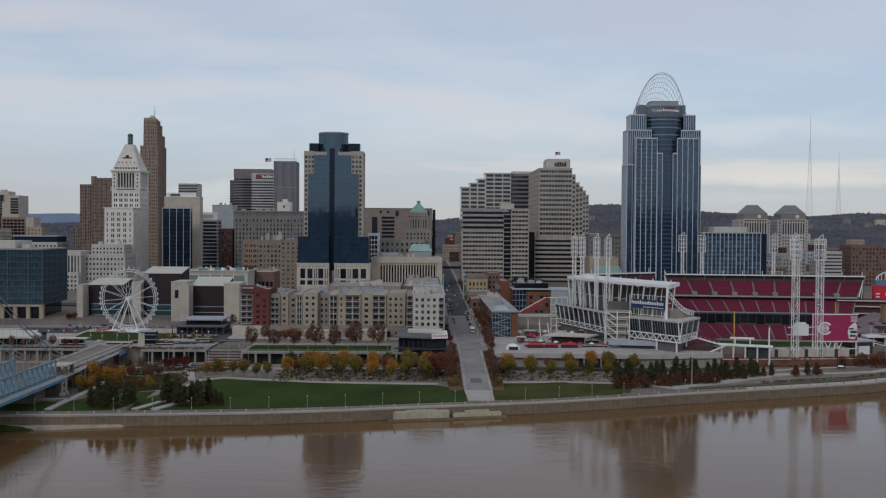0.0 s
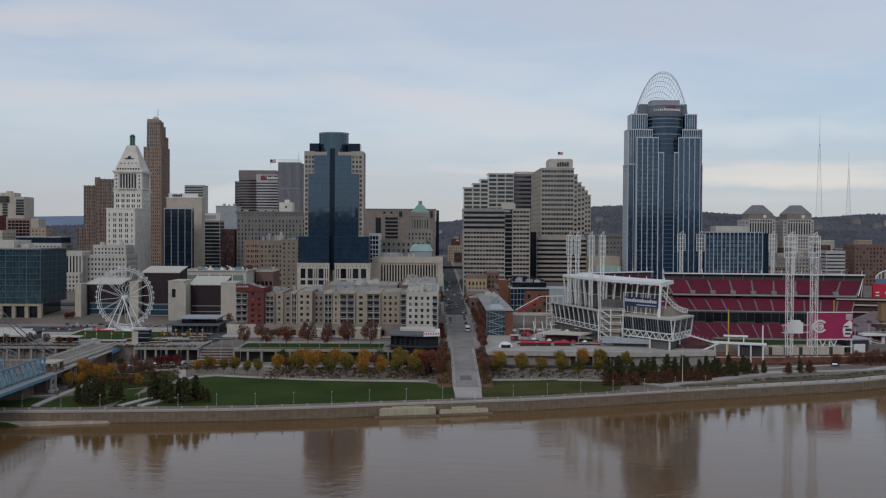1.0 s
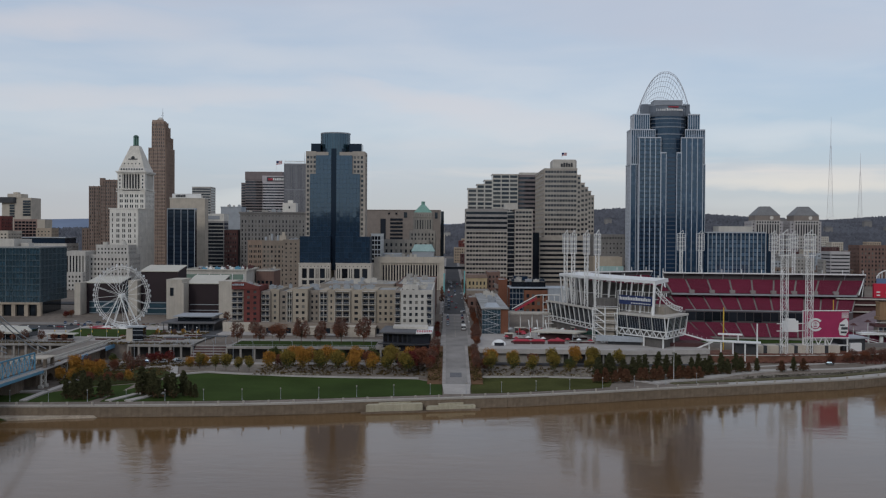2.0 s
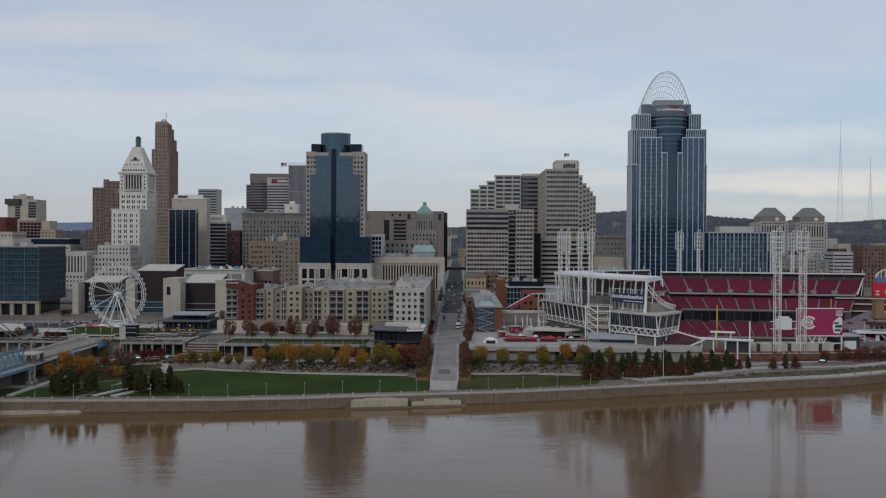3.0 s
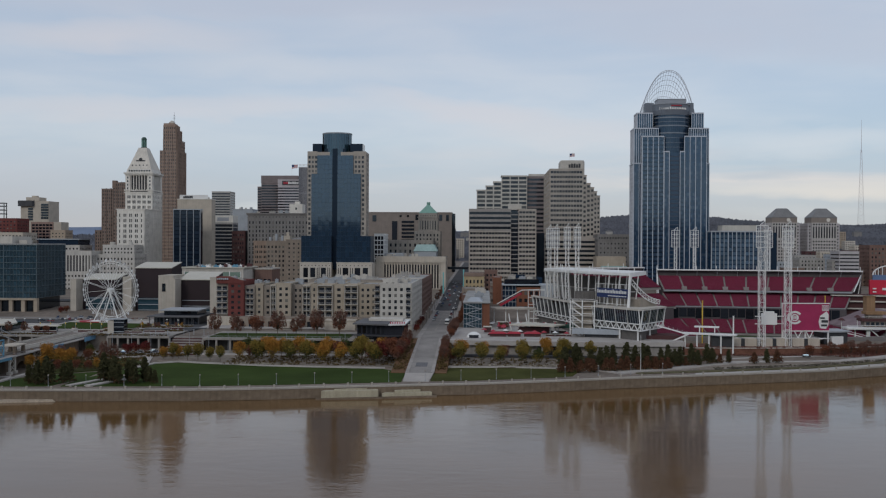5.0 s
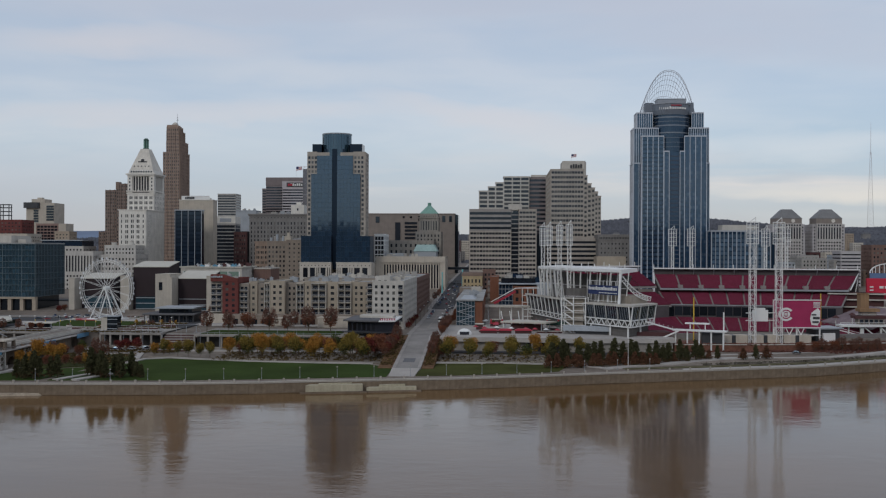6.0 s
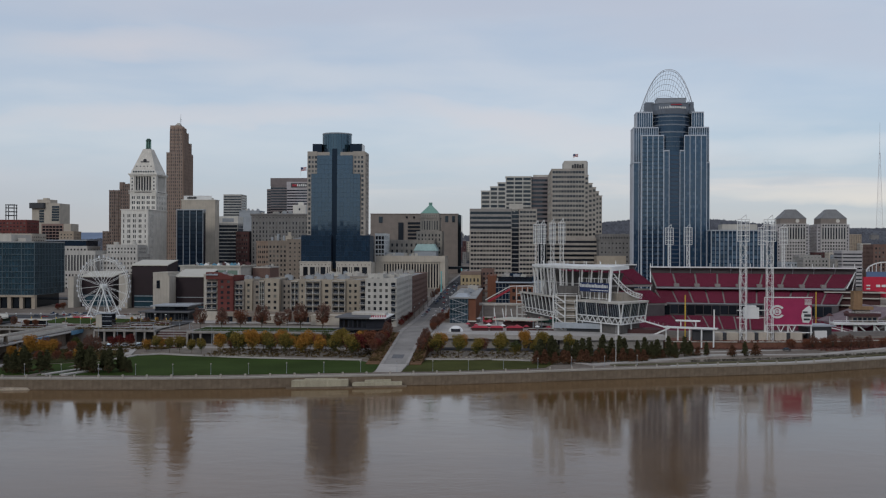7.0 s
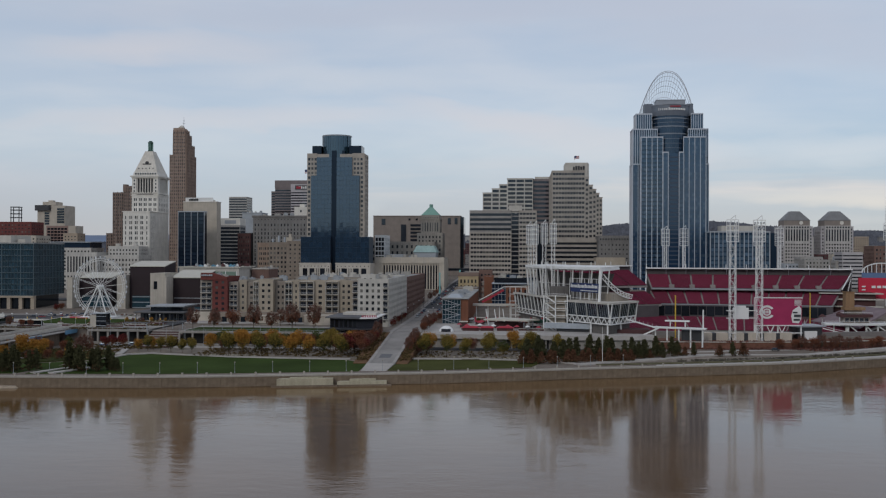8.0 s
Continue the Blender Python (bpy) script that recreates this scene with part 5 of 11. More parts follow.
    prism(bm, [(-11.6, 1030.6), (7.6, 1030.6), (7.6, 1051.4), (-11.6, 1051.4)], 96.3, 105, 0.17)
    prism(bm, ring(-2.0, 1041, 1.9, 8), 105, 108)
    part("pyramid_roof", bm, M_COPPER, t, "green copper pyramid roof")
    # banded office with dark slot
    t = tower("banded_office", 73, 988, "beige banded office block with dark vertical slot")
    zt = 98.6
    gg = gz(0, 930)
    block(t, 42.1, 83.7, 985, 1025, gg, 77.3, M_BANDS, M_DKGLASS, "SW", 4.4, 3.05, 0.86, 0.48, 0.4, 0.6, (0.2, 0.2), parapet=0.0, single=False)
    block(t, 42.1, 83.7, 985, 1025, 77.4, zt, M_GREYBAND, M_DKGLASS, "SW", 5.3, 3, 1.0, 0.52, core=M_DKGLASS, parapet=0.7)
    bm = bmesh.new()
    box(bm, 83.8, 91, 988, 1025, gg, 96)
    part("dark_slot", bm, M_DKGLASS, t)
    for k in range(16):
        bm = bmesh.new()
        box(bm, 83.8, 91, 987.7, 988, 27 + 4.4 * k, 28.0 + 4.4 * k)
        part("slot_band", bm, M_GREYBAND, t)
    block(t, 91.1, 108.5, 985, 1025, gg, zt, M_BANDS, M_DKGLASS, "SE", 4.4, 3.05, 0.86, 0.48, 0.4, 0.5, (0.2, 0.6), parapet=0.7, single=False)
    bm = bmesh.new()
    box(bm, 81, 94.4, 992, 1008, zt, 104.6)
    part("roof_house", bm, M_PALECONC, t)
    # stepped gridded building behind
    t = tower("stepped_office", 90, 1176, "stepped office building with white grid and dark side")
    for x0, x1, zz in ((47.6, 58.5, 128.5), (58.5, 67.5, 133.5), (67.5, 77, 138.5), (77, 107.5, 145.5)):
        block(t, x0, x1, 1176, 1215, g, zz, M_PALECONC, M_DKGLASS, "S", 5.0, 9.6, 0.88, 0.62, 0.5, 0.0, (0, 0.4), core=M_DKGLASS, parapet=0.4, single=False)
    block(t, 107.6, 137.4, 1180, 1215, g, 145, M_BROWNBAND, M_DKGLASS, "SE", 5.0, 3, 1.0, 0.5, core=M_DKGLASS, parapet=0.3)
    block(t, 136, 150, 1176, 1215, g, 145, M_BROWNBAND, M_DKGLASS, "SW", 5.0, 3, 1.0, 0.5, core=M_DKGLASS, parapet=0.3)
    bm = bmesh.new()
    box(bm, 110, 136, 1188, 1205, 145, 148.5)
    part("roof_house", bm, M_PALECONC, t)
    # tower stepping down on one side, with round-cornered crown
    t = tower("stepped_bank_tower", 150, 1048, "beige banded tower stepping down on one side", "skyscraper")
    kw = dict(floor=5.0, bay=3.0, fw=0.86, fh=0.50, depth=0.45, mx=0.5, mz=(0.1, 0.4), parapet=0.8, single=False)
    for x0, x1, zz in ((126.1, 160.6, 143.2), (160.6, 164.4, 136.6), (164.4, 168.6, 128.2), (168.6, 172.2, 123.8), (172.2, 175.4, 119.6), (175.4, 178.6, 115.0)):
        block(t, x0, x1, 1045, 1150 if x0 < 127 else 1080, g, zz, M_BANDS, M_DKGLASS, "S" if x0 > 126.2 else "SW", **kw)
    bm = bmesh.new()
    prism(bm, [(142.4, 1119.4), (144.4, 1117.6), (167.6, 1117.6), (169.6, 1119.4), (169.6, 1148), (142.4, 1148)], 134.0, 157.8)
    prism(bm, [(143.2, 1119.8), (145, 1118.2), (167.0, 1118.2), (168.8, 1119.8), (168.8, 1147), (143.2, 1147)], 157.8, 159.0)
    part("crown_block", bm, M_PALECONC, t)
    bars_sign(t, face_at(151.5, 1117.5, 150.6, 0), 14, 4.6, 5, M_DARKMETAL)
    block(t, 119.9, 182.1, 1028, 1044.4, g, 70.2, M_BANDS, M_DKGLASS, "SW", 4.8, 3, 1.0, 0.5, core=M_DKGLASS)
    flag(153.5, 1126, 159, 8, 6)
    # infill dark glass between
    t = tower("dark_glass_link", 114, 1035, "low dark glass link block")
    bm = bmesh.new()
    box(bm, 108.9, 119.6, 1030, 1060, g, 76)
    part("glass_body", bm, M_DKGLASS, t)
    t = tower("grey_office_block", 190, 1000, "grey stone block with small punched windows")
    block(t, 172, 205.9, 1000, 1040, g, 68.5, M_OLDGREY, M_WINDOW, "SW", 4.6, 3.6, 0.35, 0.35, single=False)
    block(t, 171.6, 206.3, 999.6, 1040.4, 68.6, 73.6, M_OLDGREY, M_DKGLASS, "SW", 4.4, 1.6, 0.5, 0.6, single=False)
    t = tower("tan_low_block", 184, 965, "low tan block with teal roof edge")
    bm = bmesh.new()
    box(bm, 166, 194, 960, 990, g, 52.5)
    part("wall", bm, M_TANWALL, t)
    bm = bmesh.new()
    box(bm, 170, 194.4, 955, 960, 36, 43.5)
    part("teal_edge", bm, M_COPPERPALE, t)
    # blue glass block beside the tall tower
    t = tower("blue_glass_office", 292, 920, "mid-height blue glass office with white mullions")
    gg = gz(290, 917)
    bm = bmesh.new()
    box(bm, 267.9, 321.7, 925, 955, gg, 76.2)
    part("glass_body", bm, M_GLASS, t)
    for i in range(15):
        x = 267.9 + 53.8 * i / 14
        w = 0.42 if i % 2 == 0 else 0.2
        fm = bmesh.new()
        box(fm, x - w, x + w, 924.3, 925, gg, 76.2)
        part("mullion", fm, M_PALEGREY, t)
    fm = bmesh.new()
    box(fm, 267.4, 322.2, 924.2, 955, 76.2, 77.4)
    part("roof_edge", fm, M_PALEGREY, t)
    rb = random.Random(292)
    pm = pane_mesh(3.3, 3.0, M_BLUEPANE, "window")
    for i in range(14):
        for k in range(13):
            piece("window", pm, face_at(268.2 + 53.8 * i / 14, 924.97, gg + 3.6 + k * 4.0, 0) @ Matrix.Rotation(radians(rb.gauss(0, 0.25)), 4, "Z") @ Matrix.Rotation(radians(rb.gauss(0, 0.25)), 4, "X"), t)
    bm = bmesh.new()
    box(bm, 279.3, 311.2, 931, 950, 77.4, 82.6)
    part("roof_house", bm, M_PALECONC, t)
    bm = bmesh.new()
    box(bm, 321.8, 329, 929, 955, gg, 76)
    part("dark_wing", bm, M_DKBLUE, t)
    # twin towers with pyramid tops
    for cx in (469.4, 523.4):
        t = tower("domed_twin_tower", cx, 1375, "pale stone office tower with steep grey metal roof", "building")
        block(t, cx - 21.5, cx + 21.5, 1379, 1412, g, 93.6, M_PALEBAND, M_WINDOW, "SW", 4.5, 3.6, 0.5, 0.5, single=False)
        bm = bmesh.new()
        box(bm, cx - 17.2, cx + 17.2, 1376, 1408, g, 94.8)
        part("front_bay", bm, M_PALEBAND, t)
        h = 94.8 - 40
        bm = bmesh.new()
        pierced(bm, t, face_at(cx - 17.2, 1376, 40, 0), 34.4, h, [(1.6 + 3.6 * k, 3.5 + 3.6 * k) for k in range(9)], [(2.0 + 4.4 * k, 4.3 + 4.4 * k) for k in range(7)] + [(h - 20.5, h - 4.6)], M_DKGLASS, 0.6, name="slit_window")
        part("front_facade", bm, M_PALESTONE, t)
        bm = bmesh.new()
        prism(bm, [(cx - 17.3, 1377), (cx + 17.3, 1377), (cx + 17.3, 1407), (cx - 17.3, 1407)], 95.6, 102.3)
        part("drum", bm, M_GREYBROWN, t)
        bm = bmesh.new()
        prism(bm, [(cx - 17.9, 1376.4), (cx + 17.9, 1376.4), (cx + 17.9, 1407.6), (cx - 17.9, 1407.6)], 94.8, 95.6)
        part("ledge", bm, M_PALESTONE, t)
        bm = bmesh.new()
        prism(bm, [(cx - 17.6, 1376.7), (cx + 17.6, 1376.7), (cx + 17.6, 1407.3), (cx - 17.6, 1407.3)], 102.3, 103.0)
        part("copper_edge", bm, M_GREYROOF, t)
        bm = bmesh.new()
        prism(bm, [(cx - 17.3, 1377), (cx + 17.3, 1377), (cx + 17.3, 1407), (cx - 17.3, 1407)], 103.0, 115.4, 0.36)
        part("pyramid_roof", bm, M_GREYROOF, t)
        bm = bmesh.new()
        bmesh.ops.create_cone(bm, cap_ends=True, segments=18, radius1=2.5, radius2=2.5, depth=0.8, matrix=pose(cx + 5.5, 1376.7, 99.2, 90, 0, 0))
        part("round_window", bm, M_WHITE_STONE, t)
        for k in range(9):
            bm = bmesh.new()
            box(bm, cx - 15.5 + 3.6 * k, cx - 13.6 + 3.6 * k, 1375.0, 1376.2, 92.0, 94.2)
            part("dormer", bm, M_DKGLASS, t)


M_PALESTONE = mat("pale_stone_facing", (0.44, 0.415, 0.39), 0.85, streak=0.08)
M_BLUEPANE = glass("blue_office_pane", (0.070, 0.112, 0.160), 0.08, 2.0, 0, 0.45)
M_COPPERPALE = mat("pale_copper_roof", (0.30, 0.42, 0.40), 0.7, var=0.1, streak=0.15)
M_GREYBROWN = mat("grey_brown_stone", (0.245, 0.21, 0.185), 0.9, streak=0.08)
M_GREYBAND = mat("grey_precast_panel", (0.30, 0.28, 0.26), 0.85, streak=0.06)
M_GREYROOF = mat("grey_metal_roof", (0.185, 0.185, 0.185), 0.6, streak=0.2)
middle_group()


def infill():
    """Lower and farther city blocks seen between the towers."""
    r = random.Random(21)
    walls = (M_RED, M_DARKRED, M_TAN, M_BROWN, M_OLDGREY, M_LIME, M_PALETAN)
    spots = [(330, 470, 1010, 51, 12), (380, 560, 1120, 55, 12), (480, 640, 1300, 60, 10), (-460, -330, 1260, 58, 10), (5, 75, 1500, 70, 8), (-30, 90, 1800, 74, 12),
             (-120, 30, 1320, 84, 5), (200, 260, 1250, 70, 4), (-480, -400, 1010, 50, 5), (560, 760, 1600, 66, 10), (340, 420, 1500, 72, 8), (600, 800, 2000, 78, 10), (330, 560, 1900, 78, 10)]
    for x0, x1, y, ztop, n in spots:
        for i in range(n):
            w = r.uniform(14, 30)
            x = x0 + (x1 - x0) * (i + r.uniform(0, 0.6)) / n
            yy = y + r.uniform(-30, 60)
            z1 = ztop - r.uniform(0, 26)
            if 5 < x + w / 2 < 45 and yy > 900 and x0 < 60:
                x = 45 + r.uniform(0, 20) if r.random() < 0.5 else 4 - w
            z1 = max(z1, ground_z(x, yy) + 9)
            wm = r.choice((M_OLDGREY, M_CONC, M_PALEGREY, M_BROWN, M_PALEBAND)) if x0 in (330, 380) else r.choice(walls)
            t = tower("city_building", x + w / 2, yy, {M_RED.name: "red brick", M_DARKRED.name: "dark red brick", M_TAN.name: "tan brick", M_BROWN.name: "brown brick", M_OLDGREY.name: "grey stone", M_LIME.name: "limestone", M_CONC.name: "grey concrete", M_PALEGREY.name: "pale grey", M_PALEBAND.name: "pale grey stone", M_PALETAN.name: "pale tan"}[wm.name] + " low-rise city building with flat roof", group="background buildings")
            block(t, x, x + w, yy, yy + r.uniform(15, 28), hill_z(x, yy) - 3, z1 + hill_z(x, yy) - ground_z(x, yy), wm, M_WINDOW, "SE" if x < 0 else "SW", 4.0, 3.6, 0.42, 0.48, 0.3, single=False, parapet=0.0)


infill()
t = tower("brick_warehouse", 468, 1000, "wide red brick warehouse behind the ballpark", group="background buildings")
block(t, 441, 505, 1000, 1028, gz(0, 1000), 64, M_DUSTYRED, M_WINDOW, "SW", 4.0, 3.4, 0.45, 0.5, single=False)
t = tower("parking_deck", 424, 990, "pale grey parking deck with open floors", group="background buildings")
block(t, 406, 425, 985, 1010, gz(0, 990), 58, M_PALEBAND, M_DKGLASS, "SW", 3.4, 3, 1.0, 0.36, core=M_DKGLASS, parapet=0.6)


# ---- the street running away from the river ----
def slab(name, outline, z, thick, material, label, category):
    bm = bmesh.new()
    prism(bm, outline, z - thick, z)
    return tagged(part(name, bm, material), label, category, kind="structure")


def ramp_strip(name, x0, x1, ys, lift, material, label, category):
    bm = bmesh.new()
    secs = []
    for y in ys:
        z = street_z(y) + lift
        secs.append([bm.verts.new((x, y, zz)) for x, zz in ((x0, z), (x1, z), (x1, z - 6), (x0, z - 6))])
    for a, b in zip(secs, secs[1:]):
        for k in range(4):
            bm.faces.new((a[k], a[(k + 1) % 4], b[(k + 1) % 4], b[k]))
    bm.faces.new(secs[0])
    bm.faces.new(secs[-1][::-1])
    return tagged(part(name, bm, material), label, category, kind="structure")


def street_z(y):
    """The street ramps gently up past the terrace edge."""
    if y < 540:
        return 5.2 + (13.0 - 5.2) * min(1.0, max(0.0, (y - 450) / 82))
    return ground_z(0, y)


YS = [447, 450, 465, 480, 495, 510, 525, 532, 545, 560, 580, 610, 640, 680, 720, 790, 860, 930, 1000, 1100, 1250, 1500, 1700]
M_STREET = mat("worn_street_concrete", (0.245, 0.23, 0.215), 0.9, var=0.22, scale=0.08, bump=0.01)
ramp_strip("road_ramp", 23.9, 33.9, YS[:8], 0.30, M_STREET, "pale worn foot of the street ramping down to the river", "road")
ramp_strip("road", 23.6, 36.2, YS[7:15], 0.30, M_STREET, "pale worn street running between the buildings", "road")
ramp_strip("road_upper_town", 21.8, 37.8, YS[14:], 0.30, M_ASPHALT, "dark asphalt street between the towers", "road")
M_WALK = mat("street_pavement_concrete", (0.30, 0.28, 0.26), 0.9, var=0.2, scale=0.12, bump=0.01)
ramp_strip("pavement_ramp", 22.3, 23.9, YS[:8], 0.45, M_WALK, "pale pavement beside the ramp", "pavement")
ramp_strip("pavement_ramp_east", 33.9, 35.4, YS[:8], 0.45, M_WALK, "pale pavement beside the ramp", "pavement")
ramp_strip("pavement", 20.8, 23.6, YS[7:15], 0.45, M_WALK, "pale pavement beside the street", "pavement")
ramp_strip("pavement_east", 36.2, 39.4, YS[7:15], 0.45, M_WALK, "pale pavement beside the street", "pavement")
ramp_strip("pavement_upper", 18.6, 21.8, YS[14:], 0.45, M_WALK, "pale pavement beside the upper street", "pavement")
ramp_strip("pavement_upper_east", 37.8, 41.0, YS[14:], 0.45, M_WALK, "pale pavement beside the upper street", "pavement")
ramp_strip("trim_grating", 25.9, 31.4, [461, 470], 0.33, M_DARKROOF, "grey paved rectangle at the foot of the street", "paving")
M_BED = mat("russet_planting", (0.13, 0.075, 0.042), 0.95, var=0.35, scale=0.3, fine=1.5, bump=0.15)
ramp_strip("planting_bank", 15.4, 22.3, YS[1:8], -0.1, M_BED, "sloping russet planted bank beside the street", "planting bank")
ramp_strip("planting_bank_east", 35.4, 41.0, YS[1:8], -0.1, M_BED, "sloping russet planted bank beside the street", "planting bank")
M_LINE = mat("road_marking", (0.40, 0.36, 0.27), 0.8)
for i in range(14):
    y = 580 + i * 9.0
    bm = bmesh.new()
    z = street_z(y) + 0.31
    prism(bm, [(29.2, y), (29.45, y), (29.45, y + 4), (29.2, y + 4)], z, street_z(y + 4) + 0.33)
    tagged(part("trim", bm, M_LINE), "worn centre line on the street", "road marking", kind="structure")

# broad white steps down to the promenade
for i in range(16):
    bm = bmesh.new()
    z = 4.6 + i * 0.05 + 0.12
    y = 424 + i * 1.4
    box(bm, 23.2 - i * 0.05, 34.4 + i * 0.05, y, 448 if i == 15 else y + 1.5, 3, z)
    tagged(part("step", bm, M_PAVE), "pale concrete step leading to the promenade", "step", "steps to the river", kind="structure")

# lawns and planting beds
LAWN = 4.85
slab("lawn", [(-116, 398.5), (-60, 403.5), (-30, 409), (22.6, 421.5), (22.4, 450), (10, 465), (-22, 467), (-48, 470), (-73, 476), (-93, 481), (-105, 474), (-110, 447), (-117, 420)], LAWN, 1.2, M_GRASS, "wide green riverside lawn", "lawn")
slab("lawn_east", [(35, 425), (52, 428), (70, 434), (90, 441), (98, 446), (104, 468), (71, 473), (35, 470)], LAWN, 1.2, mat("autumn_lawn_grass", (0.058, 0.062, 0.020), 0.95, spec=0.04, var=0.3, scale=0.06, fine=1.5, bump=0.05), "narrow dull green riverside lawn", "lawn")
slab("lawn_west", [(-176, 396), (-140, 396.5), (-121, 398.5), (-116, 425), (-117, 446), (-132, 436), (-141, 428), (-146, 418), (-176, 416)], LAWN - 0.1, 1.2, M_GRASS, "small grass plot near the bridge", "lawn")
M_GRIT = mat("pale_grit_ground", (0.195, 0.168, 0.138), 0.95, var=0.3, scale=0.15, fine=1.2, bump=0.04)
slab("planting_bed", [(-105, 485), (-93, 484), (-71, 478), (-43, 473), (10, 468), (21.5, 468), (20.5, 512), (-60, 514), (-104, 510)], 5.2, 1.2, M_GRIT, "pale gritty planting ground under trees", "planting bed")
slab("planting_bed_east", [(37.5, 472), (103, 474), (121, 484), (121, 512), (37.0, 512)], 5.2, 1.2, M_GRIT, "pale gritty planting ground under trees", "planting bed")
slab("lawn_bank", [(-152, 447), (-141, 431), (-131, 439), (-117, 449), (-110, 452), (-110, 480), (-124, 500), (-158, 500)], 5.1, 1.2, mat("dull_bank_grass", (0.052, 0.060, 0.022), 0.95, spec=0.04, var=0.35, scale=0.08, fine=1.5, bump=0.06), "dull grass bank with autumn shrubs near the bridge", "lawn")


def path(pts, w, name="pavement_path"):
    bm = bmesh.new()
    left, right = [], []
    for i, p in enumerate(pts):
        a, b = Vector(pts[max(i - 1, 0)]), Vector(pts[min(i + 1, len(pts) - 1)])
        t = (b - a).normalized()
        n = Vector((-t.y, t.x))
        left.append(Vector(p) + n * w / 2)
        right.append(Vector(p) - n * w / 2)
    secs = []
    for l, r in zip(left, right):
        z = max(5.28, ground_z((l.x + r.x) / 2, (l.y + r.y) / 2) + 0.3)
        secs.append([bm.verts.new((q.x, q.y, zz)) for q, zz in ((l, z), (r, z), (r, z - 1.5), (l, z - 1.5))])
    for s, e in zip(secs, secs[1:]):
        for k in range(4):
            bm.faces.new((s[k], s[(k + 1) % 4], e[(k + 1) % 4], e[k]))
    bm.faces.new(secs[0])
    bm.faces.new(secs[-1][::-1])
    return tagged(part(name, bm, M_PAVE), "pale winding park path", "path", kind="structure")


path([(-106, 458), (-103, 477), (-93, 484), (-72, 477.5), (-49, 471.5), (-22, 468.5), (11, 467)], 2.2)
path([(38, 471.5), (71, 474.5), (104, 470), (120, 459)], 2.2)
path([(-147, 397.5), (-147, 420), (-146, 450), (-148, 470)], 3.0)
path([(-176, 419), (-160, 421), (-147, 423)], 2.4)
path([(-105, 399), (-98, 416), (-96, 422)], 3.5)
path([(-113, 399), (-107, 416), (-96, 421)], 3.0)
path([(-108, 477), (-114, 500), (-116, 514)], 3.5)
path([(-134, 489), (-122, 502), (-110, 514)], 3.0)
path([(-150, 514.5), (-90, 514.5), (0, 514.5), (12, 514.5)], 7.0)
path([(119, 456), (148, 475), (183, 492), (240, 509), (330, 552)], 5.5)
path([(128, 482), (164, 497), (200, 510), (260, 528)], 2.6)


# ---- terrace over the garage ----
M_GARAGE = mat("garage_concrete", (0.30, 0.28, 0.255), 0.9, var=0.15, streak=0.2)
# near-black colour that paints the shade inside the garages
M_GARAGESHADE = mat("painted_garage_shade", (0.045, 0.043, 0.042), 0.95)


def terrace_front(x0, x1, y, ztop, bays, name):
    w = tagged(part(name, slab_bm([(x0, y), (x1, y), (x1, y + 40), (x0, y + 40)], ztop - 1.1, ztop), M_GARAGE), "concrete terrace edge over an open garage", "terrace", kind="structure")
    bm = bmesh.new()
    box(bm, x0, x1, y + 6, y + 7, 4, ztop - 1.1)
    part("garage_back", bm, M_GARAGESHADE, w)
    for i in range(bays + 1):
        x = x0 + (x1 - x0) * i / bays
        bm = bmesh.new()
        box(bm, x - 0.5, x + 0.5, y + 0.5, y + 1.5, 4, ztop - 1.1)
        part("column", bm, M_GARAGE, w)
    bm = bmesh.new()
    box(bm, x0, x1, y + 0.8, y + 1.2, 4, 6.8)
    part("parapet", bm, M_GARAGE, w)
    for i in range(bays * 2 + 1):
        x = x0 + (x1 - x0) * i / (bays * 2)
        bm = bmesh.new()
        box(bm, x - 0.06, x + 0.06, y + 0.2, y + 0.32, ztop, ztop + 1.1)
        part("rail_post", bm, M_GREY, w)
    bm = bmesh.new()
    box(bm, x0, x1, y + 0.2, y + 0.3, ztop + 1.0, ztop + 1.12)
    part("rail", bm, M_GREY, w)
    return w


def slab_bm(outline, z0, z1):
    bm = bmesh.new()
    prism(bm, outline, z0, z1)
    return bm


terrace_front(-92, 11.5, 519, 13.5, 14, "terrace_1")
terrace_front(-146, -112, 525, 13.5, 6, "terrace_2")
terrace_front(-228, -176, 528, 13.5, 8, "terrace_3")
slab("lawn_terrace", [(-90, 523), (-14, 523), (-14, 547), (-90, 547)], 13.62, 0.5, M_GRASS, "grass strip on the terrace", "lawn")
slab("lawn_plaza", [(-200, 566), (-150, 566), (-148, 606), (-205, 614)], 13.5, 0.8, M_GRASS, "plaza lawn beside the big wheel", "lawn")
slab("pavement_plaza", [(-300, 534), (-112, 534), (-112, 690), (-300, 690)], 13.3, 0.5, M_PAVE, "pale paved plaza", "plaza")
# wide stairs beside the terrace
for i in range(14):
    bm = bmesh.new()
    box(bm, -111, -93, 510 + i * 1.6, 534, 4.5, 5.8 + i * 0.53)
    tagged(part("step", bm, M_GARAGE if i % 2 else M_DARKRED), "broad park stair step", "step", "park stairs", kind="structure")
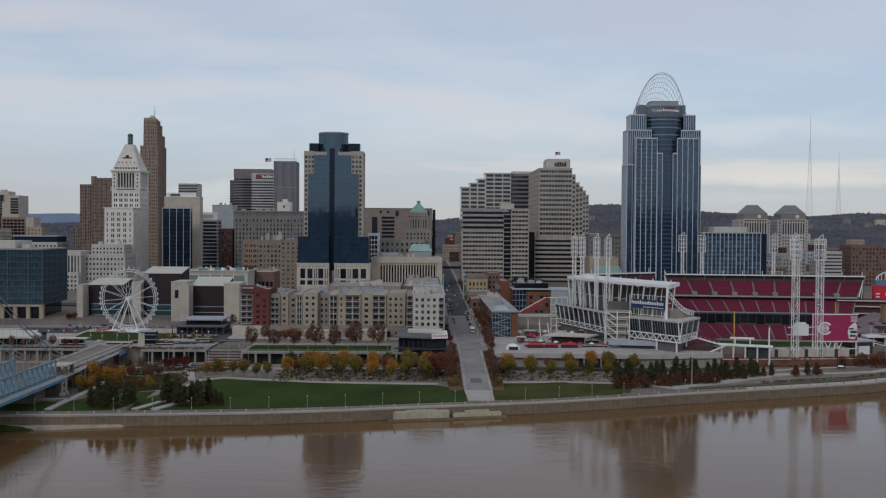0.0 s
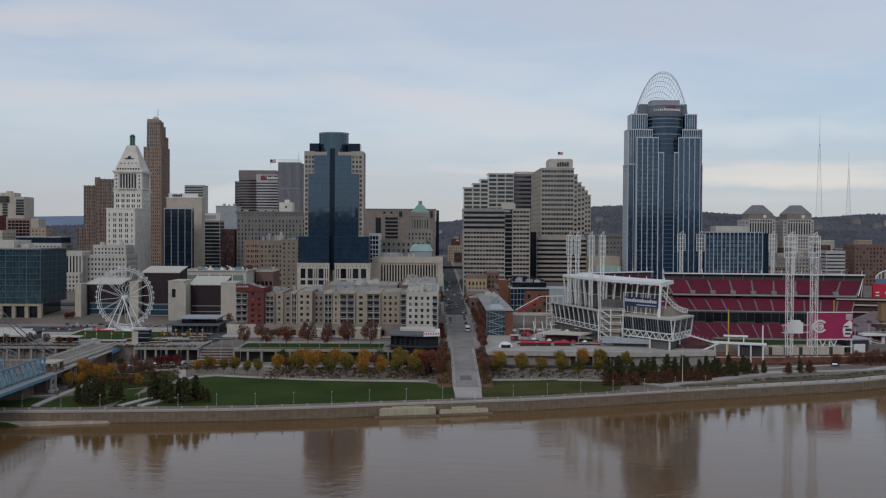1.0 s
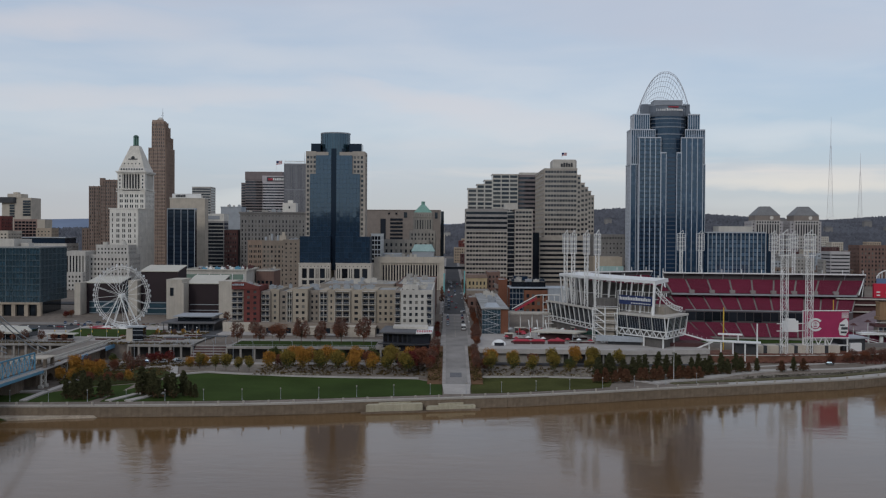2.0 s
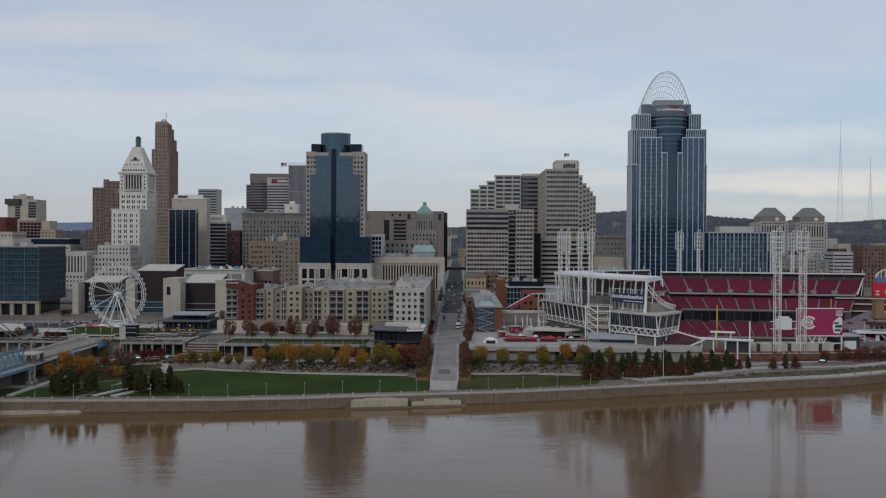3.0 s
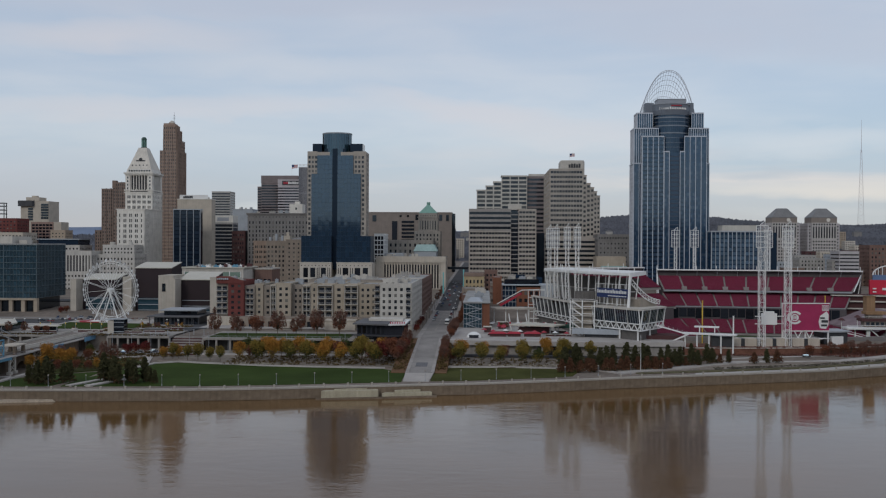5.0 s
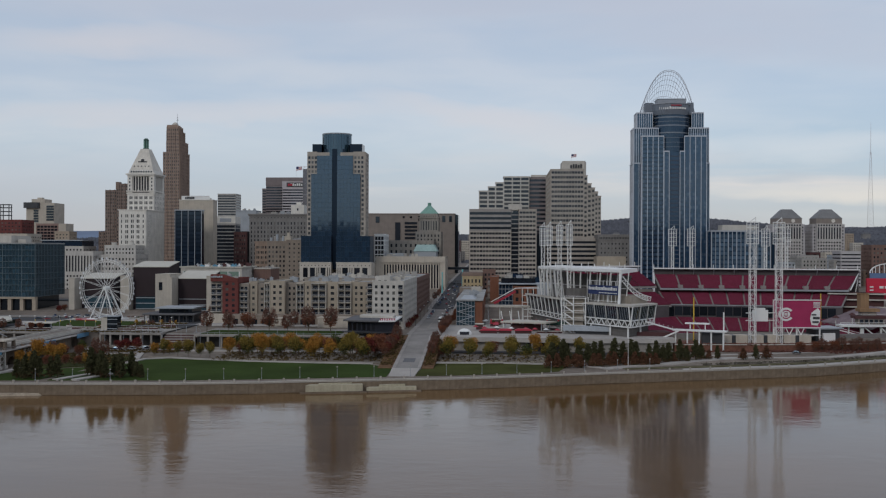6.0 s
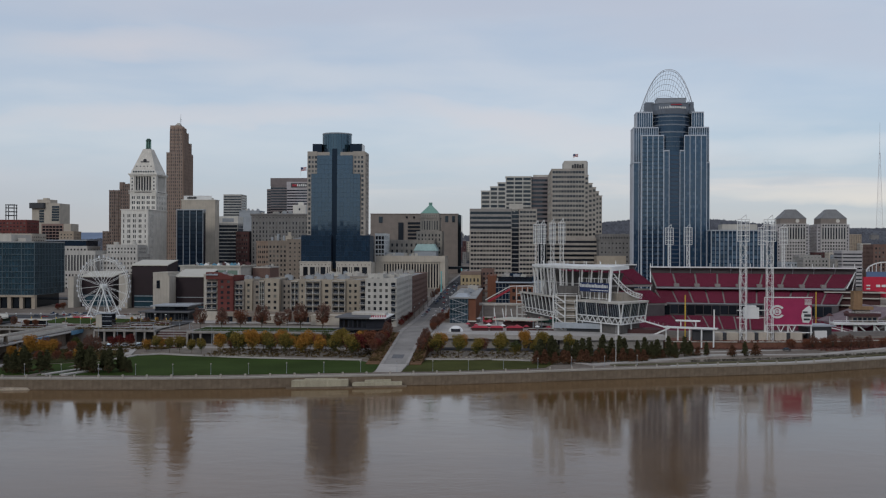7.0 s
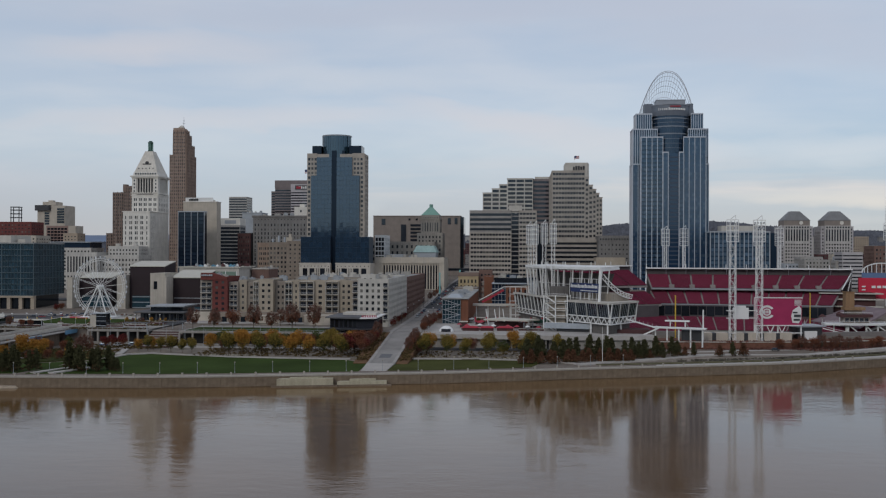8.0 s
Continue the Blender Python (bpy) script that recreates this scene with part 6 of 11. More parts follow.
# beige retaining wall and terrace on the stadium side
w = tagged(part("terrace_east", slab_bm([(40, 519), (120, 514), (163, 520), (163, 545), (150, 556), (40, 560)], 11.0, 13.4), M_PAVE), "beige concrete terrace wall", "terrace", kind="structure")
bm = bmesh.new()
# solid dark sheet in place of the shaded garage opening
box(bm, 86, 108, 519, 520, 4, 11)
part("garage_opening", bm, M_GARAGESHADE, w)
for x in (88, 97, 106):
    bm = bmesh.new()
    box(bm, x, x + 0.8, 516.5, 517.5, 4, 11.2)
    part("column", bm, M_GARAGE, w)
bm = bmesh.new()
prism(bm, [(40, 521), (86, 520), (86, 530), (40, 530)], 3, 11.2)
prism(bm, [(108, 519), (120, 516), (162, 521), (162, 530), (108, 530)], 3, 11.2)
part("retaining_wall", bm, M_GARAGE, w)
# long brick terrace wall below the scoreboard
bw = tagged(part("wall_brick_terrace", slab_bm([(163, 521), (200, 523), (245, 528), (300, 548), (400, 590), (400, 600), (163, 545)], 3, 10.0), M_BRICKWALL := mat("russet_brick_wall", (0.17, 0.082, 0.058), 0.9, var=0.3, scale=0.12, fine=0.8)), "long low russet brick terrace wall", "wall", kind="structure")
bm = bmesh.new()
prism(bm, [(163, 520.6), (200, 522.6), (245, 527.6), (300, 547.6), (300, 548.6), (245, 528.6), (200, 523.6), (163, 521.6)], 10.0, 10.4)
part("capping", bm, M_PALECONC, bw)


# ---- apartment buildings ----
def comb_rail(bm, x0, x1, y, z0, z1, n, w=0.07):
    """A top rail with its balusters in one closed plate."""
    line = [(x0, z1)]
    for k in range(n + 1):
        a = x0 + (x1 - x0 - w) * k / n
        line += ([(a, z1 - 0.12)] if k else []) + [(a, z0), (a + w, z0)] + ([(a + w, z1 - 0.12)] if k < n else [])
    line.append((x1, z1))
    a = [bm.verts.new((x, y, z)) for x, z in line]
    b = [bm.verts.new((x, y + 0.06, z)) for x, z in line]
    bm.faces.new(a)
    bm.faces.new(b[::-1])
    for k in range(len(line)):
        e = (k + 1) % len(line)
        bm.faces.new((a[k], b[k], b[e], a[e]))


def balcony_stack(owner, x0, x1, y, z0, z1, n, frame=True):
    """Balconies: glazed doors, slabs, rails and a white frame round the stack."""
    h = (z1 - z0) / n
    doors = 2 if x1 - x0 > 4 else 1
    bay = (x1 - x0) / doors
    for k in range(n):
        z = z0 + k * h
        for q in range(doors):
            bm = bmesh.new()
            c = x0 + bay * (q + 0.5)
            box(bm, c - bay * 0.36, c + bay * 0.36, y - 0.1, y + 0.1, z + 0.3, z + h * 0.78)
            part("balcony_door", bm, M_DKGLASS, owner)
        bm = bmesh.new()
        box(bm, x0, x1, y - 1.5, y, z, z + 0.32)
        deck = part("balcony_slab", bm, M_PALECONC, owner)
        bm = bmesh.new()
        comb_rail(bm, x0, x1, y - 1.46, z + 0.3, z + 1.35, int((x1 - x0) / 0.5))
        part("balcony_rail", bm, M_STEEL, deck, "grey metal balcony rail")
    if frame:
        for xx in (x0 - 0.25, (x0 + x1) / 2 - 0.12, x1):
            bm = bmesh.new()
            box(bm, xx, xx + 0.25, y - 1.6, y, z0, z1 + 0.6)
            part("balcony_post", bm, M_PALECONC, owner)
        bm = bmesh.new()
        box(bm, x0 - 0.25, x1 + 0.25, y - 1.6, y, z1 + 0.2, z1 + 0.55)
        part("balcony_lintel", bm, M_PALECONC, owner)


M_APT = mat("tan_apartment_render", (0.37, 0.32, 0.255), 0.9, streak=0.1)
M_APT2 = mat("grey_tan_apartment_brick", (0.28, 0.245, 0.21), 0.9, streak=0.1)
M_APTW = mat("off_white_apartment_panel", (0.50, 0.475, 0.43), 0.85, streak=0.12)


def apartments():
    z0 = 12.0
    kw = dict(floor=3.55, bay=3.3, fw=0.45, fh=0.48, depth=0.3, mx=0.8, mz=(0.4, 1.0))
    # red brick end building
    t = thing("apartment_building", (-98, 605, 13), "red brick apartment building with white balconies", "apartment building", "apartment row")
    block(t, -100.2, -90.6, 603, 630, z0, 40.2, M_RED, M_WINDOW, "SE", **kw)
    bm = bmesh.new()
    prism(bm, [(-108, 604.5), (-100.6, 604.5), (-100.6, 630), (-108, 630)], z0, 39.4)
    part("corner_wing", bm, M_APT2, t)
    balcony_stack(t, -108, -101, 604.4, 20, 38, 5, False)
    bm = bmesh.new()
    a = [bm.verts.new(p) for p in ((-107.6, 602.4, 39.0), (-90.6, 602.4, 39.0), (-90.6, 602.4, 40.4), (-100, 602.4, 43.4), (-107.6, 602.4, 43.4))]
    b = [bm.verts.new((v.co.x, 606.0, v.co.z)) for v in a]
    bm.faces.new(a)
    bm.faces.new(b[::-1])
    for k in range(5):
        bm.faces.new((a[k], b[k], b[(k + 1) % 5], a[(k + 1) % 5]))
    part("sloped_parapet", bm, M_RED, t, "sloping red parapet")
    bars_sign(t, face_at(-107, 602.2, 41.4, 0), 7.4, 1.1, 6, M_PALEGREY)
    bm = bmesh.new()
    prism(bm, [(-112, 598), (-88, 598), (-88, 603), (-112, 603)], z0, 19.0)
    part("ground_floor", bm, M_PALETAN, t)
    rooftop_plant(t, -103, -94, 605, 628, 40.3, 5, 41)
    # long tan block in bays
    t = thing("apartment_building", (-45, 600, 13), "long tan apartment block with white-framed balconies", "apartment building", "apartment row")
    bays = [(-90.4, -84.5, 606, 37.6, M_APT2, "b"), (-84.5, -79.5, 608, 38, M_APT, "w"), (-79.5, -74, 609, 37, M_APT2, "w"), (-74, -70, 603, 38.6, M_APT, "b"), (-70, -61, 602, 38.8, M_APT, "w"),
            (-61, -54, 607, 37.6, M_APT2, "w"), (-54, -48.5, 603, 38.6, M_APT, "b"), (-48.5, -44.5, 602, 38.4, M_APT, "w"), (-44.5, -34.5, 601, 39.0, M_APT, "b"), (-34.5, -28, 602, 38.4, M_APT, "w"),
            (-28, -19, 601, 39.0, M_APT, "b"), (-19, -7.5, 602, 38.4, M_APT, "w"), (-7.5, -2, 606, 38.2, M_APT2, "w")]
    for a, b, y, z, wm, kind in bays:
        if kind == "w":
            block(t, a, b, y, 640, z0, z, wm, M_WINDOW, "S", **kw)
        else:
            bm = bmesh.new()
            box(bm, a, b, y, 640, z0, z)
            part("wall", bm, wm, t)
            balcony_stack(t, a + 0.6, b - 0.6, y - 0.02, 19, z - 1.2, 5, y < 605)
    bm = bmesh.new()
    box(bm, -93, -2, 590, 601, z0, 19.2)
    part("ground_floor", bm, M_DUSKBRICK, t)
    for k in range(15):
        bm = bmesh.new()
        box(bm, -90 + 5.9 * k, -87 + 5.9 * k, 589.8, 590.2, 13.6, 16.8)
        part("ground_window", bm, M_DKGLASS, t)
    for xa, xb, yb, z in ((-66, -52, 580, 17.6), (-36, -18, 578, 18.2)):
        bm = bmesh.new()
        box(bm, xa, xb, yb, 589.7, z0, z)
        box(bm, xa - 0.4, xb + 0.4, yb - 0.4, 589.7, z, z + 0.6)
        part("garden_pavilion", bm, M_PALETAN, t)
    rooftop_plant(t, -90, -4, 616, 636, 38.4, 16, 43, M_GREY)
    # white corner building
    t = thing("apartment_building", (8, 572, 13), "off-white corner apartment building with dark windows", "apartment building", "apartment row")
    block(t, -2.6, 15.6, 571, 662, z0, 40.2, M_APTW, M_WINDOW, "SE", 3.4, 3.5, 0.46, 0.52, 0.35, 0.6, (2.5, 1.0))
    block(t, -1.5, 7, 576, 590, 40.3, 42.6, M_APTW, M_WINDOW, "SE", 3.2, 4.6, 0.42, 0.5, 0.3)
    balcony_stack(t, -6.2, -2.8, 574, 18, 40, 6, False)
    balcony_stack(t, 12.4, 15.6, 570.6, 17, 39.4, 6, False)
    bm = bmesh.new()
    box(bm, -6.2, -2.8, 574.2, 600, z0, 40)
    part("side_wing", bm, M_APT2, t)
    rooftop_plant(t, -2, 12, 592, 628, 40.3, 12, 44)
    # brown neighbour up the street
    t = thing("apartment_building", (5, 660, 14), "brown brick apartment building along the street", "apartment building", "apartment row")
    block(t, -10, 15.4, 664, 790, z0, 39, M_DUSTYRED, M_WINDOW, "SE", 3.5, 3.6, 0.5, 0.5, 0.35, single=False)
    rooftop_plant(t, -8, 12, 672, 785, 39.3, 14, 45)
    # pale rooftop blocks behind the row
    t = thing("apartment_building", (-40, 690, 15), "pale apartment block behind the front row", "apartment building", "apartment row")
    block(t, -62, -12, 670, 720, z0, 38.6, M_APT2, M_WINDOW, "SE", 3.5, 3.6, 0.5, 0.5, 0.35, single=False)
    rooftop_plant(t, -60, -14, 672, 716, 38.9, 16, 46)


apartments()


# ---- museum pavilions with curved roofs ----
M_MUSEUM = mat("dark_plum_copper_cladding", (0.025, 0.015, 0.018), 0.7, var=0.12)
M_TRAV = mat("travertine_wall", (0.46, 0.42, 0.36), 0.85, streak=0.12)
M_MROOF = mat("pale_zinc_roof", (0.50, 0.475, 0.405), 0.6, var=0.06)


def museum():
    t = thing("museum", (-175, 700, 14), "museum of dark pavilions with pale curved roofs and stone walls", "museum")
    for x0, x1, y0, y1, ze, zt, name in ((-236.5, -212, 712, 735, 36.6, 40.0, "west_pavilion"), (-195, -168.6, 705, 728, 45.4, 49.0, "middle_pavilion"), (-158, -134, 690, 716, 37.6, 42.4, "east_pavilion")):
        bm = bmesh.new()
        n = 12
        prof = [(y0 + (y1 - y0) * i / n, ze + (zt - ze) * (i / n) ** 0.85) for i in range(n + 1)]
        a = [bm.verts.new((x0, y, z)) for y, z in prof] + [bm.verts.new((x0, y1, 12)), bm.verts.new((x0, y0, 12))]
        b = [bm.verts.new((x1, v.co.y, v.co.z)) for v in a]
        bm.faces.new(a)
        bm.faces.new(b[::-1])
        for i in range(len(a)):
            j = (i + 1) % len(a)
            bm.faces.new((a[i], b[i], b[j], a[j]))
        p = part(name, bm, M_MUSEUM, t)
        bm = bmesh.new()
        lo = [[bm.verts.new((x, y - 0.8 if i == 0 else y, z + 0.05)) for i, (y, z) in enumerate(prof)] for x in (x0 - 0.4, x1 + 0.4)]
        hi = [[bm.verts.new((x, y - 0.8 if i == 0 else y, z + 0.6)) for i, (y, z) in enumerate(prof)] for x in (x0 - 0.4, x1 + 0.4)]
        for i in range(n):
            bm.faces.new((hi[0][i], hi[1][i], hi[1][i + 1], hi[0][i + 1]))
            bm.faces.new((lo[0][i], lo[0][i + 1], lo[1][i + 1], lo[1][i]))
            for k in (0, 1):
                bm.faces.new((lo[k][i], hi[k][i], hi[k][i + 1], lo[k][i + 1]))
        for i in (0, n):
            bm.faces.new((lo[0][i], lo[1][i], hi[1][i], hi[0][i]))
        part("curved_roof", bm, M_MROOF, p, "pale zinc curved roof")
        bm = bmesh.new()
        box(bm, x0 + 2, x1 - 1, y0 - 0.4, y0 + 0.2, 14, 24 if name != "east_pavilion" else 17)
        part("glazing", bm, M_TEALGLASS, p)
        bm = bmesh.new()
        for k in range(3):
            box(bm, x0 + 2, x1 - 1, y0 - 0.7, y0 - 0.3, 15 + k * 4.0, 15.5 + k * 4.0)
        part("floor_edge", bm, M_GREY, p)
    for x0, x1, y0, y1, z in ((-169.2, -158.6, 678, 704, 40.9), (-134, -123.4, 682, 708, 39.6), (-202, -195.6, 698, 722, 39.0), (-241, -236.8, 700, 740, 37), (-158.5, -156.8, 676, 689.8, 38.5)):
        bm = bmesh.new()
        prism(bm, [(x0, y0), (x1, y0), (x1, y1), (x0, y1)], 12, z)
        box(bm, x0 - 0.15, x1 + 0.15, y0 - 0.15, y1 + 0.15, z, z + 0.4)
        part("stone_wall", bm, M_TRAV, t, "travertine stone wall")
    bm = bmesh.new()
    box(bm, -166.6, -164.2, 677.7, 678.2, 30, 35.6)
    part("slot_window", bm, M_DKGLASS, t)
    for x0, x1, y0, y1, z1 in ((-212, -195, 724, 745, 35), (-168.4, -158.1, 705, 715, 36)):
        bm = bmesh.new()
        box(bm, x0, x1, y0, y1, 12, z1)
        link = part("glass_link", bm, M_TEALGLASS, t)
        for k in range(6):
            bm = bmesh.new()
            x = x0 + (x1 - x0) * k / 5
            box(bm, x - 0.1, x + 0.1, y0 - 0.25, y0, 12, z1)
            part("mullion", bm, M_GREY, link)


museum()


def arena():
    """Low civic buildings behind the museum, with cluttered pale roofs."""
    t = thing("arena_building", (-160, 800, 17), "low pale civic building with a cluttered roof and green glass band", "building")
    bm = bmesh.new()
    box(bm, -186, -136, 785, 830, 12, 43.6)
    part("wall", bm, M_PALECONC, t)
    bm = bmesh.new()
    box(bm, -184, -138, 784.6, 785.2, 36.4, 40.6)
    part("glass_band", bm, M_GREENBAND, t)
    for k in range(6):
        bm = bmesh.new()
        box(bm, -184.2 + 9.2 * k, -183.6 + 9.2 * k, 784.2, 785, 36.0, 41.0)
        part("band_post", bm, M_WHITE, t)
    bm = bmesh.new()
    rim_block(bm, -187, -135, 784, 831, 0.9, 43.6, 44.6)
    part("parapet", bm, M_MROOF, t)
    r = random.Random(88)
    for k in range(26):
        w, d, h = r.uniform(1.2, 5), r.uniform(1, 3), r.uniform(0.8, 3.2)
        x, y = r.uniform(-184, -142), r.uniform(788, 824)
        bm = bmesh.new()
        box(bm, x, x + w, y, y + d, 43.6, 43.6 + h)
        box(bm, x + w * 0.2, x + w * 0.5, y + d * 0.2, y + d * 0.6, 43.6 + h, 44.4 + h)
        part("roof_unit", bm, r.choice((M_WHITE, M_GREY, M_PALECONC, M_WHITE, M_BLUEPAINT, M_DARKRED)), t)
    t = thing("brown_hall", (-139, 825, 17), "low dark brown hall with a flat pale roof edge", "building")
    bm = bmesh.new()
    box(bm, -134.6, -120, 818, 850, 12, 42.0)
    part("wall", bm, M_DUSTYRED, t)
    bm = bmesh.new()
    rim_block(bm, -135, -119.6, 817.6, 850.4, 0.8, 42.0, 43.0)
    part("parapet", bm, M_PALECONC, t)
    for k in range(4):
        bm = bmesh.new()
        box(bm, -133.4 + 3.4 * k, -131.4 + 3.4 * k, 817.5, 818.1, 30, 34)
        part("window", bm, M_DKGLASS, t)
    rooftop_plant(t, -134, -122, 820, 846, 42, 5, 55)


M_GREENBAND = glass("pale_green_glass", (0.16, 0.22, 0.18), 0.2, 1.5, 0, 0.2, tint=(0.8, 1.0, 0.85))
arena()


def lodge():
    t = thing("restaurant_pavilion", (-132, 610, 13), "low dark restaurant pavilion with stacked flat roofs", "pavilion")
    bm = bmesh.new()
    box(bm, -147, -119, 604, 628, 12.5, 18.0)
    part("wall", bm, M_DARKMETAL, t)
    bm = bmesh.new()
    box(bm, -150, -117, 600, 631, 18.0, 18.8)
    part("lower_roof", bm, M_DARKROOF, t)
    bm = bmesh.new()
    box(bm, -142, -121, 608, 628, 18.8, 21.6)
    part("upper_wall", bm, M_DKGLASS, t)
    bm = bmesh.new()
    box(bm, -144, -119, 605, 630, 21.6, 22.3)
    part("upper_roof", bm, M_GREY, t)
    for i in range(8):
        bm = bmesh.new()
        box(bm, -149 + i * 4.4, -148.6 + i * 4.4, 601, 601.4, 12.5, 18)
        part("column", bm, M_DARKMETAL, t)
    for i in range(9):
        bm = bmesh.new()
        box(bm, -146 + i * 3.0, -143.6 + i * 3.0, 603.8, 604.1, 13.4, 17.2)
        part("window", bm, M_DKGLASS, t)


lodge()


def bar_pavilion():
    """Dark two-storey bar with a roof deck beside the street."""
    t = thing("bar_building", (4, 535, 12.5), "dark navy two-storey bar with pale roof deck", "bar")
    pts = [(-9.5, 522), (6, 517), (15, 519), (15.5, 548), (-8, 550)]
    bm = bmesh.new()
    prism(bm, pts, 4.0, 21.2)
    part("wall", bm, M_NAVYWALL, t)
    bm = bmesh.new()
    prism(bm, [(-11.5, 519), (6, 513.5), (8, 514), (8, 552), (-10, 553)], 21.2, 22.0)
    part("roof", bm, M_DARKROOF, t)
    bm = bmesh.new()
    prism(bm, [(8, 514), (16.5, 516.5), (16.8, 551), (8, 552)], 21.2, 21.8)
    part("roof_deck", bm, M_WHITE, t)
    bm = bmesh.new()
    prism(bm, [(-5, 536), (14, 532), (14, 545), (-5, 548)], 22.0, 23.2)
    part("roof_canopy", bm, M_PALECONC, t)
    for i in range(9):
        bm = bmesh.new()
        x = 8.5 + i * 0.9
        box(bm, x, x + 0.5, 517.5 + i * 0.2, 518 + i * 0.2, 21.8, 22.9)
        part("deck_chair_bar", bm, M_REDPAINT, t)
    for i in range(6):
        bm = bmesh.new()
        a, b = Vector((-9.5, 522)), Vector((6, 517))
        p = a + (b - a) * (i + 0.2) / 6
        q = a + (b - a) * (i + 0.85) / 6
        prism(bm, [(p.x, p.y - 0.15), (q.x, q.y - 0.15), (q.x, q.y + 0.1), (p.x, p.y + 0.1)], 16.4, 20.2)
        part("window", bm, M_DKGLASS, t)
    bm = bmesh.new()
    prism(bm, [(-12, 518), (7, 512.5), (16, 515), (16, 519), (6, 517), (-10, 522)], 15.4, 15.9)
    part("balcony", bm, M_DARKMETAL, t)
    for i in range(5):
        bm = bmesh.new()
        box(bm, 15.3, 15.7, 521 + i * 5.5, 524.5 + i * 5.5, 14, 20.3)
        part("side_window", bm, M_DKGLASS, t)


M_NAVYWALL = mat("dark_navy_cladding", (0.014, 0.016, 0.024), 0.6, var=0.2)
bar_pavilion()


# ---- big wheel ----
def big_wheel():
    cx, cy, cz, R = -181.3, 621.8, 33.6, 18.4
    t = wheel = thing("ferris_wheel", (cx, cy, 13), "white observation wheel with small cabins on a red-edged platform", "ferris wheel")
    bm = bmesh.new()
    for s in (-1.1, 1.1):
        for rr in (R, R - 1.4):
            for i in range(60):
                a, b = 2 * math.pi * i / 60, 2 * math.pi * (i + 1) / 60
                beam(bm, (cx + rr * math.cos(a), cy + s, cz + rr * math.sin(a)), (cx + rr * math.cos(b), cy + s, cz + rr * math.sin(b)), 0.19)
        for i in range(60):
            a, b = 2 * math.pi * i / 60, 2 * math.pi * (i + 0.5) / 60
            beam(bm, (cx + R * math.cos(a), cy + s, cz + R * math.sin(a)), (cx + (R - 1.4) * math.cos(b), cy + s, cz + (R - 1.4) * math.sin(b)), 0.10)
    for i in range(36):
        a = 2 * math.pi * i / 36
        beam(bm, (cx + R * math.cos(a), cy - 1.1, cz + R * math.sin(a)), (cx + R * math.cos(a), cy + 1.1, cz + R * math.sin(a)), 0.16)
    rim = part("rim", bm, M_WHITE, t)
    for i in range(16):
        a = 2 * math.pi * i / 16 + 0.1
        bm = bmesh.new()
        for s in (-1, 1):
            beam(bm, (cx + 1.0 * math.cos(a), cy + s * 2.2, cz + 1.0 * math.sin(a)), (cx + (R - 1.4) * math.cos(a), cy + s * 1.1, cz + (R - 1.4) * math.sin(a)), 0.16)
        for k in (0.35, 0.55, 0.75):
            r0, r1 = R * k, R * (k + 0.12)
            beam(bm, (cx + r0 * math.cos(a), cy - 2.2 + k, cz + r0 * math.sin(a)), (cx + r1 * math.cos(a), cy + 2.2 - k, cz + r1 * math.sin(a)), 0.11)
        part("spoke", bm, M_WHITE, t)
    for i in range(36):
        a = 2 * math.pi * i / 36
        x, z = cx + (R + 0.9) * math.cos(a), cz + (R + 0.9) * math.sin(a)
        bm = bmesh.new()
        prism(bm, ring(x, cy, 0.45, 8), z - 0.75, z - 0.4, 1.1)
        prism(bm, ring(x, cy, 0.52, 8), z - 0.4, z + 0.35)
        prism(bm, ring(x, cy, 0.52, 8), z + 0.35, z + 0.7, 0.6)
        part("cabin", bm, M_CABIN, rim)
    bm = bmesh.new()
    m = Matrix.Translation((cx, cy - 2.6, cz)) @ Matrix.Rotation(radians(-90), 4, "X")
    a = [bm.verts.new(m @ Vector((1.2 * math.cos(q * math.pi / 8), 1.2 * math.sin(q * math.pi / 8), 0))) for q in range(16)]
    b = [bm.verts.new(m @ Vector((1.2 * math.cos(q * math.pi / 8), 1.2 * math.sin(q * math.pi / 8), 5.2))) for q in range(16)]
    for q in range(16):
        bm.faces.new((a[q], a[(q + 1) % 16], b[(q + 1) % 16], b[q]))
    bm.faces.new(a)
    bm.faces.new(b[::-1])
    part("hub", bm, M_WHITE, t)
    for s in (-1, 1):
        for dx in (-9.0, 9.0):
            bm = bmesh.new()
            beam(bm, (cx + dx, cy + s * 5.5, 13.2), (cx + dx * 0.05, cy + s * 2.7, cz), 0.55)
            part("leg", bm, M_WHITE, t)
    bm = bmesh.new()
    prism(bm, ring(cx - 9, cy - 2, 11, 26, 8), 13.0, 13.9)
    part("red_skirt", bm, M_REDPAINT, t, "red platform skirt")
    bm = bmesh.new()
    box(bm, cx - 10, cx + 12, cy - 7, cy + 7, 13.2, 14.3)
    box(bm, cx - 12, cx + 14, cy - 8.5, cy - 7.0, 13.2, 14.0)
    part("platform", bm, M_WHITE, t)
    wheel.rotation_euler[2] = radians(-9)


M_CABIN = mat("white_cabin_shell", (0.56, 0.57, 0.58), 0.35, rand=0.3)
big_wheel()


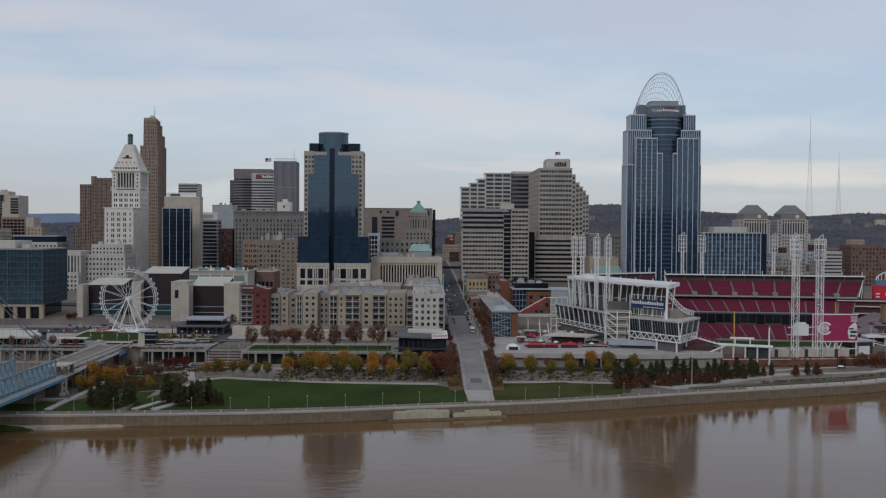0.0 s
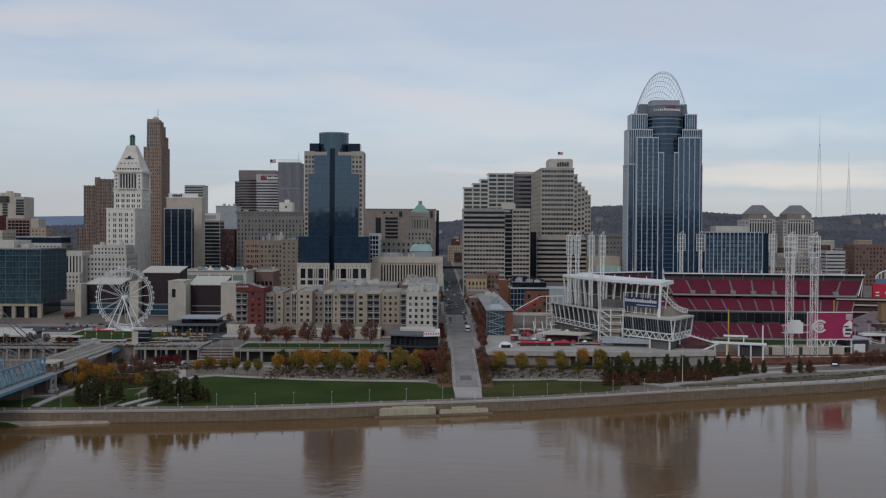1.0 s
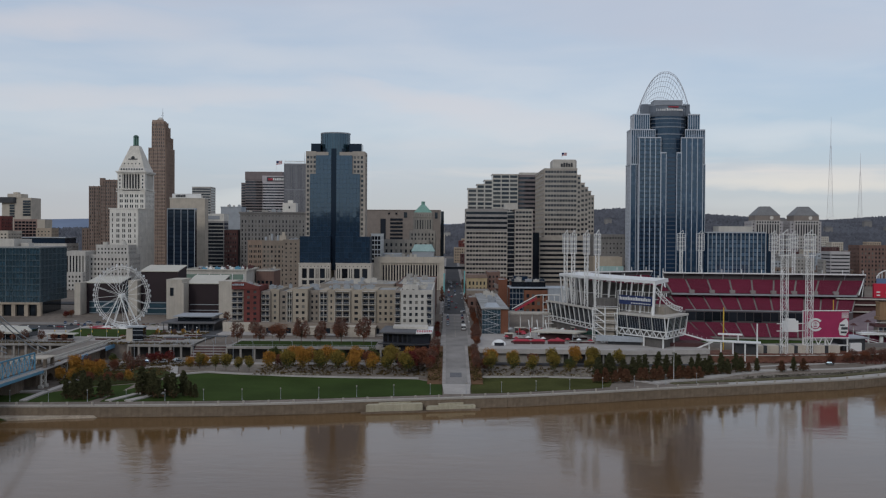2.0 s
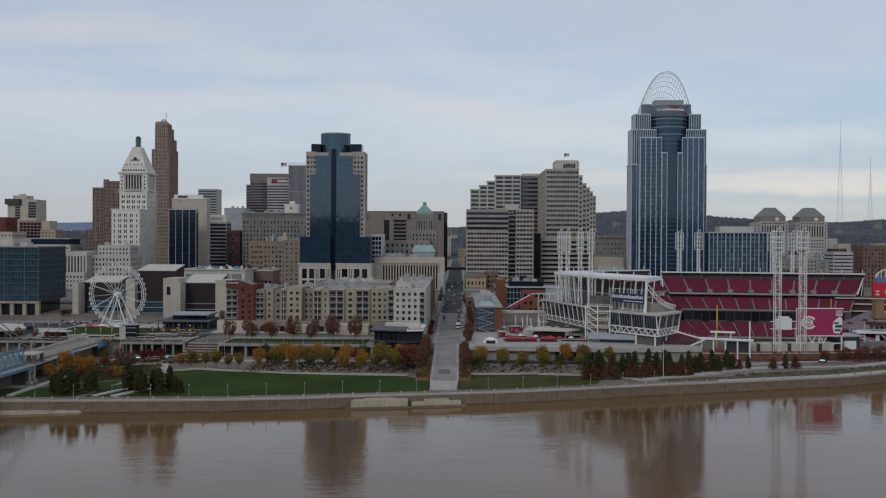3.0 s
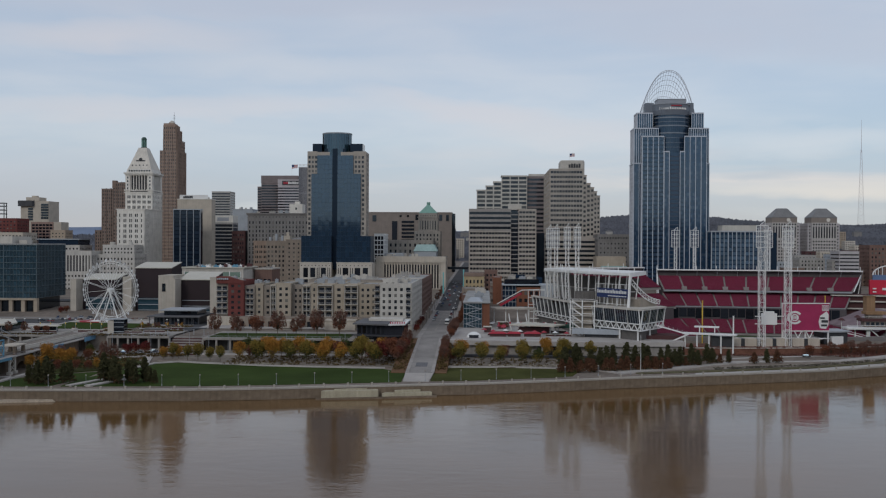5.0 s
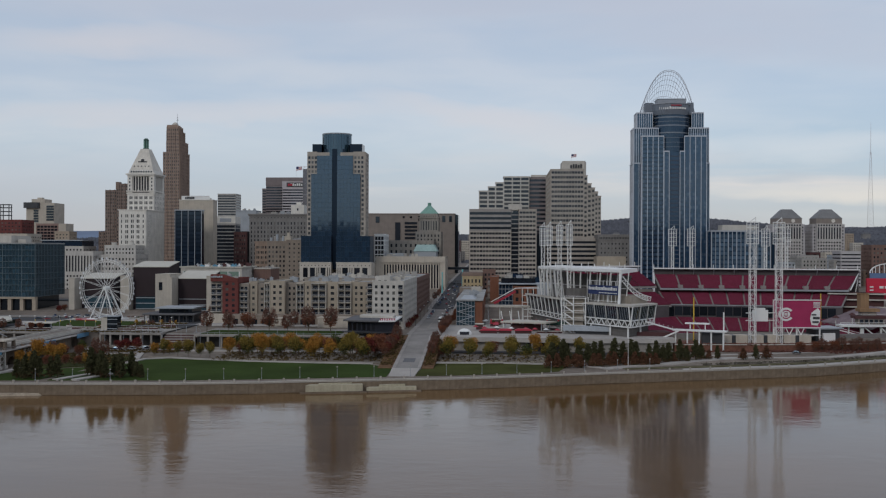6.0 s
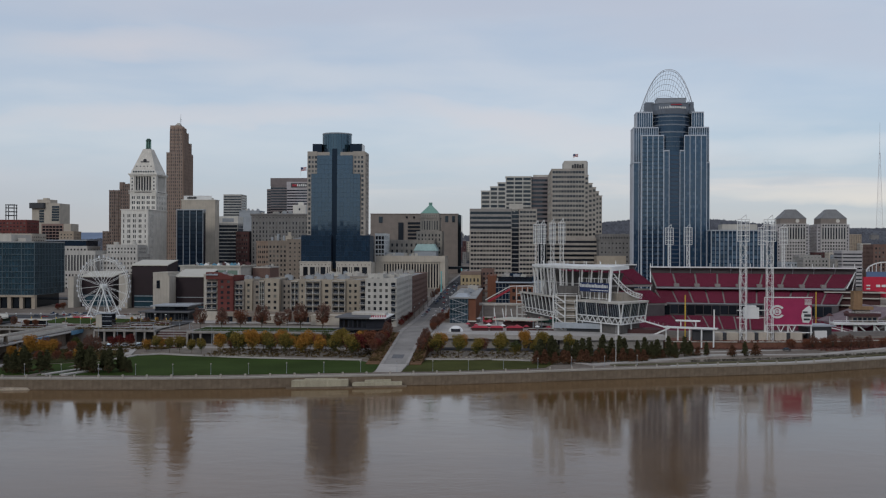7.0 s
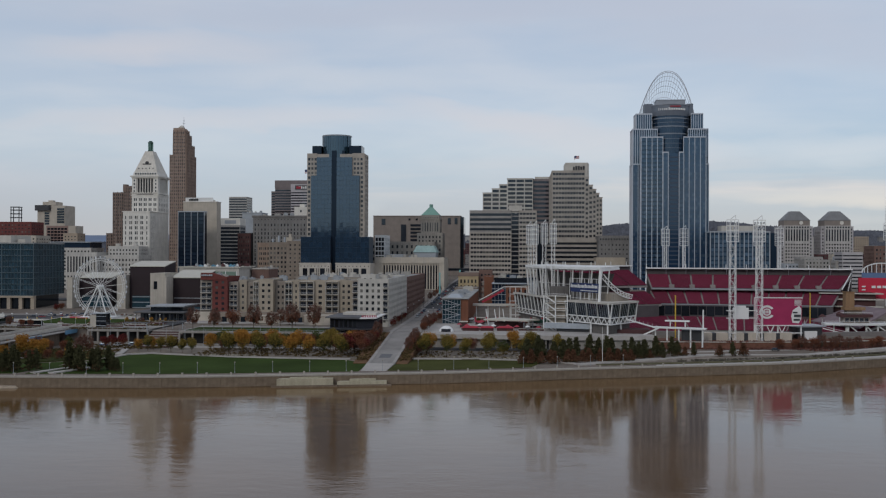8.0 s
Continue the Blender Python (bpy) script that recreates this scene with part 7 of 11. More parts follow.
# ---- glass office at the west edge of the plaza ----
def west_office():
    t = thing("glass_office", (-300, 700, 13), "dark teal glass office block on a stone base", "office building", "downtown buildings")
    x0, x1, y0, y1 = -400, -261.5, 690, 738
    bm = bmesh.new()
    box(bm, x0, x1, y0, y1, 24, 62.2)
    part("glass_body", bm, M_TEALGLASS, t)
    panes = bmesh.new()
    fm = bmesh.new()
    for s, (m, w) in faces_of(x0, x1, y0, y1, 24).items():
        if s not in "SE":
            continue
        n = round(w / 2.4)
        for i in range(n + 1):
            wide = 0.22 if i % 6 == 0 else 0.06
            box(fm, w * i / n - wide, w * i / n + wide, -0.35, 0, 0, 38.4, m)
        for k in range(10):
            box(fm, 0, w, -0.2, 0, k * 4.2, k * 4.2 + 0.35, m)
            for i in range(n):
                box(panes, w * i / n + 0.12, w * (i + 1) / n - 0.12, -0.06, 0.02, k * 4.2 + 0.5, min(38, k * 4.2 + 3.2), m)
    part("mullions", fm, M_MULLION, t, kind="stuff")
    part("glazing", panes, M_TEALPANE, t, kind="stuff")
    bm = bmesh.new()
    box(bm, x0, x1 + 0.3, y0 - 0.3, y1 + 0.3, 62.2, 63.0)
    part("roof", bm, M_ROOF, t)
    bm = bmesh.new()
    box(bm, x0, -284, 700, 730, 63, 68.2)
    box(bm, -282, -276, 706, 715, 63, 65.5)
    part("roof_house", bm, M_PALECONC, t)
    bm = bmesh.new()
    box(bm, x0, x1 - 4, y0 + 2, y1, 12, 24)
    part("base_glazing", bm, M_DKGLASS, t)
    for i in range(16):
        x = -262 - i * 9
        bm = bmesh.new()
        box(bm, x - 1.3, x + 1.3, y0 - 0.6, y0 + 2.5, 12, 22.6)
        part("base_pier", bm, M_TANWALL, t)
    bm = bmesh.new()
    box(bm, x0, x1 + 0.6, y0 - 1.2, y0 + 3, 22.6, 24.0)
    part("base_cornice", bm, M_TANWALL, t)


M_TEALPANE = glass("teal_pane", (0.018, 0.044, 0.062), 0.08, 2.25, 0, 0.35, True)
M_MULLION = mat("teal_grey_mullion", (0.09, 0.122, 0.138), 0.5)
west_office()


# ---- west-side low structures: canopy building, kiosk, shelters ----
def canopy_building():
    t = thing("canopy_building", (-222, 560, 13), "glazed building under a pale oversailing flat roof", "building")
    bm = bmesh.new()
    box(bm, -262, -214, 546, 573, 12.5, 17.3)
    part("glazing", bm, M_DKGLASS, t)
    bm = bmesh.new()
    prism(bm, [(-268, 540), (-208, 541), (-209, 553), (-222, 577), (-268, 577)], 17.3, 18.2)
    part("roof", bm, M_MROOF, t)
    for i in range(7):
        bm = bmesh.new()
        box(bm, -262 + i * 8.0, -261.5 + i * 8.0, 543.8, 544.3, 12.5, 17.3)
        part("column", bm, M_GREY, t)


def kiosk():
    t = thing("lift_tower", (-147, 547, 13), "dark glass lift tower with stone side", "lift tower")
    bm = bmesh.new()
    box(bm, -149.5, -143.8, 544, 550, 12.5, 20.8)
    part("glass_shaft", bm, M_DKGLASS, t)
    bm = bmesh.new()
    box(bm, -153, -149.6, 544, 550, 12.5, 20.2)
    part("stone_side", bm, M_TRAV, t)
    for k in range(3):
        bm = bmesh.new()
        box(bm, -149.6, -143.7, 543.8, 544, 14 + 2.6 * k, 14.3 + 2.6 * k)
        part("transom", bm, M_GREY, t)
    bm = bmesh.new()
    box(bm, -153.4, -143.4, 543.5, 550.5, 20.8, 21.2)
    part("roof", bm, M_GREY, t)


canopy_building()
kiosk()
for x, y, w in ((-190, 548, 16), (-165, 690, 12)):
    t = thing("shelter", (x, y, 13), "small flat-roofed plaza shelter", "shelter", "shelters")
    bm = bmesh.new()
    box(bm, x - w / 2, x + w / 2, y - 3, y + 3, 16.6, 17.1)
    part("roof", bm, M_MROOF, t)
    bm = bmesh.new()
    box(bm, x - w / 2 + 2, x + w / 2 - 2, y - 1.5, y + 2, 13.2, 16.6)
    part("booth", bm, M_DKGLASS, t)
    for dx in (-w / 2 + 0.6, w / 2 - 0.6):
        bm = bmesh.new()
        box(bm, x + dx - 0.15, x + dx + 0.15, y - 2.6, y - 2.3, 13.2, 16.6)
        part("post", bm, M_GREY, t)


# ---- bridge approach with blue truss ----
def arch_wall(x0, x1, y0, y1, z0, z1, span, rise):
    """A stone wall along y with one round-headed opening right through it."""
    bm = bmesh.new()
    ym, n = (y0 + y1) / 2, 10
    arc = [(ym - span / 2 * math.cos(math.pi * k / n), z0 + rise + span / 2 * math.sin(math.pi * k / n) * 0.8) for k in range(n + 1)]
    line = [(y0, z0), (ym - span / 2, z0)] + arc + [(ym + span / 2, z0), (y1, z0), (y1, z1), (y0, z1)]
    a = [bm.verts.new((x0, y, z)) for y, z in line]
    b = [bm.verts.new((x1, y, z)) for y, z in line]
    bm.faces.new(a)
    bm.faces.new(b[::-1])
    for k in range(len(line)):
        e = (k + 1) % len(line)
        bm.faces.new((a[k], b[k], b[e], a[e]))
    return bm


def bridge():
    t = thing("suspension_bridge", (-166, 440, 5), "blue steel truss bridge with stone approach viaduct", "bridge")
    x0, x1, yt = -174.0, -157.5, 432.0
    zl, zu = 12.6, 20.2
    bm = bmesh.new()
    secs = []
    for y, z in ((300, 14.0), (380, 13.6), (455, 13.3), (500, 13.4), (545, 13.4)):
        secs.append([bm.verts.new((x, y, zz)) for x, zz in ((x0, z), (x1, z), (x1, z - 1.2), (x0, z - 1.2))])
    for a, b in zip(secs, secs[1:]):
        for k in range(4):
            bm.faces.new((a[k], a[(k + 1) % 4], b[(k + 1) % 4], b[k]))
    bm.faces.new(secs[0])
    bm.faces.new(secs[-1][::-1])
    part("deck", bm, M_BRIDGEDECK, t)
    for x in (x0 + 0.5, x1 - 0.5, x1 - 4.5):
        bm = bmesh.new()
        beam(bm, (x, 446, 13.9), (x, 545, 13.9), 0.5, 1.1)
        part("parapet", bm, M_PALECONC, t)
    # truss sides, panel by panel
    for x in (x0 - 0.4, x1 + 0.9):
        n = 24
        for i in range(n):
            ya, yb = 306 + (yt - 306) * i / n, 306 + (yt - 306) * (i + 1) / n
            bm = bmesh.new()
            beam(bm, (x, ya, zl), (x, ya, zu), 0.34)
            part("truss_post", bm, M_BLUEPAINT, t)
            for za, zb in ((zl, zu), (zu, zl)):
                bm = bmesh.new()
                beam(bm, (x, ya, za), (x, yb, zb), 0.24)
                part("truss_diagonal", bm, M_BLUEPAINT, t)
        for z, w, h in ((zl, 0.6, 0.8), (zu, 0.5, 0.6), ((zl + zu) / 2, 0.22, 0.22)):
            bm = bmesh.new()
            beam(bm, (x, 306, z), (x, yt, z), w, h)
            part("truss_chord", bm, M_BLUEPAINT, t)
        bm = bmesh.new()
        beam(bm, (x, yt, zl), (x, yt, zu), 0.5)
        part("truss_post", bm, M_BLUEPAINT, t)
    for i in range(13):
        y = 306 + 10 * i
        bm = bmesh.new()
        beam(bm, (x0 - 0.4, y, 11.6), (x1 + 0.9, y, 11.6), 0.5, 0.9)
        part("floor_beam", bm, M_BLUEPAINT, t)
    # outrigger walkway with blue fascia girders
    bm = bmesh.new()
    prism(bm, [(x1, 300), (x1 + 3.6, 300), (x1 + 4.6, 432), (x1 + 3.6, 470), (x1 + 1.2, 545), (x1, 545)], 12.2, 12.7)
    part("side_walk", bm, M_PAVE, t, "pale outrigger walkway")
    for ya, yb, xa, xb, h in ((300, 432, 3.6, 4.6, 1.2), (470, 490, 3.6, 2.9, 1.9), (518, 546, 2.1, 1.2, 2.2)):
        bm = bmesh.new()
        beam(bm, (x1 + xa, ya, 12.0), (x1 + xb, yb, 12.0), 0.4, h)
        part("fascia_girder", bm, M_BLUEBRIGHT if ya > 450 else M_BLUEPAINT, t, "light blue fascia girder")
    for i in range(24):
        y = 305 + 10.2 * i
        e = 3.5 + (y - 300) / 132 if y < 432 else 4.5 - (y - 432) * 0.029
        bm = bmesh.new()
        beam(bm, (x1 + e, y, 12.7), (x1 + e, y, 13.9), 0.12)
        part("walk_post", bm, M_STEEL, t)
    for a, b in (((3.5, 300), (4.5, 432)), ((4.5, 432), (1.2, 545))):
        for z in (13.3, 13.9):
            bm = bmesh.new()
            beam(bm, (x1 + a[0], a[1], z), (x1 + b[0], b[1], z), 0.1)
            part("walk_rail", bm, M_STEEL, t)
    # anchor house with a flat pale roof over the end of the cables
    bm = bmesh.new()
    prism(bm, [(x1 - 4.5, 438), (x1 + 3.4, 438), (x1 + 3.4, 449), (x1 - 4.5, 449)], 16.6, 17.1)
    part("anchor_roof", bm, M_PALETAN, t, "flat pale roof")
    for x in (x1 - 3.6, x1 + 2.4):
        for y in (439.5, 447.5):
            bm = bmesh.new()
            prism(bm, [(x - 0.8, y - 0.8), (x + 0.8, y - 0.8), (x + 0.8, y + 0.8), (x - 0.8, y + 0.8)], 12.7, 16.6, 0.75)
            part("anchor_pillar", bm, M_PIER, t)
    # suspension cables running down to the anchorage
    for x in (x0 - 0.4, x1 + 0.9):
        for dz in (0, 2.2):
            bm = bmesh.new()
            pts = [Vector((x, 300 + 12 * i, 18.5 + dz + 78 * (1 - i / 12) ** 1.25)) for i in range(13)]
            tube(bm, pts, 0.22)
            part("cable", bm, M_GREY, t)
        for i in range(21):
            y = 304 + 6.2 * i
            bm = bmesh.new()
            k = (y - 300) / 144
            beam(bm, (x, y, zu), (x, y, max(zu, 18.5 + 78 * max(0, 1 - k) ** 1.25)), 0.08)
            part("hanger", bm, M_GREY, t)
    # braced white legs under the walkway
    for y in (432, 437, 458, 464):
        xb = x1 + (3.6 if y < 450 else 2.6)
        bm = bmesh.new()
        beam(bm, (xb, y, 4.0), (xb, y, 12.2), 0.75)
        box(bm, xb - 1.0, xb + 1.0, y - 1.0, y + 1.0, 4.0, 5.9)
        part("steel_leg", bm, M_PALECONC, t, "pale steel leg")
    for ya, yb in ((432, 437), (458, 464)):
        for za, zb in ((6, 9), (9, 6), (9, 12), (12, 9)):
            bm = bmesh.new()
            beam(bm, (x1 + (3.6 if ya < 450 else 2.6), ya, za), (x1 + (3.6 if ya < 450 else 2.6), yb, zb), 0.25)
            part("leg_brace", bm, M_PALECONC, t)
    # stone approach: pierced walls, piers and abutment
    part("stone_wall", arch_wall(x0 + 0.4, x1 - 0.2, 436, 466, 2, 12.0, 9.0, 3.0), M_PIER, t, "brown stone wall with a round arch")
    part("stone_wall", arch_wall(x0 + 0.4, x1 - 0.2, 490, 516, 2, 12.1, 7.0, 3.0), M_PIER, t, "brown stone wall with a round arch")
    for y, w in ((478, 2.2), (526, 2.4), (536, 2.4)):
        for k, x in enumerate((x0 + 1.5, x1 - 1.5)):
            bm = bmesh.new()
            prism(bm, [(x - 1.3, y - w / 2), (x + 1.3, y - w / 2), (x + 1.3, y + w / 2), (x - 1.3, y + w / 2)], 2, 12.3, 0.85)
            box(bm, x - 1.7, x + 1.7, y - w / 2 - 0.3, y + w / 2 + 0.3, 3, 6)
            part("pier", bm, M_PIER, t)
    for ya, yb in ((412, 424), (298, 310)):
        bm = bmesh.new()
        box(bm, x0 + 0.6, x1 - 0.6, ya, yb, -3, 12.2)
        box(bm, x0 + 0.1, x1 - 0.1, ya - 0.5, yb + 0.5, 10.8, 11.6)
        part("stone_pier", bm, M_PIER, t)
    bm = bmesh.new()
    box(bm, x0 + 0.4, x1 - 0.4, 540, 546, 3, 12.1)
    part("abutment", bm, M_PIER, t)


M_BRIDGEDECK = mat("worn_bridge_deck", (0.215, 0.19, 0.165), 0.9, var=0.2, scale=0.1, streak=0.1)
M_BLUEBRIGHT = mat("fresh_blue_girder_paint", (0.13, 0.28, 0.42), 0.55, var=0.12)
M_PIER = mat("weathered_bridge_stone", (0.17, 0.135, 0.105), 0.9, var=0.25, streak=0.3, bump=0.05)
bridge()


# ---- street-side buildings towards the stadium ----
def street_side():
    t = thing("brick_shop_building", (52, 828, 18), "small tan building with red cornice on the street corner", "building", "street buildings")
    block(t, 40.6, 57.5, 828, 858, 15, 36.2, M_OCHRE, M_WINDOW, "S", 4.4, 2.8, 0.45, 0.6)
    bm = bmesh.new()
    box(bm, 40.0, 58.0, 827.2, 858, 36.9, 37.6)
    box(bm, 40.4, 57.7, 830, 858, 37.6, 39.6)
    part("cornice", bm, M_BROWN, t, "brown bracketed cornice")
    t = thing("brown_brick_building", (63, 835, 18), "brown brick building with pale window sills", "building", "street buildings")
    block(t, 57.8, 68.5, 835, 862, 15, 41.0, M_DUSTYRED, M_WINDOW, "S", 4.3, 3.4, 0.5, 0.5)
    t = thing("narrow_brick_block", (68, 776, 17), "narrow orange-brown brick building", "building", "street buildings")
    block(t, 64.4, 71.2, 776, 810, 14, 37.2, M_ORANGE, M_WINDOW, "S", 4.4, 8, 0.05, 0.1)
    for k in range(4):
        bm = bmesh.new()
        box(bm, 62.4, 64.3, 777, 809, 16 + 5 * k, 18.6 + 5 * k)
        part("side_balcony", bm, M_GREYBROWN, t)
    t = thing("brick_block", (82, 740, 16), "dark glass block with an orange brick wing and a grey wall", "building", "street buildings")
    bm = bmesh.new()
    box(bm, 71.5, 82, 745, 775, 13, 33)
    part("wall", bm, M_DKBLUE, t)
    block(t, 82.1, 99.8, 743, 775, 13, 31.4, M_ORANGE, M_WINDOW, "S", 5.2, 4.4, 0.55, 0.5, wall_name="wing", parapet=0.3)
    bm = bmesh.new()
    box(bm, 99.9, 116, 739, 775, 13, 33.0)
    box(bm, 99.7, 116.2, 738.8, 775.2, 33.0, 33.5)
    part("grey_wall", bm, M_PALEGREY, t)
    for k in range(4):
        bm = bmesh.new()
        box(bm, 71.3, 82.05, 744.6, 745, 16 + 4.4 * k, 16.4 + 4.4 * k)
        part("floor_edge", bm, M_GREY, t)
    for k in range(4):
        bm = bmesh.new()
        box(bm, 73.5 + 2.6 * k, 73.75 + 2.6 * k, 744.5, 745, 13, 33)
        part("mullion", bm, M_GREY, t)
    bm = bmesh.new()
    box(bm, 71.2, 99.8, 742.4, 775.4, 33, 33.7)
    part("roof", bm, M_PALEGREY, t)
    bm = bmesh.new()
    box(bm, 73, 99, 752, 774, 33.7, 37.5)
    part("roof_storey", bm, M_DKGLASS, t)
    rooftop_plant(t, 74, 98, 754, 770, 37.5, 5, 77)
    t = thing("corner_shops", (45, 760, 15), "low brown brick corner shops with awnings", "building", "street buildings")
    block(t, 40.5, 58, 762, 792, 12, 24.0, M_DUSTYRED, M_WINDOW, "SW", 4.2, 3.6, 0.5, 0.5, single=False)
    block(t, 40.0, 58, 794, 824, 12, 27.5, M_DUSKBRICK, M_WINDOW, "SW", 4.2, 3.6, 0.5, 0.5, single=False)
    rooftop_plant(t, 42, 57, 764, 788, 24.3, 4, 93)
    t = thing("skywalk", (30, 1000, 36), "dark enclosed skywalk across the upper street", "skywalk")
    bm = bmesh.new()
    box(bm, 17, 46, 998, 1003, 38.6, 40.6)
    part("glazed_box", bm, M_DKGLASS, t)
    for z in (38.2, 40.6):
        bm = bmesh.new()
        box(bm, 17, 46, 997.6, 1003.4, z, z + 0.4)
        part("edge_beam", bm, M_DARKMETAL, t)
    t = thing("dark_glass_block", (88, 800, 17), "dark blue low glass block", "building", "street buildings")
    bm = bmesh.new()
    box(bm, 78, 106, 830, 860, 14, 36)
    box(bm, 80, 92, 834, 850, 36, 38.5)
    part("wall", bm, M_DKBLUE, t)
    # glass stair house
    t = thing("glass_stair_house", (52, 602, 13), "brick building with open glass stair front", "building", "street buildings")
    bm = bmesh.new()
    box(bm, 46.2, 61.2, 602, 745, 12, 28.3)
    box(bm, 56.8, 61.2, 597.5, 602, 12, 28.0)
    part("wall", bm, M_ORANGE, t)
    bm = bmesh.new()
    box(bm, 45.5, 56.6, 597, 602, 12, 27.8)
    part("glass_front", bm, M_TEALGLASS, t)
    bm = bmesh.new()
    for i in range(7):
        box(bm, 45.4 + i * 1.83, 45.55 + i * 1.83, 596.7, 597, 12, 28.0)
    for k in range(6):
        box(bm, 45.4, 56.6, 596.6, 597.1, 12.5 + 3.1 * k, 12.75 + 3.1 * k)
    part("glass_frame", bm, M_GREY, t)
    for k in range(5):
        bm = bmesh.new()
        a, b = (46.5, 56) if k % 2 else (56, 46.5)
        beam(bm, (a, 596.2, 12.8 + 3.0 * k), (b, 596.2, 15.8 + 3.0 * k), 0.35, 0.3)
        part("stair_flight", bm, M_STEEL, t)
    bm = bmesh.new()
    prism(bm, [(45, 596), (61.6, 596), (61.6, 745.5), (45, 745.5)], 28.3, 28.9)
    part("roof", bm, M_ROOF, t)
    bm = bmesh.new()
    prism(bm, [(47.5, 604), (57, 604), (57, 626), (47.5, 626)], 28.9, 30.6, 0.6)
    part("roof_skylight", bm, M_PALEGREY, t)
    rooftop_plant(t, 47, 60, 630, 740, 28.9, 12, 52)
    for k in range(9):
        for z in (14.5, 19.0, 23.5):
            bm = bmesh.new()
            box(bm, 46.0, 46.25, 610 + 15 * k, 617 + 15 * k, z, z + 2.6)
            box(bm, 45.9, 46.3, 609.6 + 15 * k, 617.4 + 15 * k, z - 0.3, z)
            part("window", bm, M_DKGLASS, t)
    # dark glass annex towards the stadium gate
    t = thing("gate_bridge", (82, 640, 14), "white steel gate bridge with red sloping escalator", "footbridge", "street buildings")
    for dx in range(5):
        bm = bmesh.new()
        box(bm, 64 + dx * 7.5, 64.7 + dx * 7.5, 640, 640.7, 12, 22)
        part("column", bm, M_WHITE, t)
    bm = bmesh.new()
    box(bm, 62, 97, 637, 646, 22, 23.2)
    part("deck", bm, M_PALECONC, t)
    bm = bmesh.new()
    beam(bm, (68, 638, 24.5), (82, 638, 32.5), 2.2, 1.4)
    part("escalator", bm, M_REDPAINT, t, "red sloping escalator side")
    bm = bmesh.new()
    beam(bm, (66, 636.6, 25.5), (82, 636.6, 34.5), 0.4, 0.5)
    beam(bm, (82, 636.6, 34.5), (97, 636.6, 35.2), 0.4, 0.5)
    part("white_rail", bm, M_WHITE, t)
    for i in range(4):
        for k in range(5):
            bm = bmesh.new()
            box(bm, 86 + i * 3.6, 86.4 + i * 3.6, 637, 637.4, 12 + 4.5 * k, 16.5 + 4.5 * k)
            if i < 3:
                box(bm, 86 + i * 3.6, 89.6 + i * 3.6, 637, 637.4, 16.2 + 4.5 * k, 16.6 + 4.5 * k)
            part("frame_bay", bm, M_WHITE, t)
    # teal street masts
    for x, y, h in ((21.2, 873, 17.0), (39.2, 872, 19.6)):
        m = thing("teal_mast", (x, y, ground_z(x, y)), "tall teal street mast", "mast", "teal masts")
        bm = bmesh.new()
        z = ground_z(x, y)
        prism(bm, ring(x, y, 0.75, 8), z, z + h, 0.6)
        part("pole", bm, M_TEAL, m)
        bm = bmesh.new()
        box(bm, x - 0.6, x + 0.6, y - 0.4, y + 0.4, z + h, z + h + 2.0)
        part("lamp_head", bm, M_TEAL, m)
    # white fabric tent and shade roofs on the gate plaza
    t = thing("plaza_canopy", (84, 562, 13), "pale angular plaza canopy on posts", "canopy")
    bm = bmesh.new()
    prism(bm, [(72, 560), (97, 552), (104, 562), (82, 576)], 18.0, 18.8)
    part("roof", bm, M_MROOF, t)
    for x, y in ((75, 561), (95, 555), (100, 562), (83, 572)):
        bm = bmesh.new()
        box(bm, x - 0.25, x + 0.25, y - 0.25, y + 0.25, 12.8, 18)
        part("post", bm, M_GREY, t)
    bm = bmesh.new()
    box(bm, 78, 96, 562, 570, 12.8, 16.5)
    part("booth", bm, M_DARKRED, t)
    for i in range(3):
        m = thing("white_sail_mast", (74 + 5 * i, 585, 13), "slanted white sail mast", "mast", "sail masts")
        bm = bmesh.new()
        beam(bm, (74 + 5 * i, 585, 12.8), (72.5 + 5 * i, 585, 23), 0.9, 0.5)
        part("mast", bm, M_WHITE, m)
    t = thing("white_dome_tent", (52.5, 535.6, 12), "small white dome tent", "tent")
    bm = bmesh.new()
    prev = None
    for k in range(6):
        a = k / 5 * math.pi / 2
        loop = [bm.verts.new((52.5 + 4.2 * math.cos(a) * math.cos(q * math.pi / 10) + 0.0, 535.6 + 4.2 * math.cos(a) * math.sin(q * math.pi / 10), 12.9 + 3.6 * math.sin(a))) for q in range(20)] if k < 5 else None
        if k == 5:
            tip = bm.verts.new((52.5, 535.6, 16.5))
            for q in range(20):
                bm.faces.new((prev[q], prev[(q + 1) % 20], tip))
        elif prev:
            for q in range(20):
                bm.faces.new((prev[q], prev[(q + 1) % 20], loop[(q + 1) % 20], loop[q]))
        prev = loop
    part("fabric", bm, M_WHITE, t)
    # solid dark block gives the tent's open front its inner shade
    bm = bmesh.new()
    prism(bm, ring(52.5, 533.4, 2.9, 14, 2.2), 13.3, 15.0, 0.9)
    part("dark_opening", bm, M_NAVYWALL, t, "dark open front")
    # red concession stands
    for x, y, w in ((61, 541, 9), (71, 541.5, 7), (80, 542, 9), (66, 590, 5)):
        t = thing("red_stand", (x, y, 13), "red concession stand with red canopy", "stand", "concession stands")
        bm = bmesh.new()
        box(bm, x, x + w, y, y + 3, 13.3, 15.0)
        part("counter", bm, M_DARKRED, t)
        bm = bmesh.new()
        prism(bm, [(x - 0.6, y - 0.8), (x + w + 0.6, y - 0.8), (x + w + 0.6, y + 3.6), (x - 0.6, y + 3.6)], 15.0, 16.0, 0.6)
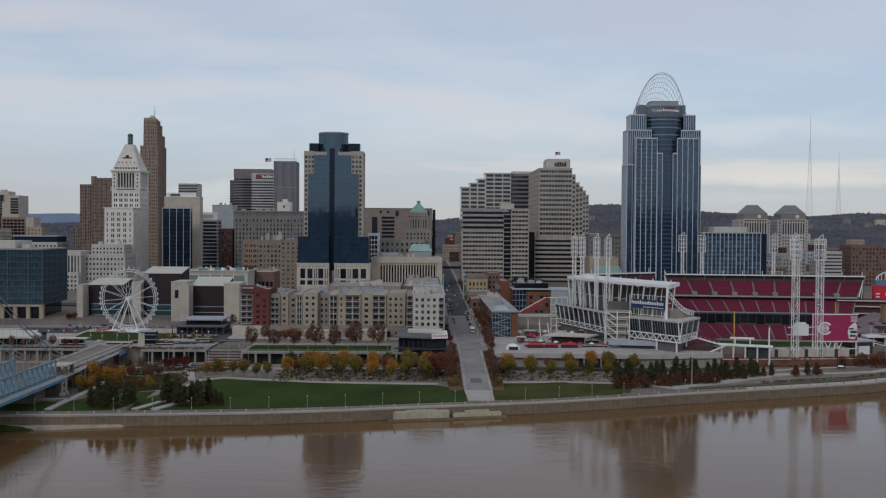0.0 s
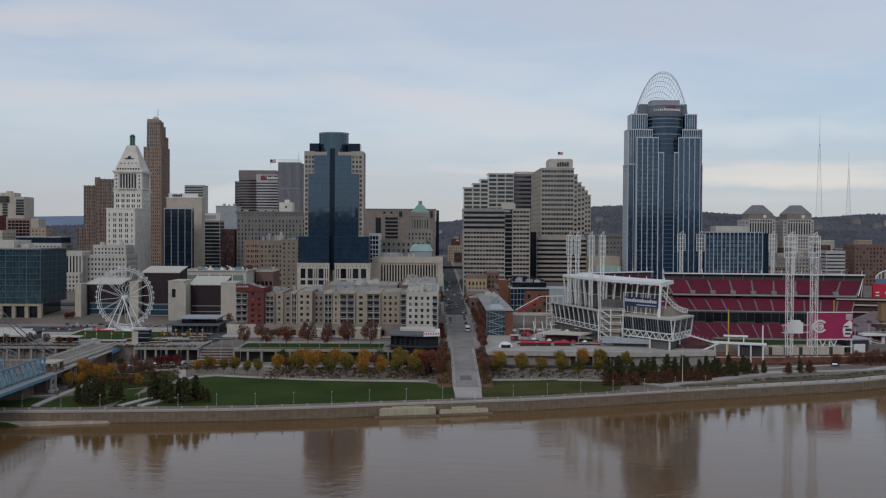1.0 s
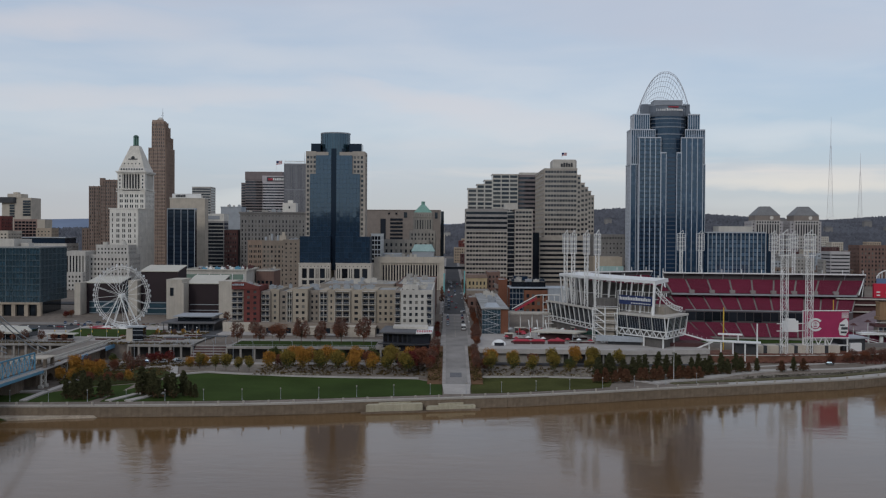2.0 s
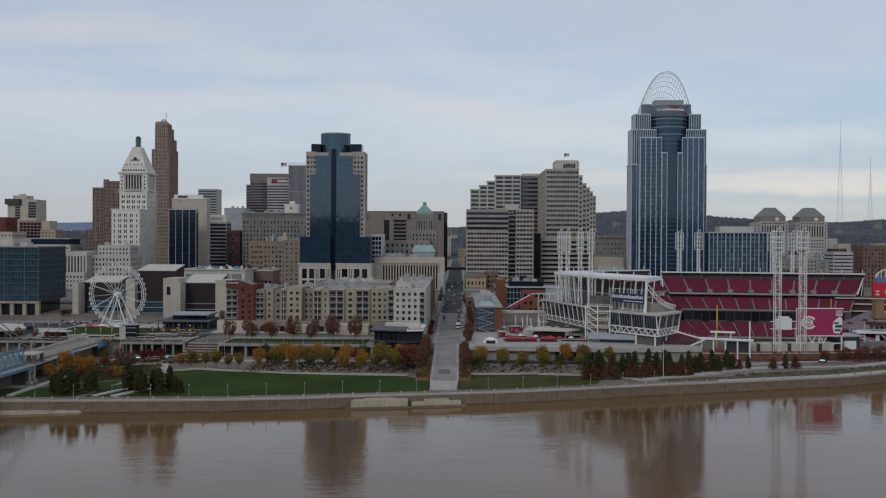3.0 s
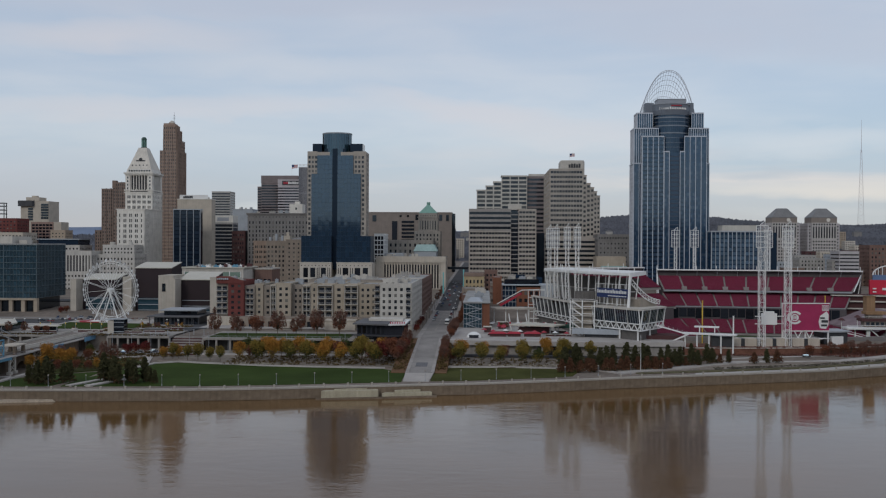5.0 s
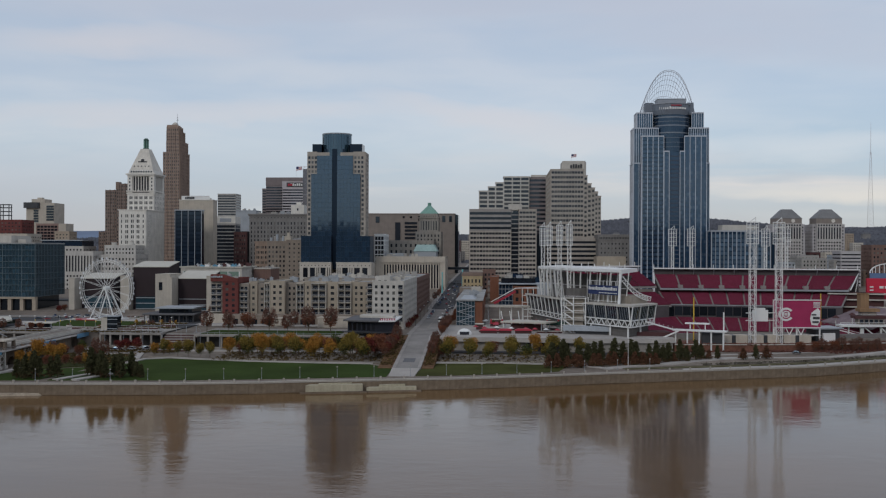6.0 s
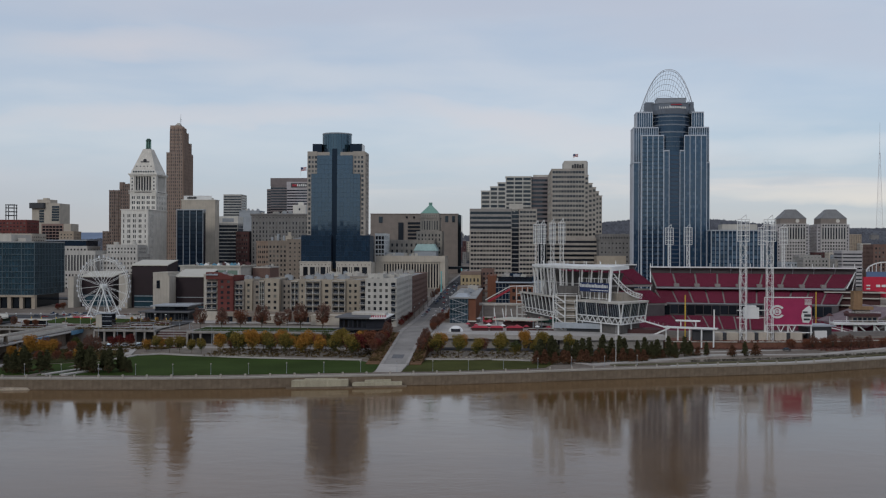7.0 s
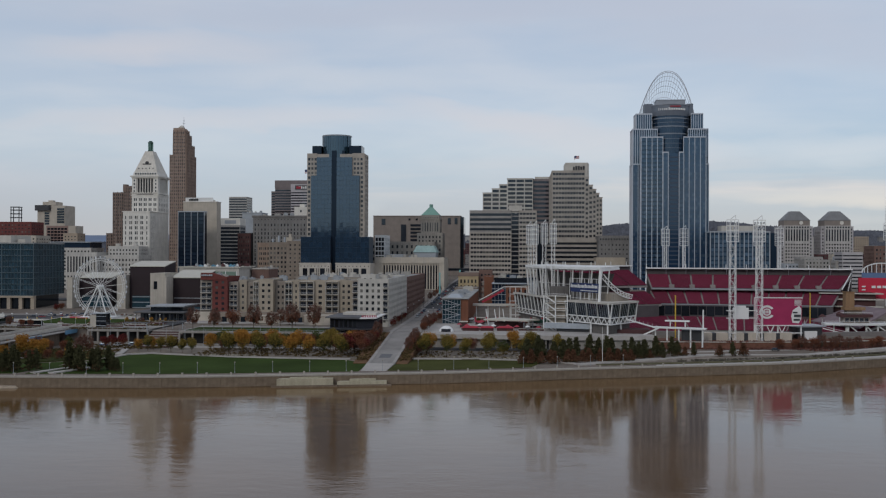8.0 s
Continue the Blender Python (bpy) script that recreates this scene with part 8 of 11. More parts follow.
        part("canopy", bm, M_REDPAINT, t)


M_AWNING = mat("dark_green_awning", (0.012, 0.05, 0.036), 0.7, var=0.15)


def gate_plaza():
    t = thing("awning", (105, 566, 13), "dark green awning on pale posts beside the plaza canopy", "awning")
    bm = bmesh.new()
    prism(bm, [(98, 566), (113, 562), (114, 568), (99, 573)], 16.4, 18.2, 0.96)
    part("cover", bm, M_AWNING, t)
    for x, y in ((98.6, 566.4), (112.4, 562.8), (113.2, 567.4), (99.4, 572.2)):
        bm = bmesh.new()
        prism(bm, ring(x, y, 0.16, 6), 13.3, 16.4)
        part("post", bm, M_PALECONC, t)
    rp = random.Random(12)
    for x, y, red in ((63, 552, 1), (70, 556, 0), (86, 549, 1), (91, 546, 1), (78, 551, 0), (97, 544, 0), (58, 560, 1), (103, 541, 1)):
        t = thing("parasol", (x, y, 13.4), ("red" if red else "off-white") + " parasol over a plaza table", "parasol", "plaza parasols")
        bm = bmesh.new()
        prism(bm, ring(x, y, 0.07, 6), 13.4, 16.0)
        part("pole", bm, M_GREY, t)
        bm = bmesh.new()
        prism(bm, ring(x, y, 1.7, 8), 15.5, 16.4, 0.12)
        part("cover", bm, M_REDPAINT if red else M_WHITE, t)
        bm = bmesh.new()
        prism(bm, ring(x, y, 0.6, 8), 14.1, 14.16)
        part("tabletop", bm, M_GREY, t)
    for k in range(7):
        x, y = 66 + 6.5 * k, 575 + rp.uniform(-3, 3)
        t = thing("banner_post", (x, y, 13.3), "slim grey plaza post with a small red banner", "banner", "plaza banners")
        bm = bmesh.new()
        prism(bm, ring(x, y, 0.1, 6), 13.3, 19.2)
        part("post", bm, M_GREY, t)
        bm = bmesh.new()
        box(bm, x + 0.12, x + 1.0, y - 0.03, y + 0.03, 16.4, 18.9)
        part("banner", bm, M_REDPAINT, t)


M_OCHRE = mat("ochre_brick", (0.40, 0.315, 0.19), 0.9, streak=0.12)
M_ORANGE = mat("orange_brick", (0.20, 0.088, 0.056), 0.9, streak=0.1)
street_side()
gate_plaza()


# ---- ballpark ----
M_AISLE = mat("grey_concrete_aisle", (0.27, 0.25, 0.235), 0.9)
# concourse concrete made dark to paint the shade under roof and decks
M_CONCOURSESHADE = mat("concourse_painted_shade", (0.10, 0.09, 0.092), 0.9, streak=0.1)
# stand concrete darkened in colour to give the shade of the open undercroft
M_STANDSHADE = mat("stand_concrete_painted_shade", (0.15, 0.14, 0.132), 0.9, var=0.2, streak=0.2)
M_STADCONC = mat("beige_stadium_concrete", (0.34, 0.30, 0.25), 0.9, streak=0.2)
park = thing("ballpark", (200, 620, 12), "open ballpark with red seating decks and white steel frames", "stadium")


def lerp2(a, b, t):
    return (a[0] + (b[0] - a[0]) * t, a[1] + (b[1] - a[1]) * t)


def seat_deck(A, B, C, D, z_back, z_front, nsec, rows, name, under=1.2, shear=0.0):
    """A raked deck: A-B is its back edge, D-C its front edge; sections of stepped rows between aisles."""
    bm = bmesh.new()
    pts = [(*A, z_back - 0.25), (*B, z_back - 0.25), (*C, z_front - 0.25), (*D, z_front - 0.25)]
    top = [bm.verts.new(p) for p in pts]
    bot = [bm.verts.new((p[0], p[1], p[2] - under)) for p in pts]
    bm.faces.new(top)
    bm.faces.new(bot[::-1])
    for i in range(4):
        j = (i + 1) % 4
        bm.faces.new((top[i], top[j], bot[j], bot[i]))
    deck = part(name, bm, M_AISLE, park, "raked grey concrete deck")
    for s in range(nsec):
        t0, t1 = s / nsec + 0.0045, (s + 1) / nsec - 0.0045
        ba, bb, fa, fb = lerp2(A, B, t0), lerp2(A, B, t1), lerp2(D, C, t0), lerp2(D, C, t1)
        bm = bmesh.new()
        prev = None
        for r in range(rows):
            u0, u1 = r / rows, (r + 1) / rows
            z = z_back + (z_front - z_back) * u0 + 0.25
            zn = z_back + (z_front - z_back) * u1 + 0.25
            l0, l1 = lerp2(ba, fa, u0), lerp2(ba, fa, u1)
            r0, r1 = lerp2(bb, fb, u0), lerp2(bb, fb, u1)
            a, b = (bm.verts.new((*l0, z)), bm.verts.new((*r0, z))) if prev is None else prev
            c, d = bm.verts.new((*l1, z)), bm.verts.new((*r1, z))
            e, f = bm.verts.new((*l1, zn)), bm.verts.new((*r1, zn))
            bm.faces.new((a, b, d, c))
            bm.faces.new((c, d, f, e))
            prev = (e, f)
        part("seating_section", bm, M_SEAT, deck, "rows of red seats")
    return deck


def rim_roof(A, B, inward, w, z, n):
    """A thin white-edged roof along the back of a deck, on posts."""
    i = Vector((*inward, 0))
    bm = bmesh.new()
    a, b = Vector((*A, z)), Vector((*B, z))
    vs = []
    for p in (a - i * 2, b - i * 2, b + i * w, a + i * w):
        vs.append(p)
    lo = [bm.verts.new(p) for p in vs]
    hi = [bm.verts.new(p + Vector((0, 0, 0.5))) for k, p in enumerate(vs)]
    bm.faces.new(hi)
    bm.faces.new(lo[::-1])
    for k in range(4):
        bm.faces.new((lo[k], lo[(k + 1) % 4], hi[(k + 1) % 4], hi[k]))
    roof = part("rim_roof", bm, M_GREYRIB, park)
    bm = bmesh.new()
    beam(bm, a + i * w + Vector((0, 0, 0.3)), b + i * w + Vector((0, 0, 0.3)), 0.4, 0.9)
    part("roof_edge", bm, M_WHITE, roof)
    for k in range(n + 1):
        p = a + (b - a) * k / n - i * 2
        bm = bmesh.new()
        beam(bm, p + Vector((0, 0, 0.3)), p + Vector((0, 0, 3.2)), 0.4)
        part("roof_mast", bm, M_WHITE, roof)
        q = a + (b - a) * k / n
        bm = bmesh.new()
        beam(bm, q + Vector((0, 0, -8)), q + i * w + Vector((0, 0, 0.2)), 0.35)
        part("roof_strut", bm, M_GREY, roof)
    return roof


# back stand facing the river
d = Vector((329 - 187, 725 - 745)).normalized()
inn = Vector((d.y, -d.x))


def along(s, off):
    return (187 + d.x * s + inn.x * off, 745 + d.y * s + inn.y * off)


L = 144.0
seat_deck(along(0, 2), along(L, 2), along(L - 12, 29), along(4, 29), 41.0, 32.0, 9, 16, "upper_deck")
seat_deck(along(3, 22), along(L - 11, 22), along(L - 20, 48), along(8, 48), 29.6, 21.6, 11, 14, "club_deck")
seat_deck(along(4, 53), along(L - 26, 53), along(L - 36, 80), along(12, 80), 13.0, 6.0, 11, 20, "lower_deck")
rim_roof(along(0, 0), along(L, 0), inn, 6, 45.4, 10)
bm = bmesh.new()
prism(bm, [along(0, -3), along(L, -3), along(L, 2.0), along(0, 2.0)], 13, 45.3)
part("back_wall", bm, M_CONCOURSESHADE, park)
for s0, s1, o0, o1, z0, z1 in ((3, L - 11, 18, 22, 13, 31.4), (4, L - 20, 44, 50, 4, 21)):
    bm = bmesh.new()
    prism(bm, [along(s0, o0), along(s1, o0), along(s1, o1), along(s0, o1)], z0, z1)
    part("concourse_wall", bm, M_CONCOURSESHADE, park, "dark concourse wall behind the seats")
for k in range(20):
    bm = bmesh.new()
    s0 = 8 + k * 5.6
    prism(bm, [along(s0, 50.0), along(s0 + 5.2, 50.0), along(s0 + 5.2, 50.3), along(s0, 50.3)], 14.2 if k % 3 else 13.4, 20.2)
    part("suite_window", bm, M_DKGLASS, park)
for o, z, w in ((29.2, 31.4, 1.1), (48.2, 21.0, 1.1)):
    bm = bmesh.new()
    a, b = along(4, o), along(L - 12 - (o - 29) * 0.42, o)
    beam(bm, (*a, z), (*b, z), 0.5, w)
    part("fascia", bm, M_GREY, park)
for s in range(8):
    for o, z0 in ((28.2, 32.0),):
        p = along(4 + (L - 16) * (s + 1) / 9, o)
        bm = bmesh.new()
        box(bm, p[0] - 1.7, p[0] + 1.7, p[1] - 1.5, p[1] + 1.5, z0, z0 + 2.4)
        part("portal", bm, M_AISLE, park)
# end frame of the long stand
bm = bmesh.new()
beam(bm, (*along(L, 1), 43), (*along(L - 11, 29.5), 32), 0.6)
beam(bm, (*along(L, 0), 13), (*along(L, 0), 46), 0.7)
beam(bm, (*along(L - 6, 16), 24), (*along(L, 1), 41), 0.5)
part("end_frame", bm, M_WHITE, park)
for s, sg in ((0, -1),):
    bm = bmesh.new()
    p0, p1, p2 = along(s, 0), along(s, 30), along(s, 12)
    beam(bm, (*p0, 44), (*p1, 31.5), 0.7)
    beam(bm, (*p1, 31.5), (*along(s, 50), 20), 0.7)
    beam(bm, (*p0, 13), (*p0, 47), 0.8)
    beam(bm, (*p2, 24), (*p2, 38), 0.5)
    part("end_frame", bm, M_WHITE, park)

# west stand: upper deck seen past the canopy, facing the field
seat_deck((116, 690), (171, 721), (182, 700), (130, 668), 44.4, 34.0, 4, 16, "upper_deck_west")
seat_deck((134, 676), (181, 704), (190, 686), (145, 658), 29.6, 21.6, 4, 12, "club_deck_west")
seat_deck((146, 654), (188, 684), (202, 656), (166, 626), 13.0, 4.6, 4, 18, "lower_deck_west")
rim_roof((112, 690), (171, 723), (0.49, -0.87), 5, 47.3, 5)
bm = bmesh.new()
prism(bm, [(110, 692), (113, 687), (172, 720), (170, 726)], 13, 47.2)
prism(bm, [(142, 657), (146, 654), (188, 684), (186, 690)], 4, 21)
part("back_wall", bm, M_CONCOURSESHADE, park)
bm = bmesh.new()
prism(bm, [(176, 722), (190, 726), (190, 742), (176, 740)], 13, 24.5)
part("gap_building", bm, M_PALECONC, park)
for z in (19.5, 24.5):
    bm = bmesh.new()
    prism(bm, [(174, 716), (190, 721), (190, 726), (174, 722)], z, z + 2.6)
    part("gap_band", bm, M_REDPAINT, park)

# playing field
tagged(part("field_turf", slab_bm([(160, 566), (320, 566), (322, 650), (300, 690), (200, 690), (160, 640)], 3.6, 4.35), M_GRASS), "green outfield grass in the sunken ballpark", "field", kind="structure")

# canopy stand on the river side: glazed concourse, leaning columns, white roof
OUT = [(92, 640), (98, 622), (104, 601), (110, 580), (114, 562)]
stand = part("canopy_stand_base", slab_bm([(92, 640), (98, 622), (104, 601), (110, 580), (114, 562), (122, 556), (146, 580), (132, 595), (122, 612), (114, 630), (108, 646)], 12, 29.5), M_STANDSHADE, park)
for i, (p, q) in enumerate(zip(OUT, OUT[1:])):
    m = 3
    for k in range(m):
        a, b = Vector(lerp2(p, q, k / m)), Vector(lerp2(p, q, (k + 1) / m))
        t = (b - a).normalized()
        n = Vector((-1, 0)) * 1.0
        bm = bmesh.new()
        v = [bm.verts.new(c) for c in ((a.x - 1.2, a.y - 0.6, 21.5), (b.x - 1.2, b.y - 0.6, 21.5), (b.x - 3.0, b.y - 1.4, 30.2), (a.x - 3.0, a.y - 1.4, 30.2))]
        w = [bm.verts.new(c.co + Vector((0.6, 0.3, 0))) for c in v]
        bm.faces.new(v)
        bm.faces.new(w[::-1])
        for s in range(4):
            bm.faces.new((v[s], v[(s + 1) % 4], w[(s + 1) % 4], w[s]))
        part("concourse_glazing", bm, M_DKGLASS, stand)
        bm = bmesh.new()
        beam(bm, (a.x - 1.3, a.y - 0.7, 18.5), (a.x - 3.2, a.y - 1.5, 30.6), 0.45)
        beam(bm, (a.x - 1.3, a.y - 0.7, 21.3), (b.x - 1.3, b.y - 0.7, 21.3), 0.5)
        beam(bm, (a.x - 1.3, a.y - 0.7, 18.5), (b.x - 1.3, b.y - 0.7, 18.5), 0.5)
        beam(bm, (a.x - 1.3, a.y - 0.7, 18.5), (b.x - 1.3, b.y - 0.7, 21.3), 0.35)
        part("concourse_frame", bm, M_WHITE, stand)
        bm = bmesh.new()
        beam(bm, (a.x - 2.8, a.y - 1.3, 30.7), (b.x - 2.8, b.y - 1.3, 30.7), 2.4, 1.0)
        part("concourse_ledge", bm, M_PALECONC, stand)
# inclined underside of the seats and raking columns
bm = bmesh.new()
a = [bm.verts.new((x, y, 30)) for x, y in [(102, 640), (107, 621), (113, 604), (121, 584), (132, 560)]]
b = [bm.verts.new((x, y, 45)) for x, y in [(108, 648), (113, 628), (121, 606), (131, 584), (146, 560)]]
c = [bm.verts.new((v.co.x + 10, v.co.y + 7, 29)) for v in a]
for i in range(4):
    bm.faces.new((a[i], a[i + 1], b[i + 1], b[i]))
    bm.faces.new((b[i], b[i + 1], c[i + 1], c[i]))
    bm.faces.new((c[i], c[i + 1], a[i + 1], a[i]))
bm.faces.new((a[0], b[0], c[0]))
bm.faces.new((a[4], c[4], b[4]))
# solid underside, its dark grey standing for shade under the seats
part("raking_underside", bm, M_STANDSHADE, park)
EDGE = [Vector(p) for p in ((96, 633), (104, 602), (117, 566), (136, 532))]
INNER = [Vector(p) for p in ((112, 642), (120, 614), (131, 586), (148, 553))]


def on_line(line, u):
    """A point a fraction u along a bent line."""
    k = min(len(line) - 2, int(u * (len(line) - 1)))
    f = u * (len(line) - 1) - k
    return line[k] + (line[k + 1] - line[k]) * f


for k in range(13):
    u = k / 12
    p = on_line(EDGE, u)
    o = on_line([Vector(q) for q in ((98, 634), (106, 604), (117, 572), (135, 537))], u)
    i = on_line(INNER, u)
    bm = bmesh.new()
    beam(bm, (o.x + 0.5, o.y + 0.5, 30.5), (p.x + 0.8, p.y + 0.8, 47.6), 0.7)
    beam(bm, (o.x + 5, o.y + 3, 30.5), (p.x + 5, p.y + 4, 47.6), 0.45)
    beam(bm, (o.x + 0.6, o.y + 0.6, 38.5), (o.x + 5, o.y + 3.2, 38.5), 0.35)
    part("raking_column", bm, M_WHITE, park)
bm = bmesh.new()
lo = [[bm.verts.new((v.x, v.y, z)) for v in line] for line, z in ((EDGE, 47.4), (INNER, 48.2))]
hi = [[bm.verts.new((v.x, v.y, z)) for v in line] for line, z in ((EDGE, 48.9), (INNER, 49.4))]
for i in range(3):
    bm.faces.new((hi[0][i], hi[0][i + 1], hi[1][i + 1], hi[1][i]))
    bm.faces.new((lo[0][i], lo[1][i], lo[1][i + 1], lo[0][i + 1]))
    for k in (0, 1):
        bm.faces.new((lo[k][i], lo[k][i + 1], hi[k][i + 1], hi[k][i]))
for i in (0, 3):
    bm.faces.new((lo[0][i], lo[1][i], hi[1][i], hi[0][i]))
canopy = part("canopy_roof", bm, M_WHITE, park, "broad white canopy roof")
for k in range(9):
    p = on_line(EDGE, k / 8) * 0.75 + on_line(INNER, k / 8) * 0.25
    bm = bmesh.new()
    box(bm, p.x - 0.22, p.x + 0.22, p.y - 0.22, p.y + 0.22, 48.4, 51.6)
    part("canopy_mast", bm, M_WHITE, canopy)
for k in range(15):
    p, q = on_line(EDGE, k / 14), on_line(INNER, k / 14)
    bm = bmesh.new()
    beam(bm, (p.x, p.y, 47.0), (q.x, q.y, 47.8), 0.3, 0.8)
    part("canopy_rib", bm, M_WHITE, canopy)
# big end column and curved truss
bm = bmesh.new()
beam(bm, (135.2, 531.5, 29.5), (136.2, 533, 48.5), 1.1)
part("end_column", bm, M_WHITE, park)
bm = bmesh.new()
prev = None
for k in range(11):
    u = k / 10
    p = Vector((137 + 17 * u, 534 + 12 * u, 43.0 - 11.5 * u - 2.5 * math.sin(u * math.pi)))
    q = p + Vector((0.6, 0.6, 2.2))
    if prev:
        beam(bm, prev[0], p, 0.4)
        beam(bm, prev[1], q, 0.4)
        beam(bm, prev[0], q, 0.22)
        beam(bm, p, q, 0.22)
    prev = (p, q)
part("curved_truss", bm, M_WHITE, park)
# stair tower
for k in range(5):
    z = 12.6 + 4.0 * k
    bm = bmesh.new()
    prism(bm, [(106, 553), (119, 549.5), (121, 555), (108, 559)], z + 3.6, z + 4.0)
    part("stair_landing", bm, M_PALECONC, park)
    bm = bmesh.new()
    beam(bm, (107, 552.8, z + 4.0), (112.5, 551.3, z), 1.6, 0.45)
    part("stair_flight", bm, M_WHITE, park)
    bm = bmesh.new()
    beam(bm, (106, 552.6, z + 5.1), (119, 549.1, z + 5.1), 0.2)
    beam(bm, (113, 550.7, z + 1.0), (119, 549.1, z + 1.0), 0.2)
    part("stair_rail", bm, M_WHITE, park)
for x, y in ((106, 553), (112.5, 551.3), (119, 549.5), (121, 555), (108, 559)):
    bm = bmesh.new()
    box(bm, x - 0.3, x + 0.3, y - 0.3, y + 0.3, 12, 33)
    part("stair_post", bm, M_WHITE, park)
bm = bmesh.new()
prism(bm, [(109, 555), (118, 552.5), (119.5, 556.5), (110, 560)], 12, 32)
part("stair_core", bm, M_STADCONC, park)
bm = bmesh.new()
prism(bm, ring(116, 564, 6.5, 20, 5.0), 29, 37.5)
part("drum", bm, M_STANDSHADE, park)
# club box with glass front, corner towards the river
BX = [(119, 552), (140, 521), (156, 546), (140, 572)]
bm = bmesh.new()
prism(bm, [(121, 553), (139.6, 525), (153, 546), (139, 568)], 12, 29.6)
part("club_base", bm, M_STANDSHADE, park)
for (p, q), n in (((BX[0], BX[1]), 4), ((BX[1], BX[2]), 3)):
    for k in range(n):
        a, b = Vector(lerp2(p, q, k / n)), Vector(lerp2(p, q, (k + 1) / n))
        nrm = Vector(((b - a).y, -(b - a).x)).normalized()
        if nrm.y > 0.3:
            nrm = -nrm
        o = nrm * 1.2
        bm = bmesh.new()
        v = [bm.verts.new(c) for c in ((a.x, a.y, 22.3), (b.x, b.y, 22.3), (b.x + o.x, b.y + o.y, 29.2), (a.x + o.x, a.y + o.y, 29.2))]
        w = [bm.verts.new(c.co - Vector((nrm.x * 0.5, nrm.y * 0.5, 0))) for c in v]
        bm.faces.new(v)
        bm.faces.new(w[::-1])
        for s in range(4):
            bm.faces.new((v[s], v[(s + 1) % 4], w[(s + 1) % 4], w[s]))
        part("club_glazing", bm, M_DKGLASS, park)
        bm = bmesh.new()
        beam(bm, (a.x, a.y, 18.8), (a.x + o.x * 1.1, a.y + o.y * 1.1, 29.8), 0.5)
        beam(bm, (b.x, b.y, 18.8), (b.x + o.x * 1.1, b.y + o.y * 1.1, 29.8), 0.5)
        beam(bm, (a.x, a.y, 22.2), (b.x, b.y, 22.2), 0.6)
        beam(bm, (a.x, a.y, 18.8), (b.x, b.y, 18.8), 0.6)
        for s in range(4):
            u0, u1 = a + (b - a) * s / 4, a + (b - a) * (s + 1) / 4
            beam(bm, (u0.x, u0.y, 18.8 if s % 2 else 22.2), (u1.x, u1.y, 22.2 if s % 2 else 18.8), 0.4)
        part("club_frame", bm, M_WHITE, park)
        bm = bmesh.new()
        for s in range(1, 5):
            u0 = a + (b - a) * s / 5
            beam(bm, (u0.x + o.x * 0.02, u0.y + o.y * 0.02 - 0.05, 22.4), (u0.x + o.x * 1.04, u0.y + o.y * 1.04 - 0.05, 29.2), 0.12)
        part("club_mullion", bm, M_GREY, park)
bm = bmesh.new()
prism(bm, [(117.5, 552), (140, 518.8), (158, 546), (140, 573)], 29.4, 30.4)
part("club_roof", bm, M_PALECONC, park)
bm = bmesh.new()
prism(bm, [(128, 556), (142, 536), (153, 549), (140, 566)], 30.4, 34.5)
part("upper_terrace", bm, M_STADCONC, park)
for x, y in ((122, 548), (131, 535), (139, 523.5), (147, 534)):
    bm = bmesh.new()
    box(bm, x - 0.4, x + 0.4, y - 0.4, y + 0.4, 12, 19)
    part("club_post", bm, M_WHITE, park)
# name banner: navy board with white bars, in a white rack
ban = part("banner", slab_bm([(121, 555.5), (135.3, 534.2), (135.7, 534.6), (121.4, 555.9)], 35.0, 40.0), M_NAVY, park, "navy name banner with white bars")
for k in range(19):
    p = Vector(lerp2((121, 555.5), (135.3, 534.2), (k + 0.6) / 20.2))
    q = Vector(lerp2((121, 555.5), (135.3, 534.2), (k + 1.15) / 20.2))
    bm = bmesh.new()
    prism(bm, [(p.x - 0.25, p.y - 0.25), (q.x - 0.25, q.y - 0.25), (q.x, q.y), (p.x, p.y)], 37.4, 39.4 if k % 5 == 0 else 38.9)
    part("banner_bar", bm, M_WHITE, ban)
    if k > 6:
        bm = bmesh.new()
        prism(bm, [(p.x - 0.25, p.y - 0.25), (q.x - 0.25, q.y - 0.25), (q.x, q.y), (p.x, p.y)], 35.7, 36.2)
        part("banner_bar", bm, M_WHITE, ban)
for k in range(9):
    p = Vector(lerp2((120.6, 557), (136, 534.6), k / 8))
    bm = bmesh.new()
    box(bm, p.x - 0.11, p.x + 0.11, p.y - 0.11, p.y + 0.11, 31, 42.5)
    part("rack_post", bm, M_WHITE, park)
for z in (31.5, 42.4):
    bm = bmesh.new()
    beam(bm, (120.6, 557, z), (136, 534.6, z), 0.22)
    part("rack_rail", bm, M_WHITE, park)
# blue-grey low canopy below the club
bm = bmesh.new()
prism(bm, [(106, 542.2), (141, 535), (142, 541), (107, 548.2)], 15.2, 17.8)
part("low_canopy", bm, M_PALEGREY, park, "grey-blue sloping canopy")
bm = bmesh.new()
prism(bm, [(113, 543), (140, 537), (141, 545), (114, 550)], 12.6, 15.2)
part("low_shop", bm, M_DARKMETAL, park)
bm = bmesh.new()
prism(bm, [(141, 534), (163, 531), (163, 548), (142, 545)], 12.6, 15.5)
part("red_shop", bm, M_DARKRED, park)
# sloping gangway to the gate
bm = bmesh.new()
beam(bm, (150, 535, 21.0), (165, 527, 17.0), 1.8, 0.5)
beam(bm, (156, 529, 12), (166, 526, 17.0), 0.8)
for k in range(8):
    u = k / 7
    beam(bm, (150 + 15 * u, 534 - 8 * u, 21.3 - 4 * u), (150 + 15 * u, 534 - 8 * u, 22.6 - 4 * u), 0.15)
